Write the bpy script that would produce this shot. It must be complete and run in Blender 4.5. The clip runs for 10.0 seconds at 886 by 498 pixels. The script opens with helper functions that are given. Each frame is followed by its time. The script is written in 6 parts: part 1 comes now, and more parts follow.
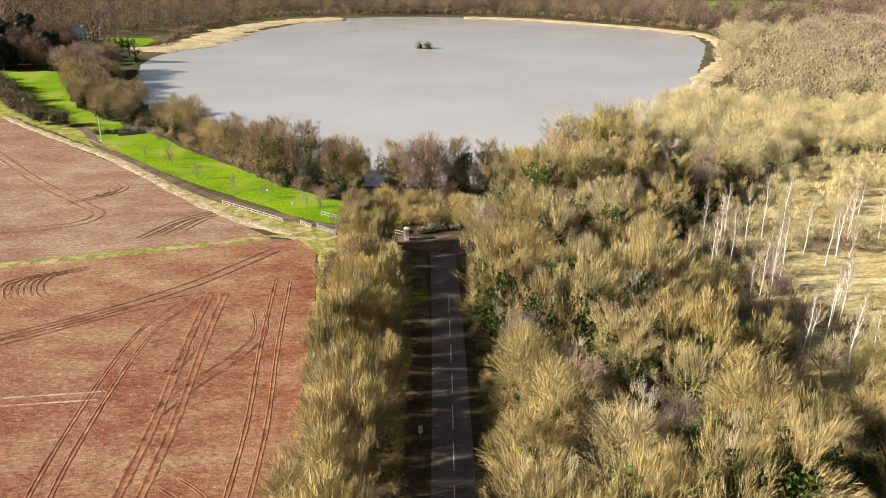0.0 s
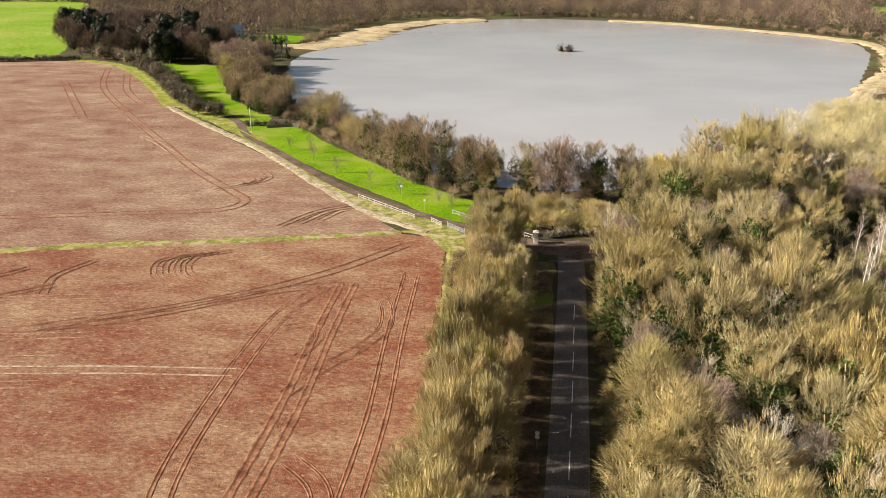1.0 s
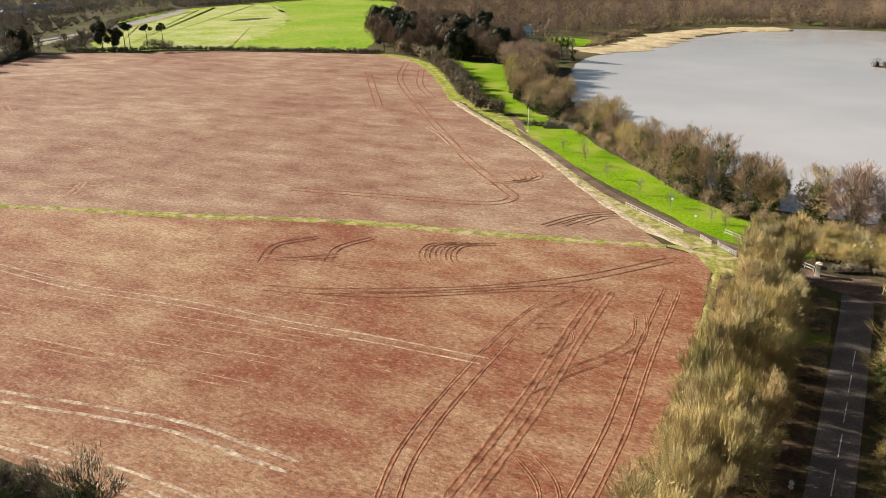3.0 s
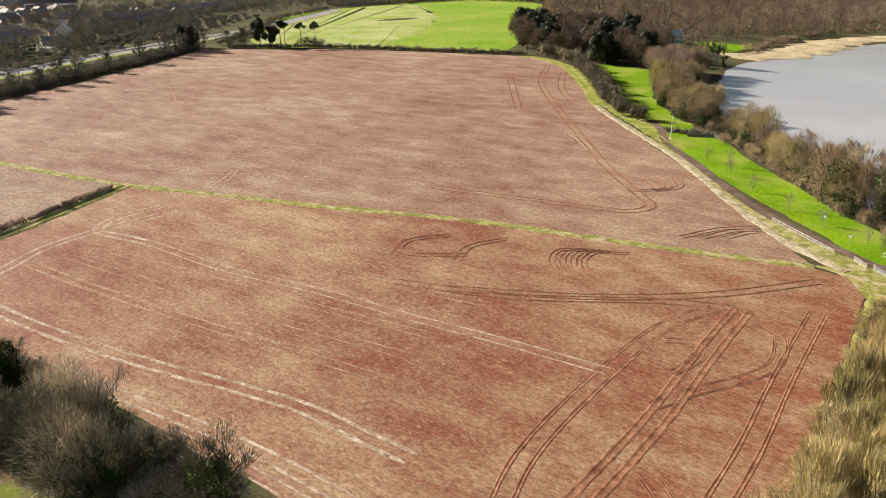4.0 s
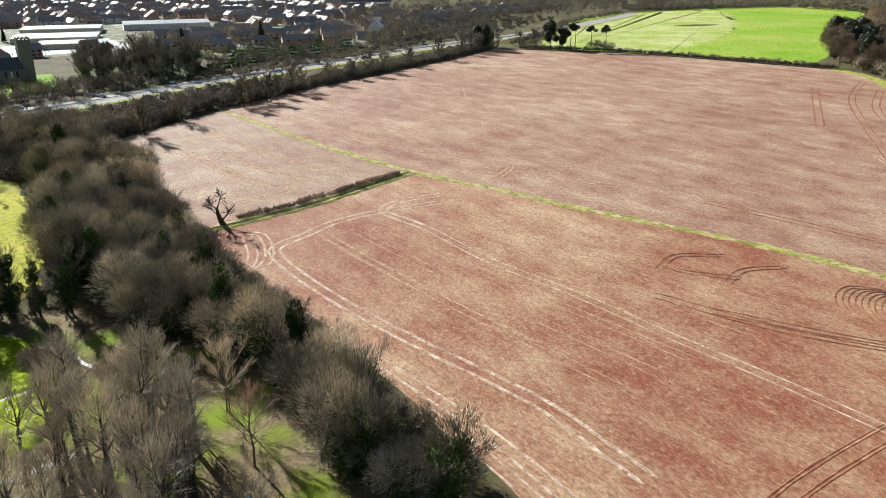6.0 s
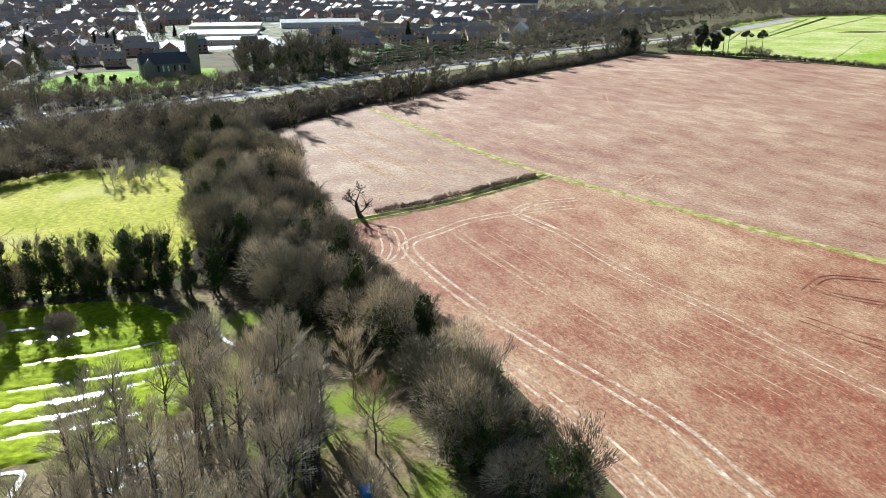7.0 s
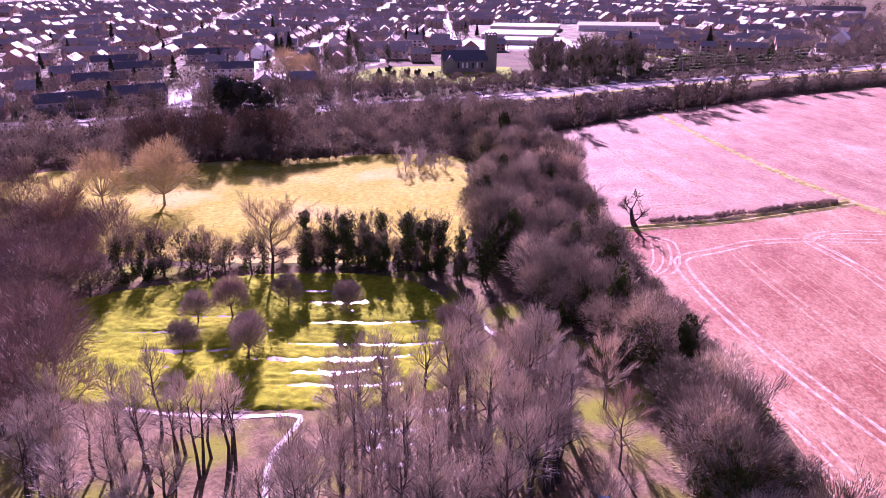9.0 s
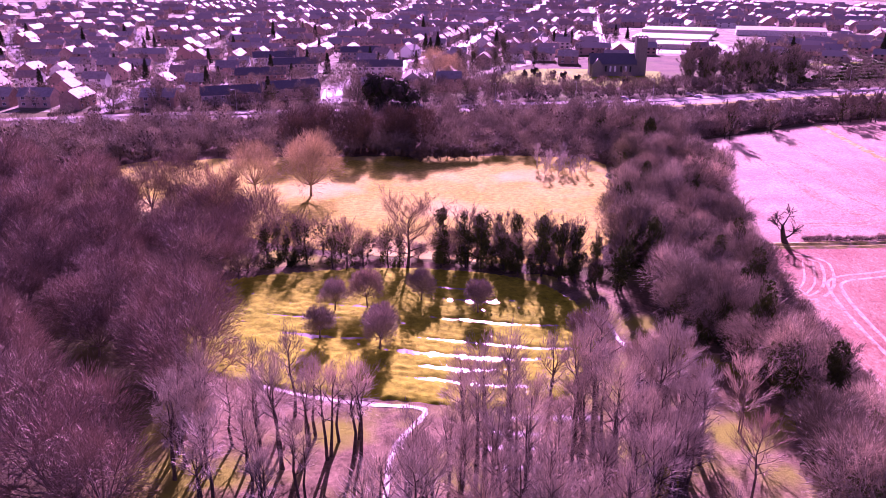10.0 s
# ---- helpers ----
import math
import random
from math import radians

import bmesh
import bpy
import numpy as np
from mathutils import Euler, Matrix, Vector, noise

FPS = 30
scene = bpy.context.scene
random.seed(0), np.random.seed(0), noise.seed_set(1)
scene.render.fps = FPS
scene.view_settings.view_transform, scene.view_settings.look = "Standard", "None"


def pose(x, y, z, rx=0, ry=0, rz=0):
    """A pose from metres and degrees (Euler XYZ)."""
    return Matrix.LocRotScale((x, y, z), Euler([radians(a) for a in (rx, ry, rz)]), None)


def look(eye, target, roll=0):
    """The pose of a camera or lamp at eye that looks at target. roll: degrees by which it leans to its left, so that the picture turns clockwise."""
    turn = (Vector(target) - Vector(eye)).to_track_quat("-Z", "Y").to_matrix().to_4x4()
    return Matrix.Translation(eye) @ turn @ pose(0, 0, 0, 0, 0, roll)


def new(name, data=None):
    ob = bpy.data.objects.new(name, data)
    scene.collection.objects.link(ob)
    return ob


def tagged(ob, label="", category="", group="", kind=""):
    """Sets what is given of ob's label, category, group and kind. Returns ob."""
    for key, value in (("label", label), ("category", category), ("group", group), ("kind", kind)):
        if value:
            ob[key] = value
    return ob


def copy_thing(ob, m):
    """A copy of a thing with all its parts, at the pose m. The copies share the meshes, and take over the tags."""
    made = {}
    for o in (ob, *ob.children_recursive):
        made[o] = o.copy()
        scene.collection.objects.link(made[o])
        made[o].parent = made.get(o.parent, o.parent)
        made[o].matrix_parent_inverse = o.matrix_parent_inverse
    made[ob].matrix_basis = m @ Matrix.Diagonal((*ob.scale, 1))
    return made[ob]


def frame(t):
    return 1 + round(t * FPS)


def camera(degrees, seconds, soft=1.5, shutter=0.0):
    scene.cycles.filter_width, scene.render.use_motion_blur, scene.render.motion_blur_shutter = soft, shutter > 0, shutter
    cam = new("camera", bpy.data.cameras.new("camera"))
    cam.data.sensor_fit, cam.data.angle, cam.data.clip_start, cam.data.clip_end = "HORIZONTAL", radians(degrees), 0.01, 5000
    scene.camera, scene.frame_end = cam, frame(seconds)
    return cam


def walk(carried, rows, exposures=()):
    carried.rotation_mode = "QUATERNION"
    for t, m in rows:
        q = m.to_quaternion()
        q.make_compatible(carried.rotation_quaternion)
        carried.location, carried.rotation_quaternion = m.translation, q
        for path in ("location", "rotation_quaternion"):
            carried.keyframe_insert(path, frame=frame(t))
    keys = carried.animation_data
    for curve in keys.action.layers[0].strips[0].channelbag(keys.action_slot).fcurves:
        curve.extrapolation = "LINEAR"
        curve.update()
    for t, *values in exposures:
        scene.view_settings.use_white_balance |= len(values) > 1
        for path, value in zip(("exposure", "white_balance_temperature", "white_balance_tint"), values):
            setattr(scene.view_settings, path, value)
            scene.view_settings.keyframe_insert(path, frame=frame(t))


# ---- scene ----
cam = camera(59.0, 10.0, soft=0.8)
EYE = (0.0, 0.0, 61.0)
PATH = [
    (0.0, 0.0, -21.15, 0.06), (0.5, 5.01, -21.08, 0.06), (1.0, 10.02, -21.02, 0.05), (1.5, 15.05, -20.96, 0.05),
    (2.0, 20.07, -20.9, 0.04), (2.5, 25.13, -20.84, 0.03), (4.0, 40.37, -20.67, 0.02), (4.5, 45.47, -20.61, 0.01),
    (5.0, 50.55, -20.56, 0.0), (5.5, 55.68, -20.51, 0.0), (7.0, 71.0, -20.36, -0.02), (7.5, 76.18, -20.32, -0.02),
    (8.0, 81.37, -20.27, -0.03), (8.5, 86.52, -20.23, -0.04), (9.0, 91.75, -20.19, -0.04), (9.5, 96.97, -20.15, -0.05),
    (10.0, 102.19, -20.11, -0.05),
]
EXPOSURES = [(0.0, 1.25, 6500, 10), (2.5, 1.2, 6450, 10), (4.0, 1.2, 6350, 10), (5.0, 1.3, 6050, 9), (7.0, 1.6, 5400, 4), (8.1, 1.82, 5150, 7), (8.5, 1.85, 5200, 36), (9.0, 1.82, 5800, 114), (10.0, 1.76, 6300, 182)]
walk(cam, [(t, pose(*EYE, 90 + p, r, y)) for t, y, p, r in PATH], EXPOSURES)

# ---- light ----
SUN_EL, SUN_AZ = radians(24.5), radians(99.5)      # azimuth: turned left from +y
sun_way = Vector((-math.sin(SUN_AZ) * math.cos(SUN_EL), math.cos(SUN_AZ) * math.cos(SUN_EL), math.sin(SUN_EL)))
world = bpy.data.worlds.new("sky")
scene.world = world
world.use_nodes = True
wt = world.node_tree
sky = wt.nodes.new("ShaderNodeTexSky")
sky.sky_type, sky.sun_disc = "NISHITA", False
sky.sun_elevation, sky.sun_rotation = SUN_EL, -SUN_AZ
sky.air_density, sky.dust_density = 1.0, 1.5
wt.links.new(sky.outputs[0], wt.nodes["Background"].inputs[0])
wt.nodes["Background"].inputs[1].default_value = 0.025
sun = new("sun", bpy.data.lights.new("sun", "SUN"))
sun.data.energy, sun.data.angle, sun.data.color = 5.2, radians(0.5), (1.0, 0.94, 0.84)
sun.matrix_world = look(sun_way * 300, (0, 0, 0))


# ---- materials ----
def material(name, rough=0.9, metal=0.0):
    m = bpy.data.materials.new(name)
    m.use_nodes = True
    b = m.node_tree.nodes["Principled BSDF"]
    b.inputs["Roughness"].default_value, b.inputs["Metallic"].default_value = rough, metal
    b.inputs["Specular IOR Level"].default_value = 0.3
    return m, m.node_tree, b


def noise_node(nt, scale, detail=4.0, stretch=(1, 1, 1), turn=0.0, rough=0.55):
    geo = nt.nodes.new("ShaderNodeNewGeometry")
    mp = nt.nodes.new("ShaderNodeMapping")
    mp.inputs["Scale"].default_value = stretch
    mp.inputs["Rotation"].default_value = (0, 0, radians(turn))
    n = nt.nodes.new("ShaderNodeTexNoise")
    n.inputs["Scale"].default_value, n.inputs["Detail"].default_value, n.inputs["Roughness"].default_value = scale, detail, rough
    nt.links.new(geo.outputs["Position"], mp.inputs[0])
    nt.links.new(mp.outputs[0], n.inputs["Vector"])
    return n.outputs["Fac"]


def ramp(nt, fac, stops):
    r = nt.nodes.new("ShaderNodeValToRGB")
    els = r.color_ramp.elements
    while len(els) < len(stops):
        els.new(0.5)
    for e, (p, c) in zip(els, stops):
        e.position, e.color = p, (*c, 1)
    nt.links.new(fac, r.inputs[0])
    return r.outputs[0]


def mix(nt, fac, a, b, mode="MIX"):
    m = nt.nodes.new("ShaderNodeMix")
    m.data_type, m.blend_type = "RGBA", mode
    for socket, v in ((m.inputs[0], fac), (m.inputs[6], a), (m.inputs[7], b)):
        if isinstance(v, (int, float)):
            socket.default_value = v
        elif isinstance(v, tuple):
            socket.default_value = (*v, 1)
        else:
            nt.links.new(v, socket)
    return m.outputs[2]


def bump(nt, bsdf, height, strength, dist):
    b = nt.nodes.new("ShaderNodeBump")
    b.inputs["Strength"].default_value, b.inputs["Distance"].default_value = strength, dist
    nt.links.new(height, b.inputs["Height"])
    nt.links.new(b.outputs[0], bsdf.inputs["Normal"])


def ground_material(name, dark, light, scale=0.04, fine=0.8, turn=0.0, stretch=(1, 1, 1), rough=0.95, relief=0.25, tint=None, tint_at=(0.5, 0.68)):
    """Two colours in broad patches, with fine grain over them and small relief."""
    m, nt, b = material(name, rough)
    b.inputs["Specular IOR Level"].default_value = 0.04 if rough > 0.8 else 0.3
    broad = noise_node(nt, scale, 6, stretch, turn, 0.62)
    grain = noise_node(nt, fine, 5, (1, 1, 1), 0, 0.7)
    c = ramp(nt, broad, [(0.34, dark), (0.66, light)])
    g = ramp(nt, grain, [(0.3, (0.55, 0.55, 0.55)), (0.7, (1.35, 1.35, 1.35))])
    c = mix(nt, 1.0, c, g, "MULTIPLY")
    if tint:
        c = mix(nt, ramp(nt, noise_node(nt, tint[1], 3), [(tint_at[0], (0, 0, 0)), (tint_at[1], (1, 1, 1))]), c, tint[0])
    nt.links.new(c, b.inputs["Base Color"])
    bump(nt, b, grain, 0.6, relief)
    return m


def soil_material(name, turn, dark=(0.205, 0.062, 0.030), light=(0.46, 0.325, 0.19), dry=0.003):
    """Drilled red soil: straw-pale dry blotches drawn out along the drill rows, clods, damp patches."""
    m, nt, b = material(name, 0.85)
    b.inputs["Specular IOR Level"].default_value = 0.16
    clods = noise_node(nt, 1.7, 8, (0.7, 1.2, 1), turn, 0.8)
    value = None
    for fac, k in ((noise_node(nt, 0.016, 3, (1, 1, 1), 0, 0.5), 0.24), (noise_node(nt, 0.11, 5, (0.6, 1.0, 1), turn, 0.66), 0.36), (noise_node(nt, 0.55, 4, (0.05, 0.8, 1), turn, 0.7), 0.08), (noise_node(nt, 0.9, 7, (0.7, 1.1, 1), turn, 0.8), 0.32)):
        a = nt.nodes.new("ShaderNodeMath")
        a.operation = "MULTIPLY_ADD"
        nt.links.new(fac, a.inputs[0])
        a.inputs[1].default_value = k
        a.inputs[2].default_value = dry
        if value:
            nt.links.new(value, a.inputs[2])
        value = a.outputs[0]
    mid = tuple(p * 0.62 + q * 0.38 for p, q in zip(dark, light))
    c = ramp(nt, value, [(0.43, dark), (0.525, mid), (0.57, tuple(p * 0.35 + q * 0.65 for p, q in zip(dark, light))), (0.64, light)])
    g = ramp(nt, clods, [(0.33, (0.45, 0.43, 0.41)), (0.5, (0.95, 0.95, 0.95)), (0.68, (1.5, 1.5, 1.5))])
    c = mix(nt, 1.0, c, g, "MULTIPLY")
    flecks = ramp(nt, noise_node(nt, 1.3, 6, (0.6, 1.1, 1), turn, 0.85), [(0.55, (0, 0, 0)), (0.68, (0.6, 0.6, 0.6))])
    c = mix(nt, flecks, c, tuple(min(0.6, v * 1.25 + 0.03) for v in light))
    nt.links.new(c, b.inputs["Base Color"])
    bump(nt, b, clods, 0.7, 0.3)
    return m


def twig_material(name, tones, rough=0.85, vary=0.38):
    """Twigs and leaves: one tone a tree, with lighter and darker pieces in it."""
    m, nt, b = material(name, rough)
    info = nt.nodes.new("ShaderNodeObjectInfo")
    geo = nt.nodes.new("ShaderNodeNewGeometry")
    n = len(tones)
    c = ramp(nt, info.outputs["Random"], [(i / max(1, n - 1), t) for i, t in enumerate(tones)])
    g = ramp(nt, geo.outputs["Random Per Island"], [(0.0, (1 - vary,) * 3), (0.5, (0.95,) * 3), (1.0, (1 + vary,) * 3)])
    big = ramp(nt, noise_node(nt, 0.13, 2), [(0.35, (0.68, 0.70, 0.72)), (0.65, (1.28, 1.25, 1.2))])
    nt.links.new(mix(nt, 1.0, mix(nt, 1.0, c, g, "MULTIPLY"), big, "MULTIPLY"), b.inputs["Base Color"])
    b.inputs["Specular IOR Level"].default_value = 0.15
    return m


def plain_material(name, colour, rough=0.6, metal=0.0, vary=0.25, scale=1.5):
    m, nt, b = material(name, rough, metal)
    lo, hi = tuple(v * (1 - vary) for v in colour), tuple(min(1, v * (1 + vary)) for v in colour)
    n = noise_node(nt, scale, 5, (1, 1, 1), 0, 0.65)
    if rough > 0.9:
        b.inputs["Specular IOR Level"].default_value = 0.05
    nt.links.new(ramp(nt, n, [(0.3, lo), (0.7, hi)]), b.inputs["Base Color"])
    return m


def random_material(name, tones, rough=0.7, spec=0.3):
    """One tone an object, stained a little."""
    m, nt, b = material(name, rough)
    info = nt.nodes.new("ShaderNodeObjectInfo")
    c = ramp(nt, info.outputs["Random"], [(i / max(1, len(tones) - 1), t) for i, t in enumerate(tones)])
    g = ramp(nt, noise_node(nt, 0.7, 5, (1, 1, 1), 0, 0.65), [(0.3, (0.75, 0.75, 0.75)), (0.7, (1.2, 1.2, 1.2))])
    nt.links.new(mix(nt, 1.0, c, g, "MULTIPLY"), b.inputs["Base Color"])
    b.inputs["Specular IOR Level"].default_value = spec
    return m


M = {}
M["scrub"] = ground_material("scrub_ground", (0.055, 0.045, 0.026), (0.13, 0.10, 0.052), 0.05, 0.9, tint=((0.09, 0.11, 0.03), 0.03))
M["soil_a"] = soil_material("soil_south", -12)
M["soil_b"] = soil_material("soil_north", -18, (0.20, 0.083, 0.05), (0.46, 0.335, 0.22), 0.008)
M["soil_c"] = soil_material("soil_west", 75, (0.20, 0.095, 0.058), (0.40, 0.30, 0.20), 0.02)
M["rut"] = ground_material("rut_soil", (0.155, 0.06, 0.033), (0.33, 0.165, 0.095), 0.35, 1.2)
M["rut_pale"] = ground_material("dry_track_soil", (0.27, 0.15, 0.09), (0.53, 0.425, 0.315), 0.4, 1.6)
M["rut_faint"] = ground_material("faint_track_soil", (0.235, 0.11, 0.062), (0.45, 0.32, 0.20), 0.4, 1.6)
M["lawn"] = ground_material("lawn_grass", (0.11, 0.21, 0.004), (0.20, 0.31, 0.010), 0.06, 1.2, tint=((0.24, 0.28, 0.04), 0.05))
M["meadow"] = ground_material("meadow_grass", (0.245, 0.26, 0.012), (0.37, 0.335, 0.05), 0.05, 0.7, tint=((0.42, 0.37, 0.13), 0.03), tint_at=(0.5, 0.7))
M["hill"] = ground_material("hill_grass", (0.15, 0.28, 0.008), (0.30, 0.34, 0.06), 0.012, 0.4)
M["dry_hill"] = ground_material("dry_pasture_grass", (0.24, 0.31, 0.04), (0.44, 0.42, 0.19), 0.03, 0.5)
M["rough_grass"] = ground_material("rough_grass", (0.33, 0.26, 0.09), (0.60, 0.50, 0.27), 0.09, 1.0, tint=((0.17, 0.10, 0.055), 0.06), tint_at=(0.58, 0.7))
M["strip_grass"] = ground_material("strip_grass", (0.15, 0.155, 0.03), (0.36, 0.33, 0.10), 0.3, 1.0, tint=((0.42, 0.33, 0.19), 0.35), tint_at=(0.5, 0.64))
M["margin_grass"] = ground_material("margin_grass", (0.16, 0.18, 0.03), (0.34, 0.33, 0.07), 0.2, 1.0, tint=((0.40, 0.33, 0.17), 0.15), tint_at=(0.55, 0.66))
M["dead_grass"] = ground_material("dead_grass", (0.28, 0.215, 0.12), (0.58, 0.48, 0.32), 0.4, 1.6, relief=0.5)
M["garden"] = ground_material("garden_ground", (0.075, 0.09, 0.035), (0.24, 0.22, 0.16), 0.09, 0.5, tint=((0.38, 0.36, 0.33), 0.06), tint_at=(0.57, 0.62))
M["flood_grass"] = ground_material("flooded_grass", (0.17, 0.23, 0.004), (0.28, 0.325, 0.012), 0.08, 0.8, stretch=(1.6, 0.3, 1), turn=-5)
M["reed"] = ground_material("reed_bed", (0.38, 0.29, 0.16), (0.58, 0.46, 0.28), 0.08, 0.8, relief=0.6)
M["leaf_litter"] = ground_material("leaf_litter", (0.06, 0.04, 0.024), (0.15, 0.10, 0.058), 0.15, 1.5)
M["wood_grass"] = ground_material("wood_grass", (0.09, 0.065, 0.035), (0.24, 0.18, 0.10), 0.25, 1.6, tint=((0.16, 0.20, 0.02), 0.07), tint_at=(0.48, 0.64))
M["asphalt"] = ground_material("asphalt", (0.12, 0.10, 0.088), (0.20, 0.167, 0.147), 0.15, 3.0, rough=0.75, relief=0.02)
M["pale_asphalt"] = ground_material("worn_asphalt", (0.10, 0.097, 0.094), (0.16, 0.155, 0.15), 0.1, 2.0, rough=0.7, relief=0.02)
M["road_asphalt"] = ground_material("road_asphalt", (0.25, 0.23, 0.205), (0.34, 0.31, 0.28), 0.1, 2.0, rough=0.85, relief=0.02)
M["gravel"] = ground_material("track_gravel", (0.11, 0.072, 0.053), (0.205, 0.143, 0.108), 0.2, 2.0)
M["path"] = ground_material("wet_path", (0.34, 0.30, 0.24), (0.50, 0.45, 0.38), 0.3, 2.0, rough=0.6)
M["white_line"] = plain_material("road_paint", (0.75, 0.75, 0.72), 0.6)
M["olive"] = twig_material("olive_twigs", [(0.37, 0.28, 0.11), (0.42, 0.33, 0.155), (0.325, 0.265, 0.09), (0.45, 0.365, 0.195), (0.37, 0.285, 0.12), (0.40, 0.30, 0.15)])
M["olive_pale"] = twig_material("straw_twigs", [(0.48, 0.40, 0.205), (0.53, 0.45, 0.25), (0.45, 0.37, 0.19)])
M["brown"] = twig_material("brown_twigs", [(0.25, 0.21, 0.145), (0.32, 0.275, 0.19), (0.27, 0.22, 0.16), (0.38, 0.335, 0.235)])
M["far_brown"] = twig_material("wood_crown_twigs", [(0.155, 0.108, 0.075), (0.185, 0.13, 0.09)], vary=0.2)
M["far_mauve"] = twig_material("mauve_wood_twigs", [(0.20, 0.13, 0.10), (0.22, 0.15, 0.12)], vary=0.2)
M["far_tan"] = twig_material("tan_wood_twigs", [(0.28, 0.195, 0.115), (0.31, 0.22, 0.14)], vary=0.2)
M["olive_far"] = twig_material("far_olive_twigs", [(0.34, 0.275, 0.155), (0.39, 0.32, 0.195)], vary=0.2)
M["mauve"] = twig_material("mauve_twigs", [(0.28, 0.20, 0.155), (0.35, 0.25, 0.195), (0.31, 0.24, 0.18)])
M["pale_twig"] = twig_material("pale_twigs", [(0.46, 0.38, 0.27), (0.52, 0.45, 0.34)])
M["silver"] = twig_material("silver_twigs", [(0.38, 0.34, 0.31), (0.44, 0.40, 0.37)])
M["dark_twig"] = twig_material("dark_twigs", [(0.19, 0.16, 0.12), (0.25, 0.215, 0.155), (0.21, 0.185, 0.13)])
M["belt_twig"] = twig_material("belt_twigs", [(0.18, 0.15, 0.105), (0.28, 0.24, 0.175), (0.14, 0.125, 0.08), (0.33, 0.29, 0.21), (0.21, 0.17, 0.12)])
M["pole_twig"] = twig_material("pole_wood_twigs", [(0.36, 0.31, 0.235), (0.43, 0.38, 0.30), (0.38, 0.32, 0.25)])
M["bank_twig"] = twig_material("bank_twigs", [(0.33, 0.245, 0.135), (0.27, 0.195, 0.12), (0.40, 0.315, 0.18), (0.25, 0.165, 0.125), (0.35, 0.27, 0.15)])
M["round_twig"] = twig_material("dense_wood_twigs", [(0.20, 0.145, 0.11), (0.27, 0.20, 0.15), (0.23, 0.165, 0.13)])
M["meadow_twig"] = twig_material("meadow_tree_twigs", [(0.27, 0.22, 0.175), (0.33, 0.28, 0.23), (0.29, 0.225, 0.18)])
M["hedge_twig"] = twig_material("hedge_bush_twigs", [(0.10, 0.085, 0.05), (0.17, 0.14, 0.09), (0.13, 0.10, 0.07)])
M["ivy"] = twig_material("ivy_leaves", [(0.04, 0.062, 0.013), (0.075, 0.11, 0.02)], 0.85)
M["conifer"] = twig_material("conifer_needles", [(0.024, 0.038, 0.014), (0.038, 0.056, 0.019)], 0.85)
M["gold"] = twig_material("willow_twigs", [(0.56, 0.46, 0.25), (0.50, 0.41, 0.24)])
M["bark"] = plain_material("bark", (0.16, 0.125, 0.09), 0.9, vary=0.5)
M["bark_olive"] = plain_material("lichened_bark", (0.30, 0.24, 0.13), 0.9, vary=0.4)
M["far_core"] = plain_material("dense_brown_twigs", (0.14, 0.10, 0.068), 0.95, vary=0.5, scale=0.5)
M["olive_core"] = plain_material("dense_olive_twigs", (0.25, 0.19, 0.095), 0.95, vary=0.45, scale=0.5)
# darker than the twigs round it: shade inside the crowns, put into the colour
M["shade_core"] = plain_material("shaded_inner_twigs", (0.10, 0.08, 0.06), 0.95, vary=0.5, scale=0.5)
M["bark_dark"] = plain_material("dark_bark", (0.06, 0.048, 0.037), 0.9, vary=0.5)
M["birch"] = plain_material("birch_bark", (0.72, 0.68, 0.62), 0.7, vary=0.25)
M["wood"] = plain_material("weathered_wood", (0.45, 0.42, 0.34), 0.8)
M["stone"] = plain_material("pale_stone", (0.58, 0.52, 0.42), 0.85)
M["dark_stone"] = plain_material("dark_stone", (0.21, 0.187, 0.17), 0.85)
M["white"] = plain_material("white_paint", (0.78, 0.78, 0.76), 0.5, vary=0.08)
M["glass"] = plain_material("window_glass", (0.03, 0.035, 0.04), 0.08, vary=0.1)
M["steel"] = plain_material("galvanised_steel", (0.45, 0.46, 0.47), 0.4, 0.8)
M["brick"] = random_material("house_brick", [(0.40, 0.24, 0.18), (0.46, 0.30, 0.23), (0.35, 0.22, 0.17), (0.52, 0.43, 0.36), (0.70, 0.68, 0.64), (0.42, 0.25, 0.19)], 0.85)
M["roof"] = random_material("roof_tiles", [(0.30, 0.22, 0.18), (0.39, 0.31, 0.255), (0.26, 0.255, 0.255), (0.43, 0.36, 0.305), (0.20, 0.195, 0.20)], 0.75, 0.15)
M["slate"] = plain_material("slate", (0.10, 0.10, 0.11), 0.6)
M["flat_roof"] = plain_material("sheet_roof", (0.72, 0.72, 0.72), 0.35, vary=0.1)
M["car"] = random_material("car_paint", [(0.7, 0.7, 0.7), (0.05, 0.05, 0.06), (0.04, 0.10, 0.30), (0.45, 0.46, 0.48), (0.35, 0.03, 0.03)], 0.25, 0.6)
M["rubber"] = plain_material("tyre_rubber", (0.025, 0.025, 0.025), 0.8)
M["blue"] = plain_material("blue_sheet", (0.05, 0.22, 0.55), 0.5, vary=0.1)


def water_material(name, colour, rough, wave, scale, stretch):
    m, nt, b = material(name, rough)
    n = noise_node(nt, 0.012, 3)
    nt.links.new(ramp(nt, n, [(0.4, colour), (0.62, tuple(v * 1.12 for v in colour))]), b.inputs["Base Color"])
    b.inputs["Specular IOR Level"].default_value = 0.5
    bump(nt, b, noise_node(nt, scale, 3, stretch, 20), wave, 0.1)
    return m


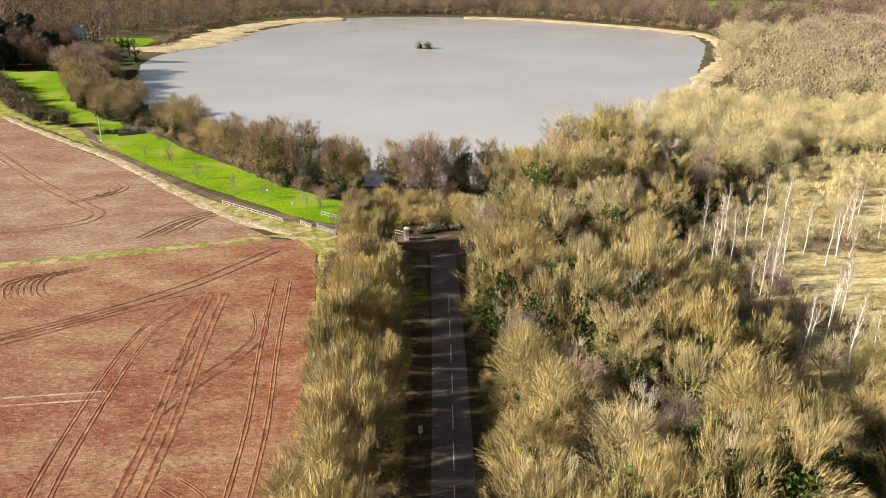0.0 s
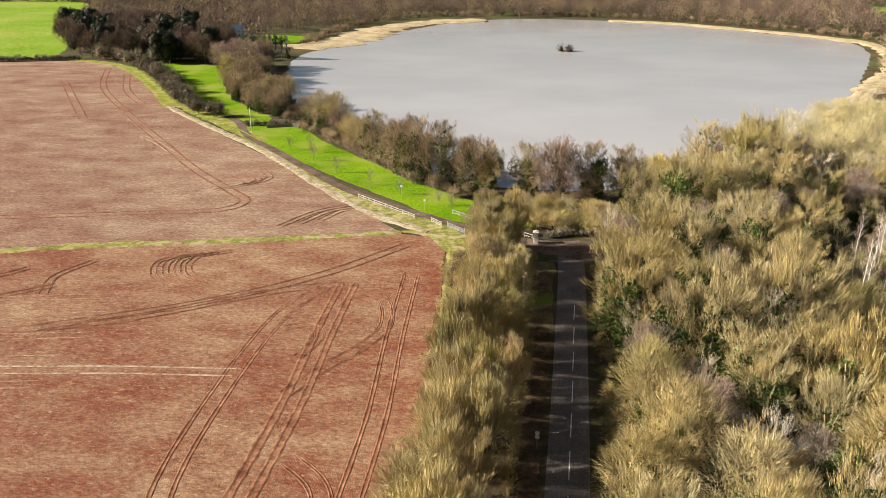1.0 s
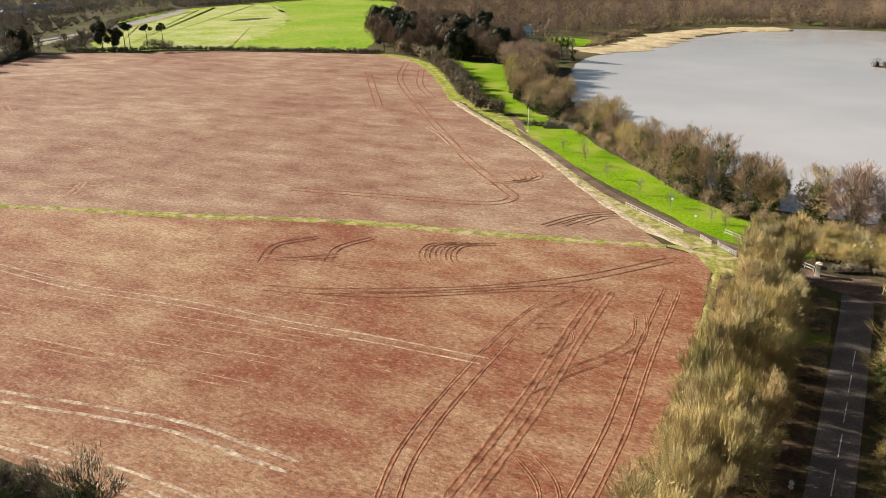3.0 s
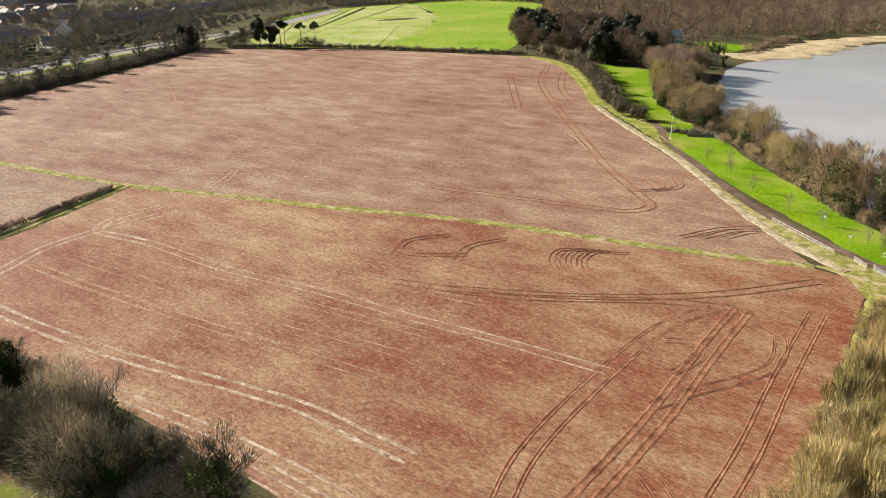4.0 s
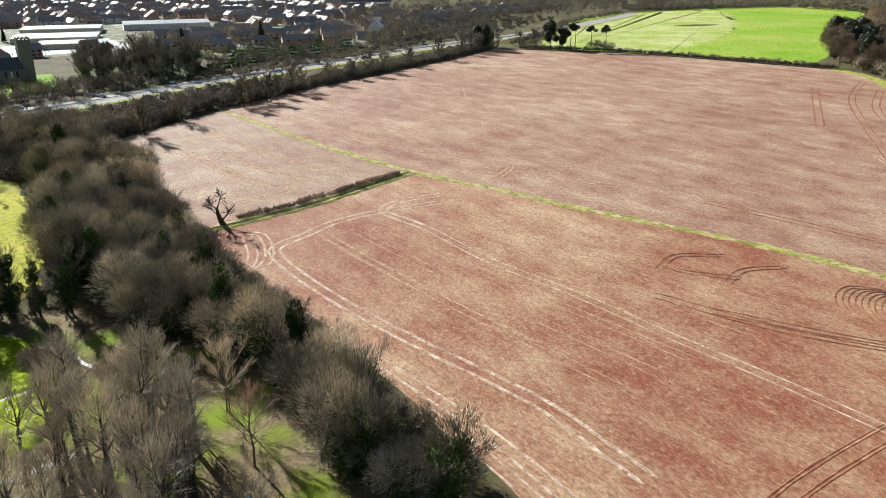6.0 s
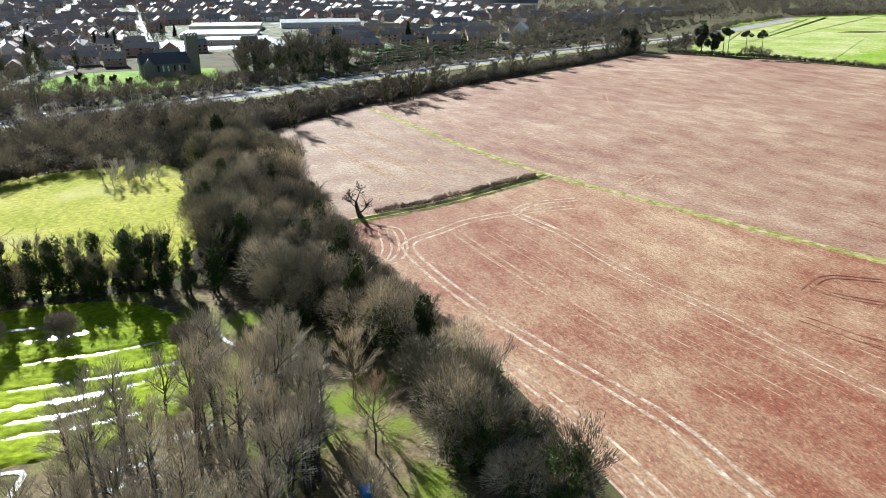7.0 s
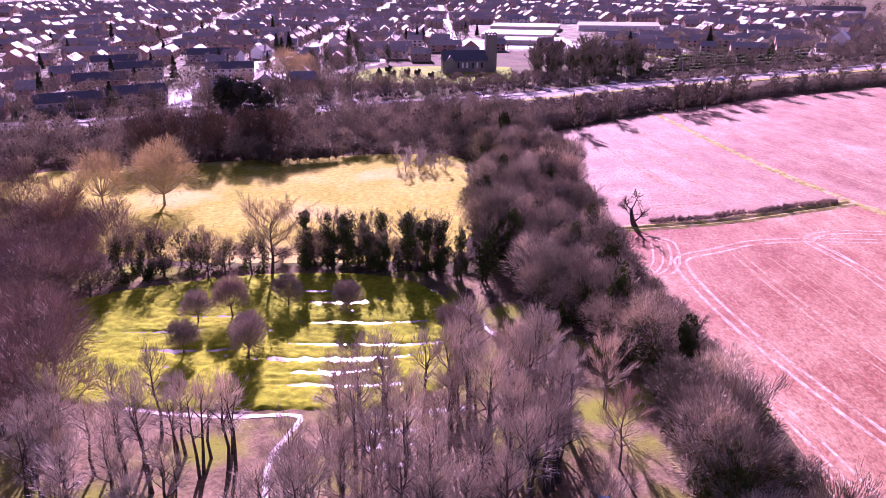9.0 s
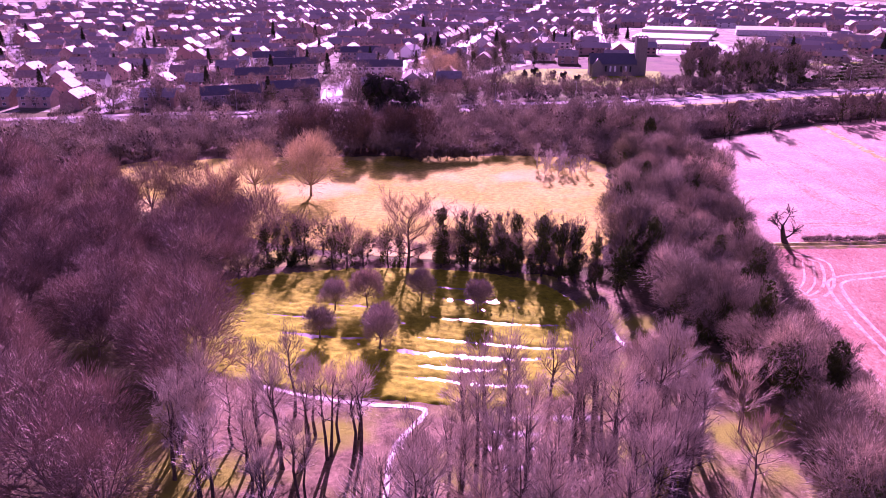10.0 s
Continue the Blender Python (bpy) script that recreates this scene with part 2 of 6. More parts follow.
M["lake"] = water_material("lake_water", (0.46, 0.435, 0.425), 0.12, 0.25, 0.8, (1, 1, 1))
M["puddle"] = water_material("flood_water", (0.20, 0.19, 0.16), 0.12, 0.15, 1.5, (1, 1, 1))


# ---- mesh helpers ----
def mesh_object(name, verts, faces, mat, parent=None, smooth=False, label=""):
    me = bpy.data.meshes.new(name)
    me.from_pydata(verts, [], faces)
    if smooth:
        me.shade_smooth()
    me.materials.append(M[mat] if isinstance(mat, str) else mat)
    ob = new(name, me)
    ob.parent = parent
    if label:
        ob["label"] = label
    return ob


def part(name, bm, mat, parent, label=""):
    me = bpy.data.meshes.new(name)
    bm.to_mesh(me)
    bm.free()
    me.materials.append(M[mat] if isinstance(mat, str) else mat)
    ob = new(name, me)
    ob.parent = parent
    if label:
        ob["label"] = label
    return ob


def spline(pts, step=4.0, closed=False):
    """A smooth line through the points of a plan."""
    p = [Vector((*q[:2], 0)) for q in pts]
    n, out = len(p), []
    for i in range(n if closed else n - 1):
        a, b = p[i], p[(i + 1) % n]
        z = p[i - 1] if closed or i else a * 2 - b
        c = p[(i + 2) % n] if closed or i + 2 < n else b * 2 - a
        k = max(2, int((b - a).length / step))
        for j in range(k):
            t = j / k
            out.append(0.5 * (2 * a + (b - z) * t + (2 * z - 5 * a + 4 * b - c) * t * t + (3 * a - z - 3 * b + c) * t ** 3))
    if not closed:
        out.append(p[-1])
    return [(v.x, v.y) for v in out]


def inside(pt, poly):
    x, y = pt
    odd, j = False, len(poly) - 1
    for i in range(len(poly)):
        (xi, yi), (xj, yj) = poly[i], poly[j]
        if (yi > y) != (yj > y) and x < (xj - xi) * (y - yi) / (yj - yi) + xi:
            odd = not odd
        j = i
    return odd


def patch(name, outline, z, mat, label, smooth=True, ragged=0.0, category="ground", seed=1):
    """A flat sheet of ground with a thin edge."""
    pts = spline(outline, 1.2, True) if smooth else list(outline)
    if smooth:
        k = ragged or 1.3
        pts = [(x + k * (1.4 * noise.noise((x * 0.12, y * 0.12, 1)) + 0.9 * noise.noise((x * 0.5, y * 0.5, 5))),
                y + k * (1.4 * noise.noise((x * 0.12, y * 0.12, 9)) + 0.9 * noise.noise((x * 0.5, y * 0.5, 13)))) for x, y in pts]
    bm = bmesh.new()
    f = bm.faces.new([bm.verts.new((x, y, z)) for x, y in pts])
    if f.normal.z < 0:
        f.normal_flip()
    f.normal_update()
    if f.normal.z < 0:
        bmesh.ops.reverse_faces(bm, faces=[f])
    e = bmesh.ops.extrude_edge_only(bm, edges=list(f.edges))
    bmesh.ops.translate(bm, vec=(0, 0, -0.15), verts=[v for v in e["geom"] if isinstance(v, bmesh.types.BMVert)])
    bmesh.ops.triangulate(bm, faces=[f])
    return tagged(part(name, bm, mat, None), label, category, kind="structure")


def ribbon(name, pts, width, z, mat, parent=None, profile=None, step=3.0, ragged=0.0, seed=1, ends=True):
    """A band along a line; profile: heights across it from one side to the other."""
    line = spline(pts, step)
    rnd = random.Random(seed)
    prof = profile or (0.0, 0.0)
    k = len(prof)
    verts, faces = [], []
    for i, (x, y) in enumerate(line):
        a, b = line[max(0, i - 1)], line[min(len(line) - 1, i + 1)]
        d = Vector((b[0] - a[0], b[1] - a[1]))
        d = d.normalized() if d.length > 1e-6 else Vector((1, 0))
        w = width * (1 + rnd.uniform(-ragged, ragged))
        if ends and i in (0, len(line) - 1) and ragged:
            w *= 0.3
        for j in range(k):
            s = (j / (k - 1) - 0.5) * w
            verts.append((x - d.y * s, y + d.x * s, z + prof[j]))
    for i in range(len(line) - 1):
        for j in range(k - 1):
            a = i * k + j
            faces.append((a, a + k, a + k + 1, a + 1)[::-1])
    return mesh_object(name, verts, faces, mat, parent)


def box(bm, x0, y0, z0, x1, y1, z1, bev=0.0):
    m = Matrix.Translation(((x0 + x1) / 2, (y0 + y1) / 2, (z0 + z1) / 2)) @ Matrix.Diagonal((x1 - x0, y1 - y0, z1 - z0, 1))
    r = bmesh.ops.create_cube(bm, size=1.0, matrix=m)
    if bev:
        es = list({e for v in r["verts"] for e in v.link_edges})
        bmesh.ops.bevel(bm, geom=es, offset=bev, segments=1, affect="EDGES")
    return bm


def tube(verts, faces, p, q, r0, r1, sides=4):
    """A tapered stick from p to q, added to the lists."""
    d = (q - p)
    d = d.normalized() if d.length > 1e-6 else Vector((0, 0, 1))
    u = d.orthogonal().normalized()
    w = d.cross(u)
    n = len(verts)
    for c, r in ((p, r0), (q, r1)):
        for i in range(sides):
            a = 2 * math.pi * i / sides
            verts.append(tuple(c + (u * math.cos(a) + w * math.sin(a)) * r))
    for i in range(sides):
        j = (i + 1) % sides
        faces.append((n + i, n + j, n + sides + j, n + sides + i))


# ---- trees ----
def twig(verts, faces, p, d, length, width, rnd, out=None, fuzz=0.4):
    """A spray of fine shoots: broad side turned outwards from the crown, tapering to its tip."""
    face = Vector((rnd.uniform(-1, 1), rnd.uniform(-1, 1), rnd.uniform(-1, 1)))
    s = d.cross(face if out is None else out + face * fuzz)
    s = s.normalized() * (width / 2) if s.length > 1e-6 else Vector((width / 2, 0, 0))
    n = len(verts)
    verts += [tuple(p - s), tuple(p + s), tuple(p + d * length)]
    faces.append((n, n + 1, n + 2))


def blade(verts, faces, p, size, rnd):
    """A small leafy clump: two crossed triangles."""
    for _ in range(2):
        a = Vector((rnd.gauss(0, 1), rnd.gauss(0, 1), rnd.gauss(0, 1))).normalized() * size
        b = Vector((rnd.gauss(0, 1), rnd.gauss(0, 1), rnd.gauss(0, 1))).normalized() * size
        n = len(verts)
        verts += [tuple(p + a), tuple(p + b), tuple(p - (a + b) * 0.5)]
        faces.append((n, n + 1, n + 2))


BALL = {}
for level in (1, 2):
    bm = bmesh.new()
    bmesh.ops.create_icosphere(bm, subdivisions=level, radius=1.0)
    BALL[level] = ([v.co.copy() for v in bm.verts], [tuple(v.index for v in f.verts) for f in bm.faces])
    bm.free()


def clump(verts, faces, c, s, rnd, level=1, flat=1.0):
    """The dense heart of a bushy crown: an uneven, jagged lump."""
    bv, bf = BALL[level]
    n = len(verts)
    for v in bv:
        q = c + Vector((v.x, v.y, v.z * flat)) * s * rnd.uniform(0.62, 1.12)
        verts.append((q.x, q.y, max(0.03, q.z)))
    faces += [tuple(i + n for i in f) for f in bf]


def rand_dir(rnd, up):
    a = rnd.uniform(0, 2 * math.pi)
    return Vector((math.cos(a), math.sin(a), up)).normalized()


def bare_tree(seed, h, w, clear=0.25, limbs=9, twigs=1400, tl=1.1, tw=0.07, upright=0.5, stems=1, r=None, ivy=0, lean=0.0, lumps=0.5, subs=4):
    """Trunk (with its limbs), fine crown and ivy of a leafless tree, as vertex and face lists."""
    rnd = random.Random(seed)
    tv, tf, cv, cf, iv, jf = [], [], [], [], [], []
    r = r or h * 0.017 + 0.03
    tips = []
    for s in range(stems):
        foot = Vector((0, 0, -0.3)) if stems == 1 else Vector((rnd.uniform(-1, 1), rnd.uniform(-1, 1), -0.3)) * (w * 0.10)
        foot.z = -0.3
        drift = Vector((rnd.uniform(-1, 1), rnd.uniform(-1, 1), 0)) * (0.04 * h if stems == 1 else 0.2 * w) + Vector((lean * h, 0, 0))
        hh = h * rnd.uniform(0.82, 0.96)
        line = [foot]
        for k in (0.3, 0.6, 0.85, 1.0):
            line.append(foot + drift * k ** 1.5 + Vector((rnd.uniform(-1, 1) * 0.02 * h, rnd.uniform(-1, 1) * 0.02 * h, hh * k)))
        rs = [r, r * 0.75, r * 0.5, r * 0.28, r * 0.1]
        for i in range(4):
            tube(tv, tf, line[i], line[i + 1], rs[i], rs[i + 1], 5 if subs > 1 else 3)
        puffs = []
        for i in range(9 if ivy else 0):
            k = rnd.uniform(0.08, 0.8)
            j = min(3, int(k * 4))
            c = line[j].lerp(line[j + 1], k * 4 - j)
            puffs.append((c + Vector((rnd.gauss(0, 1), rnd.gauss(0, 1), 0)) * w * 0.14, rnd.uniform(0.08, 0.17) * w + 0.25))
        for i in range(ivy // stems):
            c, s2 = puffs[rnd.randrange(9)]
            d = Vector((rnd.gauss(0, 1), rnd.gauss(0, 1), rnd.gauss(0, 1))).normalized()
            blade(iv, jf, c + Vector((d.x, d.y, d.z * 1.8)) * s2 * rnd.random() ** 0.4, 0.3, rnd)
        turn = rnd.uniform(0, 6.28)
        n = max(3, limbs // stems)
        for i in range(n):
            k = clear + (0.97 - clear) * (i + rnd.random() * 0.6) / n
            seg = min(3, max(0, int(np.searchsorted((0.3, 0.6, 0.85), k))))
            lo = (0, 0.3, 0.6, 0.85, 1.0)
            c = line[seg].lerp(line[seg + 1], (k - lo[seg]) / (lo[seg + 1] - lo[seg]))
            turn += 2.4 + rnd.uniform(-0.5, 0.5)
            rel = (k - clear) / (1 - clear)
            reach = w * 0.5 * (math.sin(math.pi * min(1, 0.22 + 0.72 * rel)) ** 0.7) * rnd.uniform(0.85, 1.35)
            up = upright * (0.75 + 0.9 * rel) + rnd.uniform(-0.1, 0.25)
            d = Vector((math.cos(turn), math.sin(turn), up)).normalized()
            q = c + d * reach * 0.55
            e = q + (d + Vector((0, 0, 0.25)) + Vector((rnd.uniform(-0.3, 0.3), rnd.uniform(-0.3, 0.3), 0))).normalized() * reach * 0.6
            rr = max(0.05, r * 0.42 * (1 - 0.6 * rel))
            tube(tv, tf, c, q, rr, rr * 0.6, 3)
            tube(tv, tf, q, e, rr * 0.6, rr * 0.2, 3)
            for _ in range(subs):
                f = rnd.uniform(0.2, 1.0)
                p0 = c.lerp(q, f * 2) if f < 0.5 else q.lerp(e, f * 2 - 1)
                dd = (d * 0.6 + rand_dir(rnd, upright)).normalized()
                p1 = p0 + dd * reach * rnd.uniform(0.3, 0.65)
                tube(cv, cf, p0, p1, max(0.028, rr * 0.38), 0.008, 3)
                tips.append((p0, p1, dd))
            tips.append((q, e, d))
        tips.append((line[3], line[4] + Vector((0, 0, h * 0.04)), Vector((0, 0, 1))))
    heart = Vector((lean * h * 0.4, 0, h * (clear + 0.2)))
    for _ in range(twigs):
        p0, p1, d = tips[rnd.randrange(len(tips))]
        p = p0.lerp(p1, rnd.random() ** 0.6) + Vector((rnd.gauss(0, 1), rnd.gauss(0, 1), rnd.gauss(0, 1))) * lumps * 0.4
        dd = d * 0.4 + (p - heart).normalized() * 0.9 + Vector((0, 0, upright * 0.45)) + Vector((rnd.gauss(0, 1), rnd.gauss(0, 1), rnd.gauss(0, 0.9))) * 0.34
        twig(cv, cf, p, dd.normalized() if dd.length > 1e-6 else d, tl * rnd.uniform(0.5, 1.3), tw * rnd.uniform(0.6, 1.3), rnd, (p - heart).normalized())
    return tv, tf, cv, cf, iv, jf


def evergreen(seed, h, w, form="cone", n=1300, size=0.4, clear=0.08, low=0.45, core=0.0):
    rnd = random.Random(seed)
    tv, tf, cv, cf = [], [], [], []
    tube(tv, tf, Vector((0, 0, -0.3)), Vector((0, 0, h * 0.55)), h * 0.02 + 0.06, h * 0.012, 5)
    tube(tv, tf, Vector((0, 0, h * 0.55)), Vector((0, 0, h * 0.95)), h * 0.012, 0.03, 5)
    lobes = [(Vector((rnd.uniform(-0.3, 0.3) * w, rnd.uniform(-0.3, 0.3) * w, h * rnd.uniform(low, 0.9))), w * rnd.uniform(0.16, 0.34)) for _ in range(9)]
    for c, s in lobes if core else ():
        clump(tv, tf, c, s * core, rnd, 2, 1.2)
    if form == "pine":
        lobes = [(Vector((rnd.uniform(-0.35, 0.35) * w, rnd.uniform(-0.35, 0.35) * w, h * rnd.uniform(0.78, 0.98))), w * rnd.uniform(0.15, 0.26)) for _ in range(8)]
        for c, _ in lobes:
            tube(tv, tf, Vector((0, 0, c.z - h * 0.12)), c, 0.09, 0.04, 3)
    for _ in range(n):
        if form == "cone":
            k = rnd.random() ** 1.3
            rad = w * 0.5 * (1 - k) ** 0.8 * (0.75 + 0.25 * math.sin(k * 40 + rnd.random()))
            a = rnd.uniform(0, 6.28)
            q = rad * rnd.uniform(0.55, 1.05)
            p = Vector((math.cos(a) * q, math.sin(a) * q, h * (clear + (1 - clear) * k)))
        else:
            c, s = lobes[rnd.randrange(len(lobes))]
            d = Vector((rnd.gauss(0, 1), rnd.gauss(0, 1), rnd.gauss(0, 1))).normalized()
            p = c + Vector((d.x, d.y, d.z * (0.5 if form == "pine" else 1.2))) * s * rnd.uniform(0.6, 1.05)
        blade(cv, cf, p, size * rnd.uniform(0.6, 1.3), rnd)
    return tv, tf, cv, cf, [], []


def shrub(seed, h, w, n=700, tl=0.7, tw=0.07, core=0.0, level=1):
    rnd = random.Random(seed)
    tv, tf, cv, cf = [], [], [], []
    lobes = [(Vector((rnd.uniform(-0.28, 0.28) * w, rnd.uniform(-0.28, 0.28) * w, h * rnd.uniform(0.35, 0.62))), w * rnd.uniform(0.2, 0.34)) for _ in range(7)]
    for c, s in lobes:
        tube(tv, tf, Vector((c.x * 0.15, c.y * 0.15, -0.2)), c, 0.07, 0.03, 3)
        if core:
            clump(tv, tf, Vector((c.x, c.y, c.z * 0.85)), s * core, rnd, level, 1.1)
    for _ in range(n):
        c, s = lobes[rnd.randrange(7)]
        d = Vector((rnd.gauss(0, 1), rnd.gauss(0, 1), rnd.gauss(0.35, 1))).normalized()
        p = c + d * s * rnd.uniform(max(0.3, core - 0.15), 0.95)
        p.z = max(0.05, p.z)
        dd = (d + Vector((rnd.gauss(0, 1), rnd.gauss(0, 1), rnd.gauss(0.3, 1))) * 0.5).normalized()
        twig(cv, cf, p, dd, tl * rnd.uniform(0.5, 1.3), tw * rnd.uniform(0.7, 1.4), rnd, d)
    return tv, tf, cv, cf, [], []


def dome_tree(seed, h, w, n=3000, tl=0.8, tw=0.06, clear=0.18, lobes_n=11, ivy=0, subs=5, core=0.0, level=1, fuzz=0.4):
    """A leafless tree with a round crown of several dense twiggy domes."""
    rnd = random.Random(seed)
    tv, tf, cv, cf, iv, jf = [], [], [], [], [], []
    r = h * 0.018 + 0.05
    fork = Vector((rnd.uniform(-0.3, 0.3), rnd.uniform(-0.3, 0.3), h * (clear + 0.1)))
    tube(tv, tf, Vector((0, 0, -0.3)), fork, r, r * 0.75, 5)
    lobes = []
    for i in range(lobes_n):
        a = i * 2.4 + rnd.uniform(-0.4, 0.4)
        k = (i + 0.5) / lobes_n
        rad = w * 0.36 * math.sqrt(1 - 0.85 * k) * rnd.uniform(0.75, 1.1)
        s = w * rnd.uniform(0.17, 0.26)
        c = Vector((math.cos(a) * rad, math.sin(a) * rad, h * (clear + 0.2) + (h * (0.78 - clear) - s) * k ** 0.8))
        lobes.append((c, s))
        if core:
            clump(tv, tf, c, s * core, rnd, level)
        mid = fork.lerp(c, 0.5) + Vector((0, 0, -0.04 * h))
        if subs:
            tube(tv, tf, fork, mid, r * 0.45, r * 0.3, 4)
            tube(tv, tf, mid, c, r * 0.3, r * 0.15, 3)
        else:
            tube(tv, tf, fork, c, r * 0.4, r * 0.15, 3)
        for _ in range(subs):
            d = (rand_dir(rnd, rnd.uniform(-0.2, 1.4)) + (c - fork).normalized()).normalized()
            tube(cv, cf, c, c + d * s * 1.2, r * 0.15, 0.012, 3)
    for _ in range(n):
        c, s = lobes[rnd.randrange(lobes_n)]
        d = Vector((rnd.gauss(0, 1), rnd.gauss(0, 1), rnd.gauss(0.3, 1))).normalized()
        p = c + d * s * max(core - 0.1, rnd.random() ** 0.4)
        dd = d * 0.8 + (p - fork).normalized() * 0.7 + Vector((rnd.gauss(0, 1), rnd.gauss(0, 1), rnd.gauss(0.2, 1))) * min(0.35, fuzz)
        twig(cv, cf, p, dd.normalized(), tl * rnd.uniform(0.5, 1.3), tw * rnd.uniform(0.6, 1.3), rnd, (d + (p - fork).normalized()).normalized(), fuzz)
    for _ in range(ivy):
        k = rnd.random()
        a, q = rnd.uniform(0, 6.28), w * 0.2 * math.sqrt(rnd.random()) * (1.1 - 0.6 * k)
        blade(iv, jf, Vector((math.cos(a) * q, math.sin(a) * q, h * (0.05 + 0.5 * k))), 0.3, rnd)
    return tv, tf, cv, cf, iv, jf


def ivied_stem(seed, h, w, stems=1, ivy=2200, twigs=500):
    """A tree whose trunk and lower limbs are cloaked in uneven columns of ivy, with bare twigs above."""
    tv, tf, cv, cf, iv, jf = bare_tree(seed, h, w, 0.35, 12, twigs, 1.0, 0.06, 0.9, stems, 0.28)
    rnd = random.Random(seed + 7)
    puffs = []
    for i in range(13):
        k = rnd.uniform(0.12, 0.92)
        spread = w * (0.10 + 0.16 * math.sin(math.pi * k)) * rnd.uniform(0.2, 1.0)
        a = rnd.uniform(0, 6.28)
        puffs.append((Vector((math.cos(a) * spread, math.sin(a) * spread, h * k)), rnd.uniform(0.10, 0.19) * w))
    for _ in range(ivy):
        c, s = puffs[rnd.randrange(len(puffs))]
        d = Vector((rnd.gauss(0, 1), rnd.gauss(0, 1), rnd.gauss(0, 1))).normalized()
        blade(iv, jf, c + Vector((d.x, d.y, d.z * 1.7)) * s * rnd.random() ** 0.3, 0.27, rnd)
    return tv, tf, cv, cf, iv, jf


def gnarled_oak(seed):
    """An old dead oak: a thick leaning trunk that forks low, crooked limbs and a thin round crown."""
    rnd = random.Random(seed)
    tv, tf, cv, cf = [], [], [], []
    V = Vector
    line = [V((0.5, 0, -0.3)), V((-0.3, 0.1, 1.4)), V((-0.7, 0, 3.0)), V((-0.9, 0.2, 4.4))]
    for p, q, a, b in zip(line, line[1:], (0.85, 0.62, 0.5), (0.62, 0.5, 0.34)):
        tube(tv, tf, p, q, a, b, 8)
    tips = []
    for fork, aim, r in ((line[1], V((2.0, 0.4, 3.6)), 0.42), (line[3], V((-2.6, -0.5, 6.6)), 0.28), (line[3], V((0.3, 0.6, 7.6)), 0.28), (line[2], V((-2.4, 0.8, 4.6)), 0.24)):
        mid = fork.lerp(aim, 0.5) + V((0, 0, -0.3))
        tube(tv, tf, fork, mid, r * 0.75, r * 0.5, 6)
        tube(tv, tf, mid, aim, r * 0.5, r * 0.22, 6)
        for _ in range(11):
            d = ((aim - fork).normalized() * 0.7 + V((rnd.gauss(0, 1), rnd.gauss(0, 1), rnd.gauss(0.5, 0.7)))).normalized()
            p = mid.lerp(aim, rnd.uniform(0.3, 1.0))
            q = p + d * rnd.uniform(1.0, 2.6)
            tube(tv, tf, p, q, r * 0.2, 0.03, 4)
            tips.append((p, q, d))
    for _ in range(2200):
        p, q, d = tips[rnd.randrange(len(tips))]
        e = (d + V((rnd.gauss(0, 1), rnd.gauss(0, 1), rnd.gauss(0.2, 1))) * 0.6).normalized()
        twig(cv, cf, p.lerp(q, rnd.uniform(0.15, 1.0)), e, rnd.uniform(0.4, 1.0), 0.04, rnd)
    return tv, tf, cv, cf, [], []


def tree_thing(name, lists, bark, crown, label, category, group):
    tv, tf, cv, cf, iv, jf = lists
    ob = tagged(new(name), label, category, group)
    mesh_object("trunk", tv, tf, bark, ob, True)
    mesh_object("crown", cv, cf, crown, ob)
    if jf:
        mesh_object("ivy", iv, jf, "ivy", ob, label="dark green ivy")
    return ob


rng = random.Random(5)


def spot(x, y, z=0.0, s=1.0, turn=None, tall=1.0):
    a = rng.uniform(0, 360) if turn is None else turn
    return pose(x, y, z, 0, 0, a) @ Matrix.Diagonal((s, s, s * tall, 1))


def plant(kinds, places, lo=0.8, hi=1.2, z=0.0):
    """Sets trees of the given kinds on the places. kinds: functions that make a new thing once; each is copied after that."""
    made = {}
    for i, (x, y) in enumerate(places):
        k = rng.randrange(len(kinds))
        s = rng.uniform(lo, hi)
        if k not in made:
            made[k] = kinds[k]()
            made[k].matrix_basis = spot(x, y, z)
        else:
            copy_thing(made[k], spot(x, y, z, s, None, rng.uniform(0.9, 1.12)))


def scatter(poly, gap, jitter=0.4, avoid=()):
    xs, ys = [p[0] for p in poly], [p[1] for p in poly]
    out, row, y = [], 0, min(ys)
    while y < max(ys):
        x = min(xs) + (gap / 2 if row % 2 else 0)
        while x < max(xs):
            p = (x + rng.uniform(-jitter, jitter) * gap, y + rng.uniform(-jitter, jitter) * gap)
            if inside(p, poly) and not any(inside(p, a) for a in avoid):
                out.append(p)
            x += gap
        y += gap * 0.866
        row += 1
    return out


def along(pts, gap, spread=1.0):
    line = spline(pts, 1.0)
    out, run = [], 0.0
    for a, b in zip(line, line[1:]):
        run += math.dist(a, b)
        if run >= gap:
            run = 0.0
            out.append((b[0] + rng.uniform(-spread, spread), b[1] + rng.uniform(-spread, spread)))
    return out


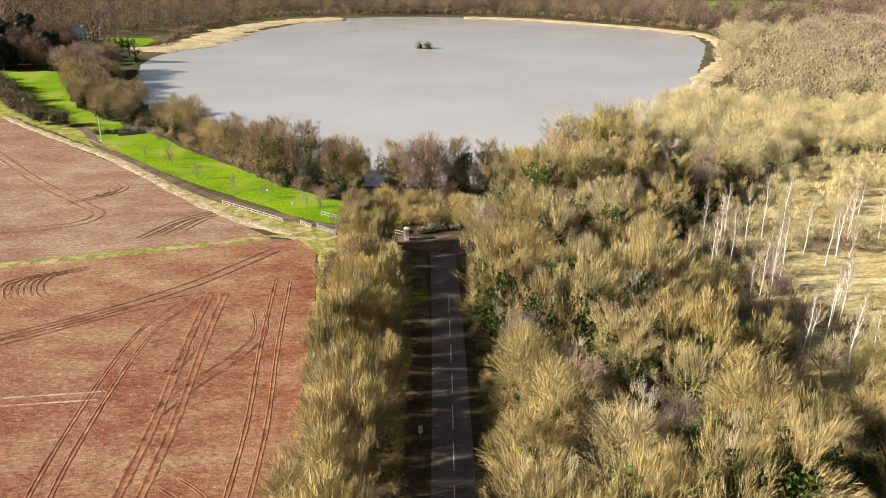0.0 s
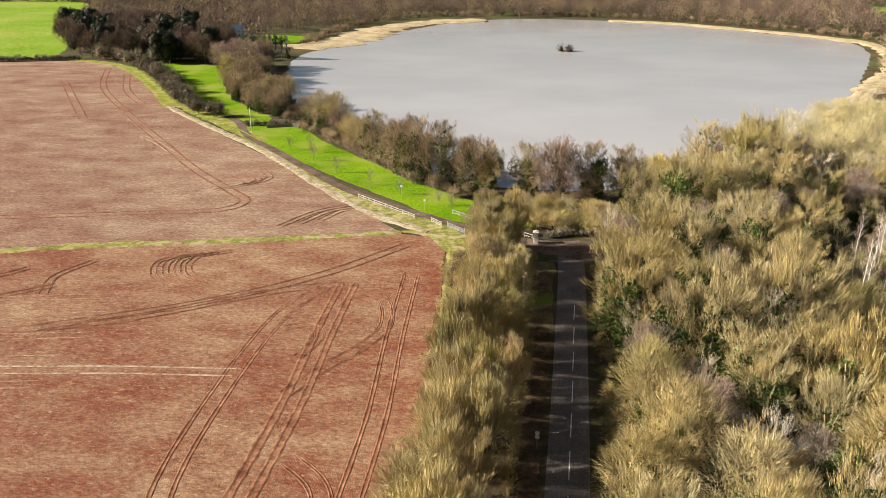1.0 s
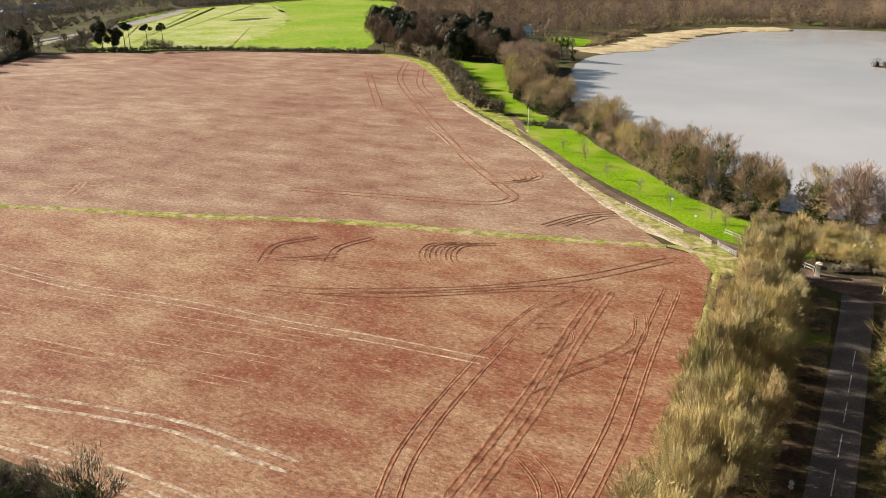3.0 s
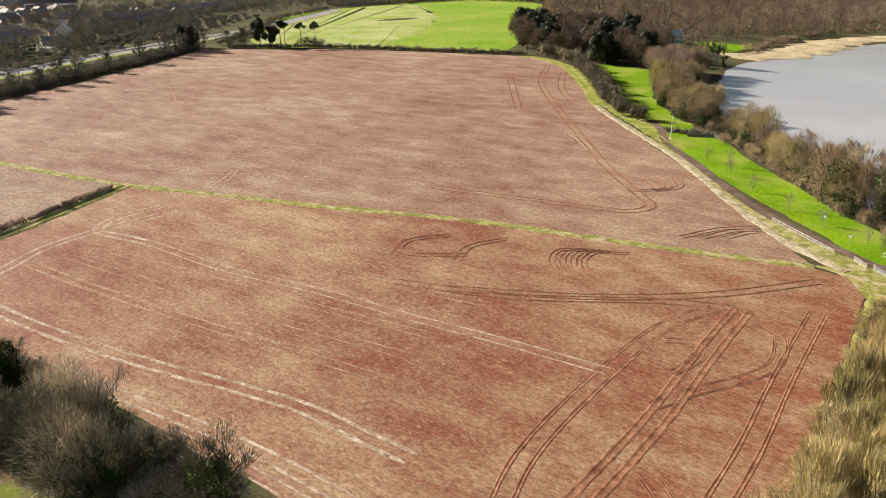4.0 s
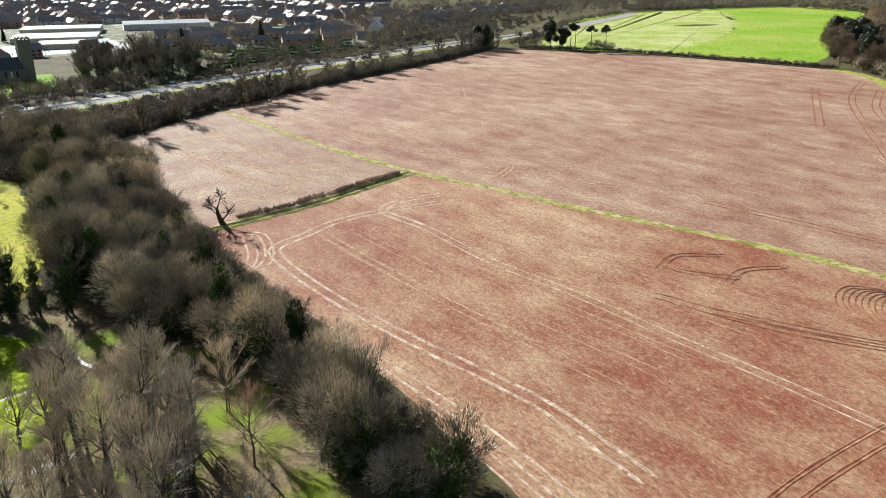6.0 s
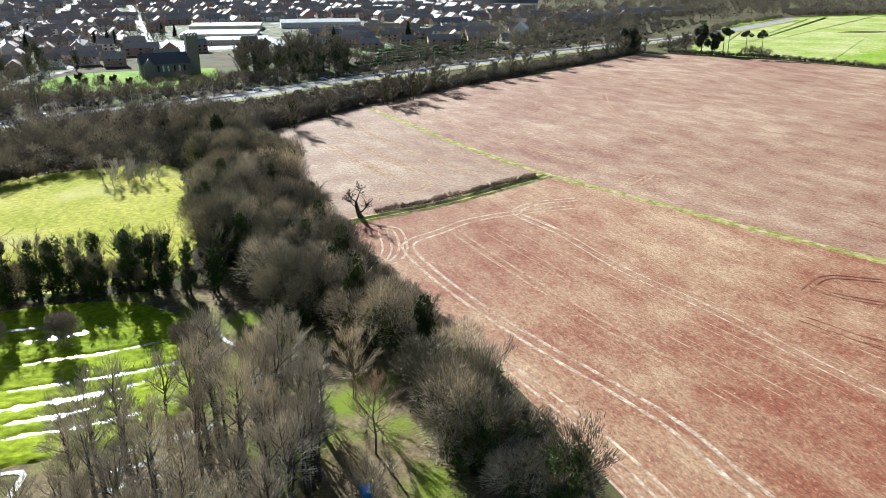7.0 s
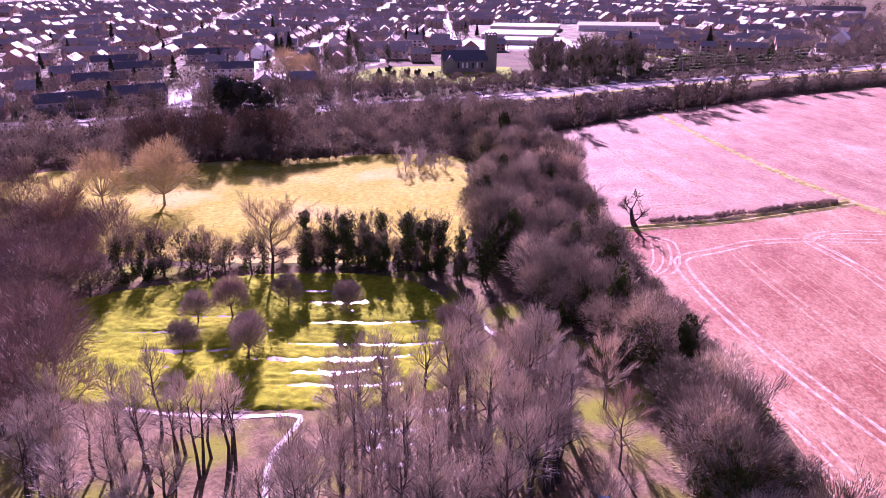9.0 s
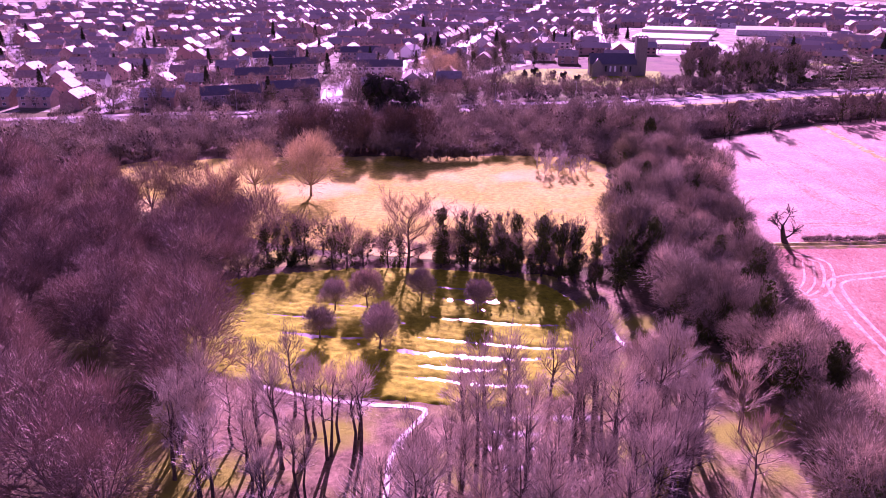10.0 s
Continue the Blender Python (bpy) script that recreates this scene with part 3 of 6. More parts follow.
def stuff_trees(name, lists, places, bark, crown, label, lo=0.8, hi=1.25, category="trees"):
    """Woods that nobody could count: one object, its trees in one trunk mesh and one crown mesh."""
    ob = tagged(new(name), label, category, kind="stuff")
    for key, mat, vi in (("trunks", bark, 0), ("crowns", crown, 2)):
        allv, allf, n = [], [], 0
        for x, y in places:
            if math.hypot(x, y) > 1300:
                continue
            li = lists[rng.randrange(len(lists))]
            v = np.array(li[vi])
            s, a = rng.uniform(lo, hi), rng.uniform(0, 6.28)
            c, q = math.cos(a) * s, math.sin(a) * s
            allv.append(np.stack([v[:, 0] * c - v[:, 1] * q + x, v[:, 0] * q + v[:, 1] * c + y, v[:, 2] * s * rng.uniform(0.85, 1.15)], 1))
            allf += [tuple(i + n for i in f) for f in li[vi + 1]]
            n += len(v)
        if allv:
            mesh_object(key, np.concatenate(allv).tolist(), allf, mat, ob, vi == 0)
    return ob


# ---- ground ----
LAKE = spline([(-120, 318), (-146, 374), (-171, 463), (-160, 540), (-137, 648), (-94, 736), (-7, 753), (82, 711), (142, 645), (178, 601),
               (173, 530), (138, 427), (99, 329), (62, 262), (39, 238), (17, 212), (-5, 205), (-27, 207), (-44, 216), (-62, 238), (-89, 275)], 6.0, True)


def build_ground():
    xs = np.concatenate([[-4500, -3000, -2000, -1500, -1000, -600], np.arange(-260, 265, 6.0), [400, 600, 1000, 2000, 3000, 4500]])
    ys = np.concatenate([[-4500, -3000, -2000, -1200, -800, -500, -300, -100, 50, 120], np.arange(180, 800, 6.0), [900, 1100, 1500, 2200, 3200, 4500]])
    lk = np.array(LAKE)
    verts = []
    for y in ys:
        for x in xs:
            z = 0.0
            if -260 < x < 260 and 180 < y < 800 and inside((x, y), LAKE):
                z = -min(1.6, float(np.min(np.hypot(lk[:, 0] - x, lk[:, 1] - y))) * 0.16)
            verts.append((float(x), float(y), z))
    n = len(xs)
    faces = [(j * n + i, j * n + i + 1, (j + 1) * n + i + 1, (j + 1) * n + i) for j in range(len(ys) - 1) for i in range(n - 1)]
    return tagged(mesh_object("ground", verts, faces, "scrub", None, True), "rough scrubby ground under woods and hedges", "ground", kind="structure")


build_ground()
bm = bmesh.new()
bm.faces.new([bm.verts.new((x, y, -0.25)) for x, y in LAKE])
bmesh.ops.recalc_face_normals(bm, faces=bm.faces)
for f in bm.faces:
    if f.normal.z < 0:
        f.normal_flip()
bmesh.ops.triangulate(bm, faces=bm.faces)
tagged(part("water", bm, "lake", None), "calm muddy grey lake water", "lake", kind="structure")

STRIP = [(-39, 165), (-70, 154.5), (-110, 143), (-150, 126), (-174, 117), (-207, 104), (-253, 93), (-336, 80)]
patch("field_south", [(-17.2, 66), (-19.6, 99), (-23.5, 130), (-27, 155), (-32, 163), (-39, 164)] + STRIP[1:6] + [(-186, 66), (-181, 36), (-144, 38), (-112, 43), (-73, 46), (-45, 46), (-22, 50)],
      0.08, "soil_a", "bare red-brown drilled field with tractor ruts", False, category="field")
patch("field_north", STRIP + [(-338, 80), (-370, 130), (-395, 178), (-440, 255), (-476, 308), (-466, 322), (-432, 352), (-410, 372), (-350, 398), (-293, 420), (-268, 412),
      (-242, 391), (-195, 335), (-154, 282), (-99, 229), (-58, 185), (-44, 170)], 0.08, "soil_b", "wide bare red-brown field with dry pale streaks", False, category="field")
patch("field_west", [(-207, 104), (-253, 93), (-336, 80), (-291, 27), (-250, 32), (-216, 36), (-181, 36), (-188, 66)], 0.08, "soil_c", "small pale brown field beside a ditch", False, category="field")
patch("lawn", [(-14, 172), (-31, 176.5), (-44, 187), (-78, 217), (-112, 253), (-120, 266), (-102, 270), (-84, 248), (-60, 223), (-42, 204), (-22, 189), (-8, 180)], 0.06, "lawn", "bright green lawn beside the lake", ragged=0.5, category="grass")
patch("lawn_west", [(-122, 274), (-150, 300), (-172, 326), (-198, 356), (-238, 408), (-225, 418), (-200, 414), (-184, 398), (-164, 350), (-140, 308), (-118, 284)], 0.06, "lawn", "bright green lawn between hedge and lake trees", category="grass")
patch("far_lawn", [(-262, 560), (-248, 572), (-235, 578), (-200, 566), (-196, 530), (-205, 522), (-222, 538)], 0.06, "lawn", "small green lawn beyond the reeds", category="grass")
patch("meadow", [(-186, -143), (-168, -99), (-157, -69), (-157, -22), (-166, 0), (-248, -1), (-258, -20), (-250, -60), (-236, -112), (-216, -152)], 0.06, "meadow", "sunlit yellow-green meadow among trees", category="grass")
FLOOD = spline([(-134, -76), (-149, -44), (-149, -15), (-135, -2), (-119, 0), (-104, -4), (-98, -14), (-97.5, -25), (-97, -45), (-100, -62), (-115, -74)], 3, True)
FURROWS = [(-140.5, -27, 6, 0.9), (-135.2, -22, 7, 1.3), (-126.5, -17, 13, 0.8), (-118.0, -15, 15, 0.9), (-112.6, -22, 14, 1.3), (-108.3, -22, 10, 1.0), (-104.3, -18, 11, 0.8), (-114.8, -45, 9, 0.8), (-128.2, -46, 8, 0.6), (-121.5, -52, 8, 0.5)]


def flood_height(x, y):
    """Ridge and furrow: grass ridges with wet furrows between them."""
    z = 0.40 + 0.14 * noise.noise((x * 0.3, y * 0.22, 3)) + 0.22 * noise.noise((x * 0.9, y * 0.6, 8)) + 0.16 * noise.noise((x * 1.9, y * 1.4, 5))
    for xc, yc, half, wide in FURROWS:
        u = (y - yc) / half
        mid = xc - 2.2 * max(0, u) ** 2
        z -= 0.37 * math.exp(-((x - mid) / (wide * 0.6)) ** 2) * math.exp(-u ** 4)
    edge = min(1.0, float(np.min(np.hypot(FLOOD_AT[:, 0] - x, FLOOD_AT[:, 1] - y))) / 1.5)
    return 0.05 + (z - 0.05) * edge * edge * (3 - 2 * edge)


FLOOD_AT = np.array(FLOOD)


def build_flood():
    verts, faces, at = [], [], {}
    step = 0.5
    for i in range(int(54 / step)):
        for j in range(int(82 / step)):
            x, y = -150 + i * step, -79 + j * step
            if not inside((x + 0.8 * noise.noise((x, y, 2)), y + 0.8 * noise.noise((x, y, 7))), FLOOD):
                continue
            q = []
            for a, c in ((0, 0), (1, 0), (1, 1), (0, 1)):
                key = (i + a, j + c)
                if key not in at:
                    at[key] = len(verts)
                    vx, vy = -150 + key[0] * step, -79 + key[1] * step
                    verts.append((vx, vy, flood_height(vx, vy)))
                q.append(at[key])
            faces.append(q)
    uses = np.bincount([i for q in faces for i in q])
    verts = [(x, y, z if uses[i] == 4 else -0.06) for i, (x, y, z) in enumerate(verts)]
    tagged(mesh_object("flood_meadow", verts, faces, "flood_grass", None, True), "green flooded meadow with wet furrows", "grass", kind="structure")


build_flood()
patch("hill_pasture", [(-470, 345), (-640, 500), (-720, 650), (-720, 900), (-600, 900), (-420, 610), (-318, 440), (-360, 410), (-425, 372)], 0.06, "hill", "bright green pasture beyond the field hedge", category="grass")
patch("dry_pasture", [(-474, 352), (-430, 380), (-405, 398), (-452, 500), (-556, 640), (-688, 760), (-716, 700), (-636, 505)], 0.085, "dry_hill", "paler rough pasture on the rise beyond the field", ragged=6.0, category="grass")
patch("clearing", [(46, 116), (58, 98), (84, 100), (120, 120), (170, 190), (170, 232), (115, 236), (84, 204), (55, 166), (48, 140)], 0.06, "rough_grass", "dry yellow grass in a birch clearing", category="grass")
for pts, w, sd in (([(-190, 500), (-166, 545), (-163, 630), (-143, 692), (-112, 724), (-88, 722)], 38, 1), ([(20, 745), (75, 722), (110, 690), (160, 640), (192, 590)], 18, 2), ([(190, 600), (187, 540), (170, 478), (150, 430), (128, 386), (108, 338)], 13, 3)):
    tagged(ribbon("reed_bed", pts, w, 0.4, "reed", None, (-0.5, 0.1, 0.3, 0.2, 0.3, 0.1, -0.5), 6, 0.3, sd), "pale straw-coloured reed bed at the water's edge", "reeds", kind="stuff")
tagged(ribbon("grass_strip", STRIP, 3.1, 0.16, "strip_grass", None, (-0.1, 0.06, 0.03, 0.08, -0.1), 2, 0.45, 3, False), "rough grass baulk between the fields", "grass", kind="structure")
tagged(ribbon("field_margin", [(-33, 166.5), (-38, 169.5), (-52.5, 180), (-73.6, 202.6), (-101, 234), (-152, 282), (-171, 302)], 3.4, 0.12, "dead_grass", None, (-0.1, 0.02, 0.06, 0.03, -0.1), 2.2, 0.25, 4, False), "pale dead grass along the field edge", "grass", kind="structure")
tagged(ribbon("field_margin", [(-166, 299), (-192, 334), (-238, 391), (-268, 414), (-295, 423)], 8.0, 0.10, "margin_grass", None, (-0.06, 0.12, 0.04, 0.1, -0.06), 3, 0.25, 5, False), "yellow-green grass along the field edge", "grass", kind="structure")
tagged(ribbon("field_margin", [(-15.6, 50), (-16.4, 76), (-18.6, 99), (-26, 156)], 1.3, 0.10, "strip_grass", None, (-0.05, 0.03, -0.05), 2.0, 0.4, 6, False), "dry grass along the field edge", "grass", kind="structure")

# ---- lane, track and roads ----
LANE = [(1.3, 20), (1.2, 77), (1.0, 99), (0.6, 125), (0.2, 146), (-0.5, 160)]
tagged(ribbon("road", LANE, 5.4, 0.06, "asphalt"), "dark narrow country lane under tree shade", "road", kind="structure")
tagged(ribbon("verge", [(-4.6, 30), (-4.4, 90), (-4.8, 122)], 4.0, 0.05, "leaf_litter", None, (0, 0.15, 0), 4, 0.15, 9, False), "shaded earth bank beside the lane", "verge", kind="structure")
# Darker wood grass here: the roadside trees' shade is put into the ground colour.
tagged(ribbon("verge", [(-4.8, 120), (-5.2, 135), (-5.6, 152)], 4.4, 0.06, "wood_grass", None, (0, 0.1, 0), 4, 0.15, 8, False), "grass verge beside the lane, darkened to stand for tree shade", "grass", kind="structure")
tagged(patch("lane_mouth", [(-9, 158), (-2, 155), (5, 156), (7, 162), (2, 166), (-6, 165), (-16, 168), (-24, 172), (-26, 167), (-18, 163)], 0.07, "gravel", "reddish gravel entrance at the end of the lane"), category="road")
tagged(ribbon("hedge_verge", [(-106, 246), (-126, 267), (-146, 286), (-164, 304), (-188, 336), (-232, 392)], 8.0, 0.045, "margin_grass", None, (0, 0.05, 0), 3, 0.2, 12, False), "rough grass under the field hedge", "grass", kind="structure")
patch("field_corner", [(-40, 165), (-33, 163.6), (-27, 155), (-22, 156), (-23, 163), (-31, 168)], 0.055, "strip_grass", "rough yellowish grass at the field corner", ragged=0.4, category="grass")
patch("corner_grass", [(-24, 162), (-31, 166), (-40, 171), (-60, 188), (-90, 222), (-110, 246), (-112, 250), (-92, 229), (-64, 198), (-46, 184), (-30, 173), (-20, 167)], 0.05, "strip_grass", "rough yellow-green grass between the field margin and the drive", ragged=0.5, category="grass")
tagged(ribbon("track", [(-14, 165), (-20, 168), (-30, 174), (-46.8, 185), (-65, 199.5), (-93, 230.5), (-113, 252), (-124, 270), (-134, 284)], 3.0, 0.09, "gravel"), "narrow gravel drive beside the lawn", "path", kind="structure")
MAIN = [(-200, -460), (-232, -330), (-265, -237), (-288, -189), (-314, -113), (-343, -50), (-373, 23), (-409, 83), (-447, 160), (-501, 263), (-552, 390), (-603, 485), (-700, 640)]
tagged(ribbon("main_road", MAIN, 9.0, 0.3, "road_asphalt"), "pale sunlit carriageway of the main road", "road", kind="structure")
tagged(ribbon("main_road", [(x - 13, y + 5) for x, y in MAIN], 8.0, 0.3, "road_asphalt"), "far carriageway of the main road", "road", kind="structure")
tagged(ribbon("verge", [(x + 8, y - 3) for x, y in MAIN], 6.0, 0.25, "margin_grass"), "green verge of the main road", "grass", kind="structure")

# ---- woods and hedges ----
def kinds(name, makers, bark, crown, label, group, category="tree"):
    """Makers of alike trees, each of its own growth."""
    return [lambda mk=mk: tree_thing(name, mk(), bark, crown, label, category, group) for mk in makers]


def far_lists(seed, n, h, w, twigs, tl, tw, upright=0.6, clear=0.2):
    return [dome_tree(seed + i, h * (0.85 + 0.1 * (i % 4)), w * (0.8 + 0.13 * (i % 4)), twigs, tl, tw, clear, 8, subs=0, core=0.25, fuzz=0.14) for i in range(n)]


# strip beside the lane
slim = kinds("roadside_tree", [lambda i=i: bare_tree(20 + i, 12.5, 6.6, 0.06, 24, 5400, 1.1, 0.048, 1.15, 3 if i % 2 else 4, lumps=0.7, subs=5) if i % 3 else dome_tree(20 + i, 11.5, 7.5, 5000, 0.95, 0.048, 0.06, 13, subs=7) for i in range(7)],
             "bark_olive", "olive", "tall leafless tree with upright olive-brown twigs beside the lane", "trees in the strip beside the lane")
plant(slim, [p for x0 in (-15.4, -12.0, -9.2) for p in along([(x0, 44), (x0 + 0.2, 99), (x0 - 3.6, 158)], 5.0, 1.2)], 0.72, 1.08)
plant(kinds("bush", [lambda i=i: shrub(60 + i, 2.6, 3.4, 500, 0.8, 0.05) for i in range(3)], "bark", "olive", "low leafless bush at the foot of the roadside trees", "bushes beside the lane", "bush"),
      along([(-18.2, 50), (-19.5, 99), (-25, 154)], 4.0, 1.0) + along([(-6.6, 46), (-6.4, 99), (-8.6, 152)], 2.2, 0.7) + along([(6.2, 60), (6.2, 99), (5, 150)], 3.0, 0.6) + along([(-15, 160), (-24, 162), (-14, 168)], 3.5, 1.0), 0.7, 1.1)

# wood on the other side of the lane
WOOD = [(8, 55), (41, 55), (42, 80), (48, 112), (45, 130), (52, 165), (84, 205), (70, 225), (48, 240), (28, 215), (10, 185), (7, 160)]
wood = kinds("woodland_tree", [lambda i=i: bare_tree(40 + i, 13.5, 9.0, 0.1, 22, 5800, 1.05, 0.047, 0.75, 3 if i % 2 else 4, ivy=1300 if i in (1, 4, 7) else 300, lumps=0.7, subs=5) if i % 3 else dome_tree(40 + i, 12.5, 10, 6600, 0.95, 0.047, 0.1, 14, ivy=900 if i else 500, subs=7) for i in range(9)],
             "bark_olive", "olive", "leafless woodland tree with olive-yellow twigs", "trees of the lane wood")
pale = kinds("woodland_tree", [lambda i=i: bare_tree(140 + i, 12.5, 7.0, 0.15, 16, 1600, 1.0, 0.045, 0.7, 2, lumps=0.6) for i in range(2)],
             "pale_twig", "pale_twig", "leafless tree with bare pale grey branches", "trees of the lane wood")
places = scatter(WOOD, 7.0, 0.45)
plant(wood, [p for i, p in enumerate(places) if i % 9 not in (0, 4) and p[0] < 37 + 0.35 * max(0, p[1] - 150)], 0.72, 1.3)
plant(wood, [p for i, p in enumerate(places) if i % 9 not in (0, 4) and p[0] >= 37 + 0.35 * max(0, p[1] - 150)], 0.5, 0.72)
plant(pale, [p for i, p in enumerate(places) if not i % 9], 0.75, 1.05)
plant(kinds("woodland_tree", [lambda i=i: dome_tree(145 + i, 12, 9, 5000, 0.8, 0.045, 0.12, 13, ivy=800, subs=7) for i in range(2)], "bark", "mauve", "leafless tree with reddish-brown twigs and ivy", "trees of the lane wood"), [p for i, p in enumerate(places) if i % 9 == 4], 0.8, 1.1)
plant(wood, scatter([(50, 66), (80, 70), (84, 96), (62, 100), (50, 88)], 6.5), 0.55, 0.75)
plant(kinds("ivy_bush", [lambda i=i: evergreen(130 + i, 7.5, 5.0, "broad", 1300, 0.26, low=0.3) for i in range(3)], "bark_dark", "ivy", "dark green ivy-smothered tree in the wood", "ivied trees of the lane wood"), [p for p in scatter(WOOD, 15) if p[1] < 158], 0.7, 1.2)
birch = kinds("birch_tree", [lambda i=i: bare_tree(80 + i, 15, 3.4, 0.35, 12, 420, 0.9, 0.03, 1.5, 1, 0.13, lean=0.05, subs=2) for i in range(4)],
              "birch", "mauve", "slender birch with a white trunk and few twigs", "birches in the clearing")
plant(birch, [(55, 155), (57, 152), (58, 147), (60, 158), (55, 128), (58, 131), (57, 124), (74, 161), (71, 164), (66, 160), (56, 108), (58, 110), (65, 118), (68, 121), (63, 115),
              (67, 108), (70, 110), (85, 158), (82, 152), (78, 148), (76, 154), (72, 128), (74, 133), (79, 160), (52, 140), (54, 144), (88, 160), (90, 164), (94, 168), (96, 162), (61, 104), (63, 107), (72, 112), (75, 116), (77, 112), (69, 104), (62, 135), (65, 139)], 0.8, 1.1)
CLEAR = [(46, 98), (60, 92), (90, 100), (150, 170), (172, 215), (120, 236), (84, 206), (52, 165)]
GLADES = ([(66, 122), (84, 132), (92, 152), (80, 158), (66, 142)], [(98, 150), (126, 172), (142, 205), (112, 200), (92, 172)], [(72, 96), (84, 104), (78, 112), (66, 106)])
stuff_trees("clearing_scrub", [bare_tree(95 + i, 5.5, 4.4, 0.06, 10, 480, 1.0, 0.06, 0.9, 3, lumps=0.9, subs=1) for i in range(5)], scatter(CLEAR, 5.6, 0.45, GLADES), "bark_olive", "olive_pale", "straw-coloured leafless scrub in the clearing", 0.5, 1.15, "scrub")
stuff_trees("clearing_scrub", [shrub(100 + i, 3.6, 5.0, 700, 0.8, 0.05) for i in range(3)], scatter([(46, 110), (62, 104), (70, 150), (60, 168), (50, 150)], 5.0) + scatter([(78, 150), (100, 158), (96, 172), (76, 164)], 5.5), "bark", "mauve", "mauve-brown leafless brambles among the birches", 0.6, 1.1, "scrub")

# woods along the far side of the lake's east shore
SHORE_EAST = [(86, 206), (115, 236), (150, 232), (190, 240), (195, 290), (115, 300), (104, 325), (66, 262), (48, 240), (72, 226)]
stuff_trees("lakeside_wood", [dome_tree(160 + i, 11.5, 10.5, 2200, 1.5, 0.06, 0.05, 12, subs=1) for i in range(6)], scatter(SHORE_EAST, 7.2), "bark_olive", "olive_pale", "leafless straw-yellow wood near the lake", 0.7, 1.1)
stuff_trees("lakeside_wood", far_lists(200, 5, 11.5, 12.5, 560, 1.5, 0.14, 1.0, 0.06), scatter([(115, 302), (187, 292), (178, 215), (330, 330), (480, 560), (330, 640), (200, 592), (180, 520), (146, 427)], 11.5),
            "olive_core", "olive_far", "leafless straw-coloured wood along the lake shore")
stuff_trees("lakeside_wood", far_lists(210, 4, 14, 13, 560, 1.5, 0.14, 0.8, 0.1), scatter([(200, 330), (330, 340), (480, 560), (330, 640), (260, 600), (190, 420)], 17),
            "far_core", "mauve", "mauve-brown leafless trees in the lake wood")

# trees between lawn and lake
bank = kinds("lakeside_tree", [lambda i=i: dome_tree(220 + i, 12.5, 10.5, 4200, 0.95, 0.07, 0.1, 13, ivy=900, subs=7) for i in range(4)],
             "bark", "bank_twig", "leafless tree with brown twigs and ivy on the lake bank", "trees on the lake bank")
bank2 = kinds("lakeside_tree", [lambda i=i: dome_tree(230 + i, 12.5, 9.5, 3600, 0.95, 0.065, 0.14, 12, ivy=900, subs=7) for i in range(3)],
              "bark_olive", "olive", "leafless tree with yellow-grey twigs on the lake bank", "trees on the lake bank")
row = along([(-100, 274), (-86, 258), (-70, 236), (-48, 212), (-26, 198), (0, 195), (18, 198)], 6.4, 2.4)
plant(bank, row[::2], 0.85, 1.4)
plant(bank2, row[1::2], 0.85, 1.35)
tallbank = kinds("lakeside_tree", [lambda i=i: bare_tree(236 + i, 15, 9.0, 0.15, 20, 4200, 0.95, 0.06, 0.65, 1 + i % 2, ivy=1500 if i else 700, lumps=0.8, subs=6) for i in range(3)], "bark", "bank_twig", "tall spreading leafless tree with an ivied trunk on the lake bank", "trees on the lake bank")
plant(tallbank, along([(-66, 233), (-46, 211), (-26, 197), (-10, 194), (6, 196), (18, 200)], 8.0, 1.5), 0.9, 1.15)
low = kinds("bush", [lambda i=i: shrub(240 + i, 4.4, 5.5, 1300, 0.8, 0.08, 0.3, 2) for i in range(3)], "bark", "bank_twig", "dense leafless bush on the lake bank", "bushes on the lake bank", "bush")
plant(low, along([(-98, 266), (-66, 230), (-46, 207), (-24, 192), (2, 189)], 3.6, 1.5) + along([(-104, 280), (-128, 300), (-146, 330), (-160, 370)], 6, 3), 0.7, 1.15)
plant(kinds("bush", [lambda i=i: shrub(245 + i, 3.4, 4.5, 650, 1.1, 0.06) for i in range(3)], "bark_olive", "olive", "straw-coloured scrub behind the entrance", "scrub behind the entrance", "bush"),
      scatter([(-16, 174), (6, 170.5), (14, 184), (0, 192), (-20, 186)], 3.1), 0.8, 1.3)
SHORE_WEST = [(-112, 284), (-122, 285), (-150, 318), (-172, 362), (-186, 415), (-172, 430), (-156, 375), (-132, 325), (-112, 300)]
sw = scatter(SHORE_WEST, 9.8)
plant(bank, sw[::2], 1.05, 1.4)
plant(bank, sw[1::4], 1.0, 1.35)
plant(bank2, sw[3::4], 1.0, 1.3)
plant(kinds("lakeside_tree", [lambda i=i: dome_tree(250 + i, 17, 14, 5500, 1.1, 0.10, 0.1, 16) for i in range(2)], "bark", "mauve", "tall leafless tree with reddish-brown twigs by the lake", "trees on the lake bank"),
      [(-176, 400), (-186, 410), (-190, 396), (-168, 385), (-180, 388), (-4, 193)], 0.9, 1.15)
plant(kinds("alder_tree", [lambda i=i: bare_tree(256 + i, 15, 4, 0.2, 14, 700, 1.3, 0.12, 1.0, 1, ivy=500) for i in range(2)], "bark_dark", "dark_twig", "dark ivy-clad alder at the water's edge", "alders at the water's edge"),
      [(-172 - 4 * i, 447 + 1.5 * i) for i in range(8)], 0.9, 1.1)

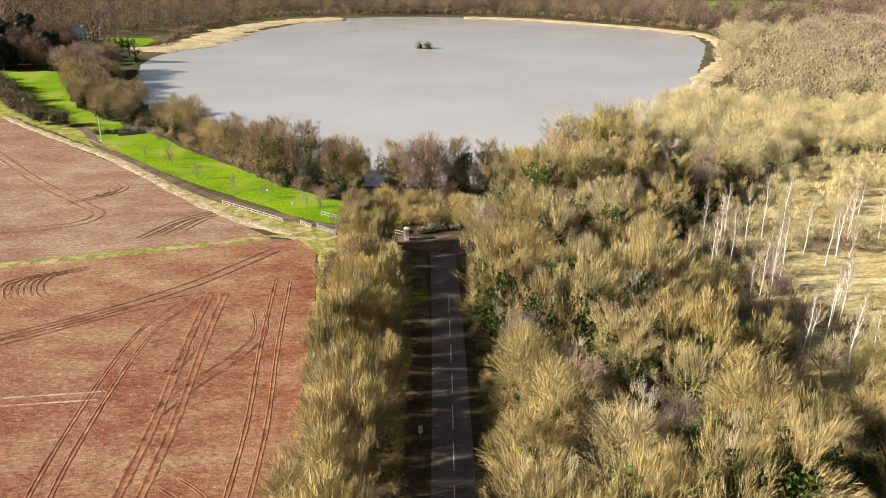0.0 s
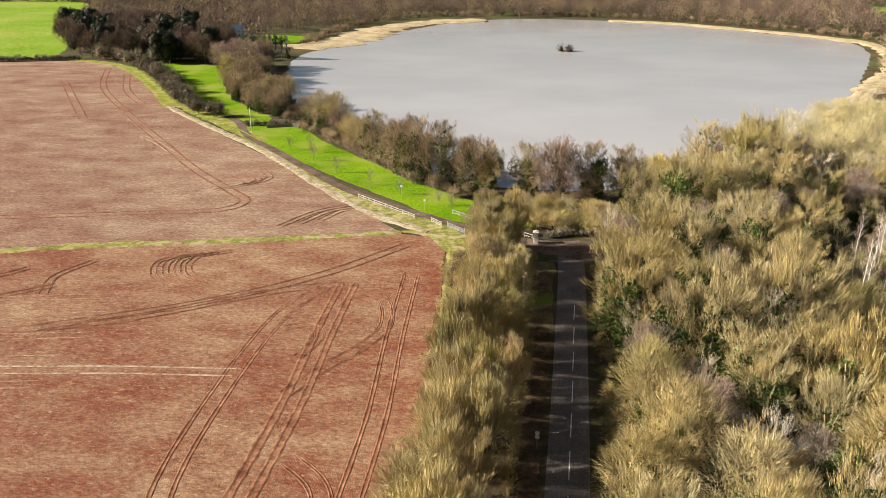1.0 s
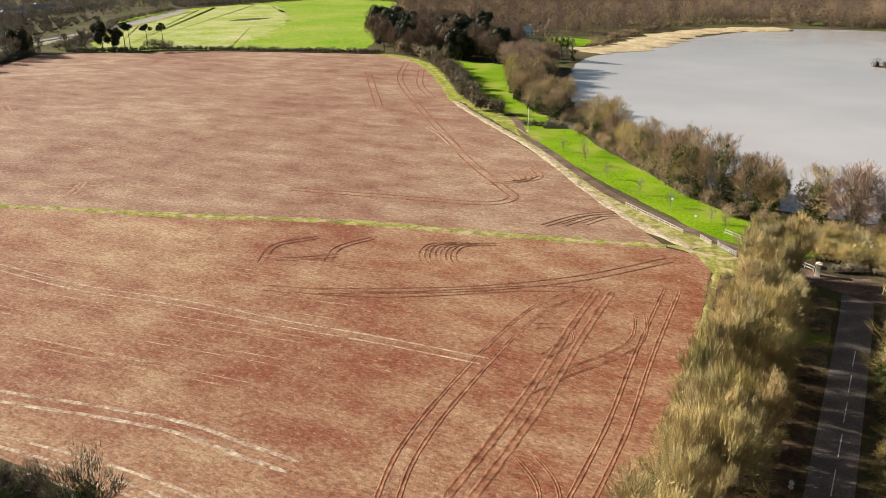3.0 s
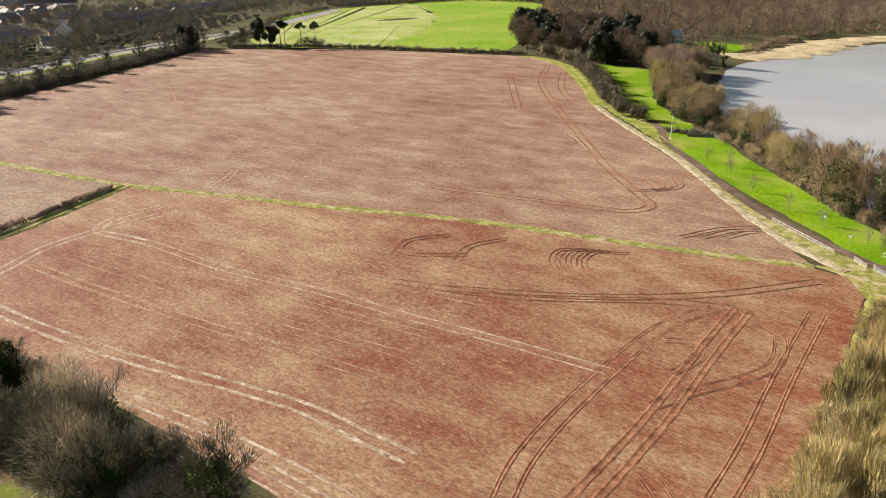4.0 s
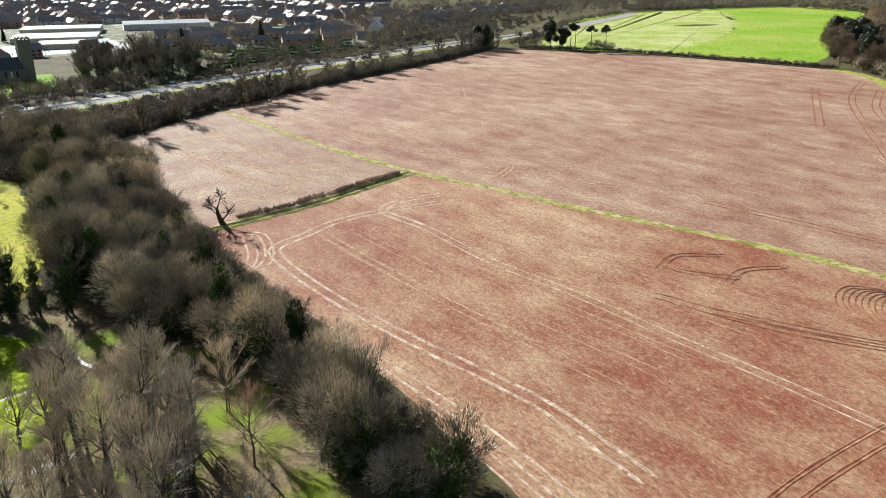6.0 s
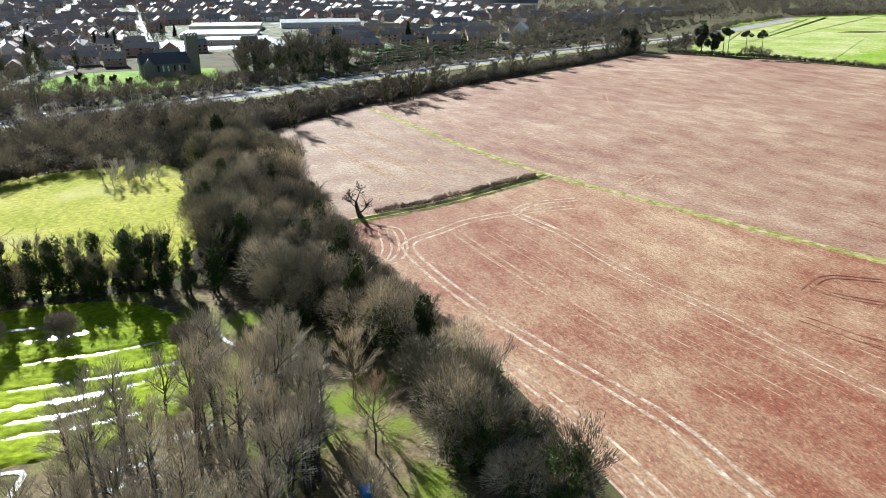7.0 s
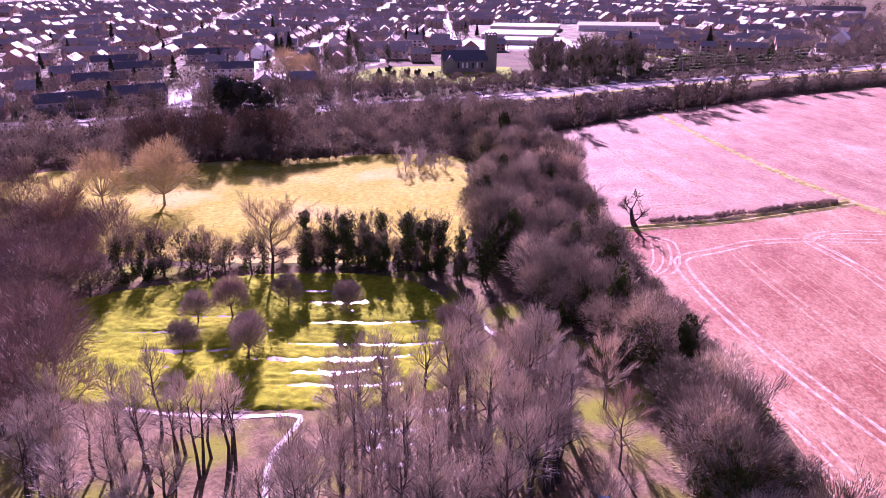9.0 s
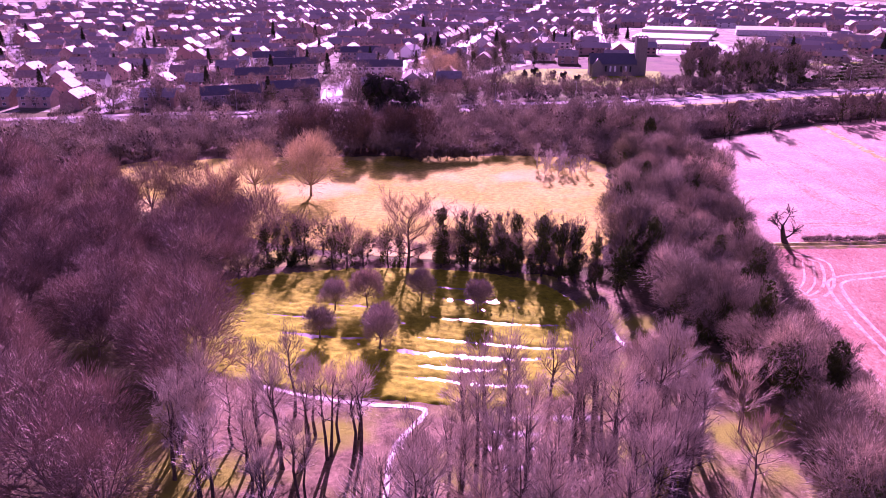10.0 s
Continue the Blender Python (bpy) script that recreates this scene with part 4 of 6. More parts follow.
# dark wood beyond the lawn, and far woods
conifer = kinds("conifer_tree", [lambda i=i: evergreen(270 + i, 18, 13, "broad", 3600, 0.42, low=0.25, core=0.8) for i in range(3)], "bark_dark", "conifer", "large dark evergreen tree", "evergreens of the dark wood")
tallbrown = kinds("tall_bare_tree", [lambda i=i: dome_tree(275 + i, 17, 14, 3600, 1.4, 0.15, 0.08, 13, core=0.2) for i in range(4)], "far_core", "far_brown", "tall leafless tree with brown twigs", "trees of the dark wood")
DARK = [(-205, 418), (-236, 418), (-290, 432), (-335, 470), (-395, 560), (-330, 590), (-262, 520), (-215, 480)]
FAR_LAWN = [(-266, 560), (-235, 584), (-196, 572), (-190, 505), (-205, 500), (-222, 530)]
darks = scatter(DARK, 12, 0.4, (FAR_LAWN,))
plant(conifer, [p for i, p in enumerate(darks) if i % 5 < 2 and p[1] < 540], 0.8, 1.1)
plant(tallbrown, [p for i, p in enumerate(darks) if not (i % 5 < 2 and p[1] < 540)], 0.8, 1.2)
FAR = far_lists(290, 6, 15, 14, 400, 1.4, 0.24, 0.6, 0.04)
FAR_FIELD = [(262, 820), (390, 820), (400, 960), (262, 960)]
far_at = (scatter([(-215, 500), (-330, 590), (-420, 620), (-540, 830), (-420, 1000), (-200, 1000), (-130, 800), (-170, 735), (-215, 620)], 15.5, 0.5, (FAR_LAWN,))
          + scatter([(-130, 790), (-60, 765), (20, 770), (95, 735), (160, 672), (210, 620), (330, 650), (480, 580), (640, 760), (560, 980), (-200, 980)], 15.5, 0.5, (FAR_FIELD,)))
rng.shuffle(far_at)
for k, (core, tone, label) in enumerate((("far_core", "far_brown", "brown leafless wood beyond the lake"), ("far_core", "far_mauve", "mauve-brown leafless trees in the wood beyond the lake"),
                                         ("olive_core", "far_tan", "tan leafless trees in the wood beyond the lake"), ("shade_core", "far_brown", "dark leafless trees in the wood beyond the lake"))):
    stuff_trees("far_wood", FAR, far_at[k::4], core, tone, label, 0.65, 1.35)
stuff_trees("far_wood", far_lists(296, 4, 15, 17, 150, 1.9, 0.4, 0.6, 0.04), scatter([(-540, 830), (-520, 1250), (700, 1200), (760, 900), (640, 760), (560, 980), (-420, 1000)], 24, 0.45, (FAR_FIELD,)), "far_core", "far_brown", "distant brown wood behind the lake")
stuff_trees("far_wood", far_lists(300, 4, 14, 16, 160, 1.8, 0.5, 0.6, 0.04), scatter([(-560, 870), (-720, 910), (-900, 1000), (-1300, 1500), (-500, 1500), (-300, 1260), (-520, 1250)], 27), "shade_core", "dark_twig", "dark distant wood above the pasture")
stuff_trees("lakeside_scrub", [shrub(345 + i, 5.0, 8, 420, 1.1, 0.15, 0.3) for i in range(3)], along([(-185, 520), (-190, 600), (-185, 690), (-165, 742), (-110, 776), (-20, 786), (70, 762), (130, 712), (186, 640), (206, 600)], 5.0, 4.0), "far_core", "far_tan", "tan leafless scrub along the far lake shore", 0.6, 1.2, "scrub")
patch("far_pasture", [(262, 820), (390, 820), (400, 960), (262, 960)], 0.06, "hill", "green pasture far behind the lake", category="grass")
plant(low, [(-150 + 7 * i + rng.uniform(-3, 3), 790 - 0.4 * i) for i in range(3)], 0.8, 1.2)

# bushes along the lawn and hedges round the fields
round_bush = kinds("bush", [lambda i=i: shrub(310 + i, 7.0, 9.0, 3000, 0.8, 0.11, 0.45, 2) for i in range(4)], "shade_core", "hedge_twig", "large rounded dark leafless bush in the field hedge", "bushes in the field hedge", "bush")
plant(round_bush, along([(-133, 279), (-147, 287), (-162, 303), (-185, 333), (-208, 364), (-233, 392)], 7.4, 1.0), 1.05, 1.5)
plant(kinds("bush", [lambda i=i: shrub(316 + i, 10.0, 13, 3000, 1.1, 0.14, 0.45, 2) for i in range(2)], "far_core", "brown", "big rounded leafless bush at the field corner", "bushes in the field hedge", "bush"), [(-250, 412), (-262, 422), (-276, 428), (-240, 424)], 0.9, 1.2)
HEDGE = [shrub(320 + i, 2.6, 3.6, 340, 0.7, 0.10, 0.5) for i in range(4)]
stuff_trees("hedge", HEDGE, along([(-290, 424), (-350, 402), (-412, 376), (-436, 358), (-470, 326)], 1.9, 0.5), "shade_core", "dark_twig", "dark clipped hedge between field and pasture", 1.0, 1.45, "hedge")
stuff_trees("hedge", [shrub(324 + i, 2.0, 2.6, 420, 0.6, 0.06, 0.35) for i in range(3)], along([(-186, 45), (-188.5, 58), (-193, 70), (-204.5, 99)], 0.9, 0.35), "shade_core", "mauve", "low reddish-brown hedge along the ditch between fields", 0.7, 0.95, "hedge")
stuff_trees("hedge", HEDGE, along([(-7, 166), (-2, 169.5), (4, 170), (10, 168)], 1.2, 0.3), "bark_dark", "dark_twig", "dark curved hedge behind the entrance", 0.6, 0.75, "hedge")
BANK = [shrub(330 + i, 5.5, 8, 520, 1.2, 0.15, 0.3) for i in range(5)]
west = along([(-284, 18), (-312, 45), (-342, 82), (-378, 140), (-402, 180), (-448, 258), (-486, 312)], 3.0, 1.0)
near_west, far_west = [p for p in west if p[1] < 125], [p for p in west if p[1] >= 125]
stuff_trees("hedge", BANK, [(x - 2 - d + rng.uniform(-2, 2), y + 0.4 * d) for d in (0, 5, 10, 15) for x, y in far_west], "shade_core", "dark_twig", "low dark hedge between the field and the main road", 0.55, 1.0, "hedge")
west = near_west
stuff_trees("hedge", BANK, [(x - 3, y + 1) for x, y in west] + [(x - 10 + rng.uniform(-3, 3), y + 4) for x, y in west[::2]] + [(x - 6 + rng.uniform(-3, 3), y + 2 + rng.uniform(-2, 2)) for x, y in west], "shade_core", "dark_twig", "dark overgrown hedge between the field and the main road", 0.65, 1.1, "hedge")
main_at = np.array(spline(MAIN, 5))
bandp = [p for p in scatter([(-284, 18), (-312, 45), (-342, 82), (-368, 125), (-395, 118), (-390, 75), (-373, 23), (-350, -20), (-320, -20)], 6.5) if np.min(np.hypot(main_at[:, 0] - p[0], main_at[:, 1] - p[1])) > 19]
stuff_trees("roadside_thicket", BANK, bandp, "shade_core", "dark_twig", "dark leafless thicket between field hedge and main road", 0.5, 0.95, "thicket")
verge_tree = kinds("hedgerow_tree", [lambda i=i: bare_tree(340 + i, 10, 8, 0.1, 14, 1300, 1.3, 0.12, 0.7, 2, ivy=200) for i in range(3)], "bark_dark", "dark_twig", "dark leafless tree in the hedge by the main road", "trees in the road hedge")
plant(verge_tree, [(-344, 95), (-352, 100), (-372, 128), (-395, 165), (-403, 178), (-424, 214), (-446, 246), (-462, 272), (-474, 292), (-484, 306), (-488, 318), (-478, 330), (-470, 338), (-318, 60), (-300, 42), (-340, 90), (-347, 104), (-358, 112), (-366, 122), (-384, 148), (-410, 190), (-482, 300), (-478, 296), (-468, 284)], 0.9, 1.35)
plant(conifer, [(-482, 300), (-462, 346), (-456, 352), (-490, 312)], 0.6, 0.8)
plant(kinds("pine_tree", [lambda i=i: evergreen(350 + i, 17, 8, "pine", 420, 0.6) for i in range(2)], "bark", "conifer", "tall pine with a bare trunk and flat dark crown", "pines at the field corner"), [(-437, 362), (-430, 369), (-452, 360), (-447, 352)], 0.85, 1.05)
stuff_trees("hedge", BANK, along([(-486, 330), (-560, 420), (-640, 505), (-720, 640)], 6, 2) + along([(-425, 372), (-445, 378), (-455, 372)], 4, 2), "shade_core", "dark_twig", "dark hedge round the pasture", 0.7, 1.1, "hedge")
stuff_trees("hedge", BANK, scatter([(-735, 660), (-790, 700), (-760, 910), (-600, 930), (-590, 905), (-715, 900)], 11), "shade_core", "dark_twig", "dark trees on top of the pasture", 0.9, 1.6, "hedge")
plant(round_bush, [(-242, -60), (-244, -54), (-246, -49), (-247, -44), (-243, -66)], 0.6, 0.85)
patch("hollow", [(-560, 560), (-545, 585), (-552, 612), (-566, 590)], 0.11, "scrub", "dark scrubby hollow in the pasture", category="ground")

# dark belt along the south edge of the fields
BELT = [(-62, 39), (-90, 36.5), (-112, 34.5), (-144, 29.5), (-180, 27.5), (-205, 32), (-222, 31), (-256, 26), (-286, 16), (-292, -8), (-256, 2), (-246, 4), (-196, 4), (-178, -2), (-160, 4), (-140, 10), (-128, 14), (-112, 26), (-85, 28), (-62, 30)]
belt = kinds("belt_tree", [lambda i=i: bare_tree(360 + i, 12.5, 8.5, 0.12, 18, 3600, 1.1, 0.07, 0.75, 2 if i % 2 else 1, ivy=(0, 1500, 150, 2000, 0, 900)[i], lumps=0.9, subs=5) if i % 2 else dome_tree(360 + i, 12, 10.5, 4400, 0.95, 0.068, 0.12, 14, ivy=700, subs=7) for i in range(6)], "bark_dark", "belt_twig", "leafless tree in the dark belt beside the field", "trees of the field belt")
belt2 = kinds("bush", [lambda i=i: shrub(370 + i, 5, 6, 1800, 0.8, 0.07, 0.3, 2) for i in range(3)], "shade_core", "dark_twig", "dark leafless bush at the edge of the field", "bushes of the field belt", "bush")
places = scatter(BELT, 6.0)
plant(belt, [p for i, p in enumerate(places) if i % 4 in (1, 2)], 0.7, 1.15)
plant(kinds("belt_tree", [lambda i=i: dome_tree(368 + i, 12.5, 11, 4600, 0.95, 0.066, 0.1, 14, ivy=900, subs=7) for i in range(2)], "bark", "pale_twig", "round leafless tree with grey-tan twigs and ivy in the belt", "trees of the field belt"), [p for i, p in enumerate(places) if i % 4 == 3], 0.75, 1.15)
plant(belt2, [p for i, p in enumerate(places) if not i % 4] + along([(-64, 41.5), (-112, 39), (-146, 34.5), (-170, 32)], 4.2, 0.8), 0.7, 1.1)
plant(kinds("holly_bush", [lambda i=i: evergreen(376 + i, 4.5, 4.8, "broad", 1600, 0.22, low=0.3) for i in range(2)], "bark_dark", "ivy", "dense dark evergreen bush beside the field", "bushes of the field belt", "bush"),
      along([(-72, 37.5), (-100, 37), (-132, 32)], 7, 1.5), 0.7, 1.15)
plant(kinds("belt_tree", [lambda: dome_tree(380, 9.5, 10.5, 6500, 0.8, 0.05, 0.05, 16, subs=7)], "bark_olive", "olive", "rounded leafless tree with golden-olive twigs", "trees of the field belt"), [(-80, 33)])
dead_oak = tree_thing("dead_tree", gnarled_oak(383), "bark_dark", "bark_dark", "dead leaning oak with a dark bare trunk by the ditch", "tree", "dead trees")
dead_oak.matrix_basis = pose(-182.5, 41, 0, 0, 0, 77)

# pole wood and meadows
pole = kinds("slender_tree", [lambda i=i: bare_tree(390 + i, 13, 5.2, 0.45, 12, 1100, 0.9, 0.055, 0.8, 1 + i % 2, 0.27, lumps=0.9, subs=3) for i in range(2)], "bark_dark", "pale_twig", "slender leafless tree with a tall dark trunk", "trees of the pole wood")
pole += kinds("slender_tree", [lambda i=i: bare_tree(390 + i, 13, 5.2, 0.45, 12, 1100, 0.9, 0.055, 0.8, 1 + i % 2, 0.27, lumps=0.9, subs=3) for i in range(2, 6)], "bark_dark", "pole_twig", "slender leafless tree with a tall dark trunk", "trees of the pole wood")
plant(pole, scatter([(-88, -19), (-93, -19), (-97, -8), (-104, 4), (-104, 13), (-96, 17), (-78, 14), (-66, 6), (-60, -12), (-64, -24), (-80, -21)], 4.2), 0.85, 1.25)
plant(pole, scatter([(-90, -29), (-92, -46), (-86, -54), (-70, -52), (-66, -34), (-82, -29)], 4.6), 0.75, 1.1)
plant(kinds("slender_tree", [lambda i=i: bare_tree(396 + i, 11, 6.5, 0.25, 14, 1500, 1.2, 0.06, 0.9, 2, 0.14) for i in range(2)], "bark", "pale_twig", "leafless tree with silvery twigs beside the glade", "trees of the pole wood"), [(-104, 8), (-107, 12), (-99, 20), (-70, 2), (-66, -10), (-72, 16)], 0.8, 1.1)
plant(kinds("slender_tree", [lambda: bare_tree(398, 12, 6.0, 0.3, 16, 1300, 1.1, 0.05, 0.8, 1, 0.2)], "bark", "mauve", "slender reddish-brown tree standing alone in the glade", "trees of the pole wood"), [(-85, 20), (-84, 12)], 0.95, 1.05)
ivied = kinds("ivied_tree", [lambda i=i: ivied_stem(400 + i, 13, 6.8, 1 + i % 2, 1700, 600 + 200 * (i % 3)) for i in range(6)], "bark_dark", "dark_twig", "tall tree wrapped in dark green ivy", "ivied trees between the meadows")
plant(ivied, [p for q in ([(-152, -36), (-152, -25), (-151, -14), (-148, -4), (-146, 4)], [(-157, -30), (-158, -18), (-153, -2)]) for p in along(q, 3.9, 1.3)], 0.72, 1.05)
plant(kinds("meadow_side_tree", [lambda i=i: bare_tree(407 + i, 9.5, 6.5, 0.25, 12, 900, 0.9, 0.06, 0.7, 1, 0.22, ivy=700 if i % 2 else 200, lumps=0.9) for i in range(3)], "bark_dark", "mauve", "dark-stemmed leafless tree with mauve twigs", "trees between the meadows"),
      [p for q in ([(-136, -78), (-142, -70), (-147, -61), (-147, -51), (-149, -37)], [(-148, -72), (-153, -60), (-154, -46)]) for p in along(q, 3.8, 1.6)], 0.75, 1.1)
plant(kinds("belt_tree", [lambda i=i: ivied_stem(386 + i, 12.5, 7.5, 1 + i % 2, 2600, 900) for i in range(3)], "bark_dark", "belt_twig", "leafless belt tree heavily hung with dark ivy", "trees of the field belt"), scatter(BELT, 15, 0.5), 0.75, 1.1)
plant(kinds("belt_tree", [lambda i=i: dome_tree(372 + i, 15, 14, 6500, 1.0, 0.07, 0.12, 18, ivy=900, subs=8) for i in range(3)], "bark_dark", "belt_twig", "big spreading leafless tree with grey-brown twigs in the belt", "trees of the field belt"), [(-178, 20), (-192, 12), (-204, 24), (-214, 12), (-228, 22), (-240, 14), (-252, 22), (-168, 8), (-262, 12)], 0.9, 1.15)
plant(kinds("meadow_side_tree", [lambda i=i: dome_tree(378 + i, 9, 7.5, 3200, 0.8, 0.06, 0.15, 12, ivy=500) for i in range(2)], "bark_dark", "round_twig", "dark leafless tree among the ivied ones", "trees between the meadows"), along([(-153, -38), (-154, -20), (-149, -2)], 4.6, 1.5), 0.7, 1.0)
plant(belt2, along([(-150, -66), (-158, -40), (-158, -14), (-156, 2)], 5, 2), 0.7, 1.0)
plant(kinds("oak_tree", [lambda: bare_tree(410, 14.5, 14, 0.2, 20, 7000, 0.8, 0.055, 0.5, 1, 0.42, lumps=0.6, subs=9)], "bark_dark", "bank_twig", "spreading leafless oak before the meadow", "oaks by the meadow"), [(-150, -40), (-158, -88)], 1.0, 1.1)
plant(kinds("silver_sapling", [lambda i=i: bare_tree(426 + i, 8, 4, 0.1, 12, 700, 0.9, 0.05, 1.0, 2, 0.1) for i in range(3)], "silver", "silver", "slim leafless tree with silvery twigs at the meadow edge", "silvery trees at the meadow edge"), scatter([(-232, -22), (-244, -22), (-246, -6), (-234, -5)], 3.6), 0.6, 0.85)
plant(kinds("meadow_tree", [lambda i=i: dome_tree(412 + i, 6.6, 5.8, 5500, 0.6, 0.07, 0.2, 13) for i in range(3)], "bark", "meadow_twig", "small round leafless tree in the flooded meadow", "trees in the flooded meadow"),
      [(-113.5, -46), (-125.5, -47.6), (-128, -42), (-112.3, -35), (-133, -33), (-130, -21.4), (-117, -36)], 0.95, 1.15)
plant(kinds("bush", [lambda: shrub(416, 5.2, 8.5, 4200, 0.8, 0.06)], "bark", "mauve", "wide reddish-brown bush at the meadow's edge", "bushes by the meadow", "bush"), [(-125, -1), (-116, 8)])
willow = kinds("willow_tree", [lambda i=i: dome_tree(418 + i, 16, 16, 8500, 1.1, 0.08, 0.06, 20) for i in range(2)], "bark_olive", "gold", "big pale golden leafless willow", "willows")
plant(willow, [(-196, -96), (-197, -80), (-414, -94), (-420, -86)], 1.1, 1.25)
WEST_WOOD = [(-98, -58), (-74, -50), (-58, -52), (-40, -66), (-30, -90), (-60, -125), (-110, -165), (-160, -200), (-188, -170), (-182, -112), (-160, -72), (-150, -68), (-132, -72), (-112, -68)]
rounds = kinds("round_crowned_tree", [lambda i=i: dome_tree(430 + i, 13, 13, 5600, 0.95, 0.07, 0.08, 16, subs=7) for i in range(5)], "bark", "round_twig", "rounded leafless tree with dense mauve-brown twigs", "trees of the dense wood")
plant(rounds, scatter(WEST_WOOD, 10.6, 0.4, ([(-80, -62), (-74, -56), (-86, -76), (-94, -72)],)), 0.8, 1.3)
ROAD_WOOD = [(-256, 8), (-264, -20), (-258, -60), (-242, -110), (-216, -160), (-190, -190), (-215, -260), (-250, -235), (-272, -195), (-298, -118), (-326, -54), (-350, 6), (-318, 44), (-290, 20)]
THICKET = [shrub(440 + i, 7.5, 10, 760, 1.3, 0.15, 0.3) for i in range(4)] + [dome_tree(445 + i, 10.5, 9.5, 760, 1.3, 0.14, 0.04, 9, subs=0, core=0.2) for i in range(3)]
road_at = np.array(spline(MAIN, 5))
rwood = [p for p in scatter(ROAD_WOOD, 5.6) if np.min(np.hypot(road_at[:, 0] - p[0], road_at[:, 1] - p[1])) > 17] + along([(-250, 2), (-257, -22), (-249, -62), (-235, -112)], 4.0, 2)
stuff_trees("roadside_thicket", THICKET, rwood[::2], "shade_core", "dark_twig", "dark leafless thicket below the main road", 0.6, 1.0, "thicket")
stuff_trees("roadside_thicket", THICKET, rwood[1::2], "far_core", "brown", "brown leafless thicket below the main road", 0.6, 1.05, "thicket")
plant(tallbrown, [(-254, -62), (-252, -72), (-248, -82), (-245, -92), (-240, -102), (-252, -100)], 0.85, 1.05)
plant(conifer, [(-262, -70), (-258, -84), (-300, -84), (-303, -92), (-297, -78)], 0.7, 0.85)

# ---- field tracks ----
RUT = (-0.03, 0.035, -0.01, -0.02, 0.035, -0.03)


def wheel_tracks(pts, gap=2.0, width=0.9, mat="rut", seed=0):
    """The two wheel ruts of one passage of a tractor."""
    ob = tagged(new("tractor_track"), {"rut": "pair of wheel ruts pressed into the bare soil", "rut_pale": "pair of dry pale wheel tracks on the soil", "rut_faint": "faint pair of old wheel tracks along the drill rows"}[mat], "track", kind="stuff")
    line = spline(pts, 2.5)
    for side in (-0.5, 0.5):
        shifted = []
        for i, (x, y) in enumerate(line):
            a, b = line[max(0, i - 1)], line[min(len(line) - 1, i + 1)]
            d = Vector((b[0] - a[0], b[1] - a[1])).normalized()
            shifted.append((x - d.y * gap * side, y + d.x * gap * side))
        ribbon("rut", shifted, width, 0.10, mat, ob, RUT if mat == "rut" else (0.0, 0.03, 0.0), 1.5, 0.16, seed + int(side * 2))
    return ob


wheel_tracks([(-44, 62), (-47, 71), (-49, 84), (-50.5, 106), (-50, 121), (-46.5, 132)], 2.6, 0.9, "rut", 1)
wheel_tracks([(-37, 66), (-37.5, 79), (-38.5, 94), (-41, 117), (-42.5, 135)], 2.8, 1.7, "rut", 2)
wheel_tracks([(-24, 70), (-25.5, 91), (-28.5, 114), (-31.5, 142)], 2.8, 0.9, "rut", 3)
wheel_tracks([(-40, 129), (-34, 128), (-31, 118), (-33, 110), (-37, 102), (-40, 94)], 2.0, 0.7, "rut", 4)
wheel_tracks([(-42, 105), (-41, 112), (-44, 116), (-48, 114)], 1.6, 0.6, "rut", 5)
wheel_tracks([(-34, 79), (-29.5, 75.5), (-27, 71), (-26, 64)], 2.4, 0.7, "rut", 6)
wheel_tracks([(-90, 107), (-66, 122), (-49, 138), (-36, 157)], 2.4, 0.5, "rut", 7)
wheel_tracks([(-100, 103), (-78, 112), (-56, 128), (-44, 134)], 2.4, 0.5, "rut", 8)
for k in range(4):
    wheel_tracks([(-72 - 2.6 * k, 147 - 1.2 * k), (-78 - 2.2 * k, 142 - k), (-76 - 2 * k, 135 - k), (-70 - 2 * k, 130 - k)], 1.2, 0.4, "rut", 9 + k)
wheel_tracks([(-98, 137), (-101, 128), (-98, 120)], 1.6, 0.5, "rut", 14)
wheel_tracks([(-109, 131), (-114, 122), (-110, 113)], 1.6, 0.5, "rut", 15)
wheel_tracks([(-116, 118), (-108, 116), (-98, 124)], 1.6, 0.5, "rut", 16)
wheel_tracks([(-175, 79), (-160, 83), (-132, 85), (-108, 90), (-86, 93), (-69, 96), (-50, 98.5)], 2.2, 0.45, "rut_pale", 17)
wheel_tracks([(-158, 83), (-174, 80), (-180, 88), (-180, 100)], 2.2, 0.7, "rut_pale", 18)
wheel_tracks([(-58, 62), (-67, 61.5), (-77.4, 61), (-90.5, 58), (-104.5, 54), (-121.6, 50), (-140, 47), (-155.5, 46), (-162, 48), (-167, 57), (-172, 66), (-174.3, 79), (-174, 96)], 2.4, 0.75, "rut_pale", 19)
wheel_tracks([(-94, 71), (-120, 66), (-146, 62), (-166, 60)], 2.2, 0.4, "rut_faint", 20)
wheel_tracks([(-58, 51), (-71, 50.4), (-82.6, 49), (-101.8, 45.6), (-119.7, 42.1), (-134, 38.8), (-149, 37.6), (-159, 41.6), (-172, 44)], 2.0, 0.5, "rut_pale", 21)
wheel_tracks([(-60, 47.6), (-72, 46.8), (-88, 45)], 1.8, 0.4, "rut_pale", 22)
wheel_tracks([(-176, 41), (-172, 47), (-158, 45), (-151, 40), (-158, 37)], 1.8, 0.6, "rut_pale", 23)
wheel_tracks([(-255, 395), (-222, 338), (-179, 285), (-136, 236), (-111, 208), (-90, 188), (-84, 181), (-88, 173), (-108, 167), (-140, 158)], 2.6, 0.7, "rut", 24)
wheel_tracks([(-252, 352), (-217, 307), (-188, 270)], 3.0, 0.7, "rut", 25)
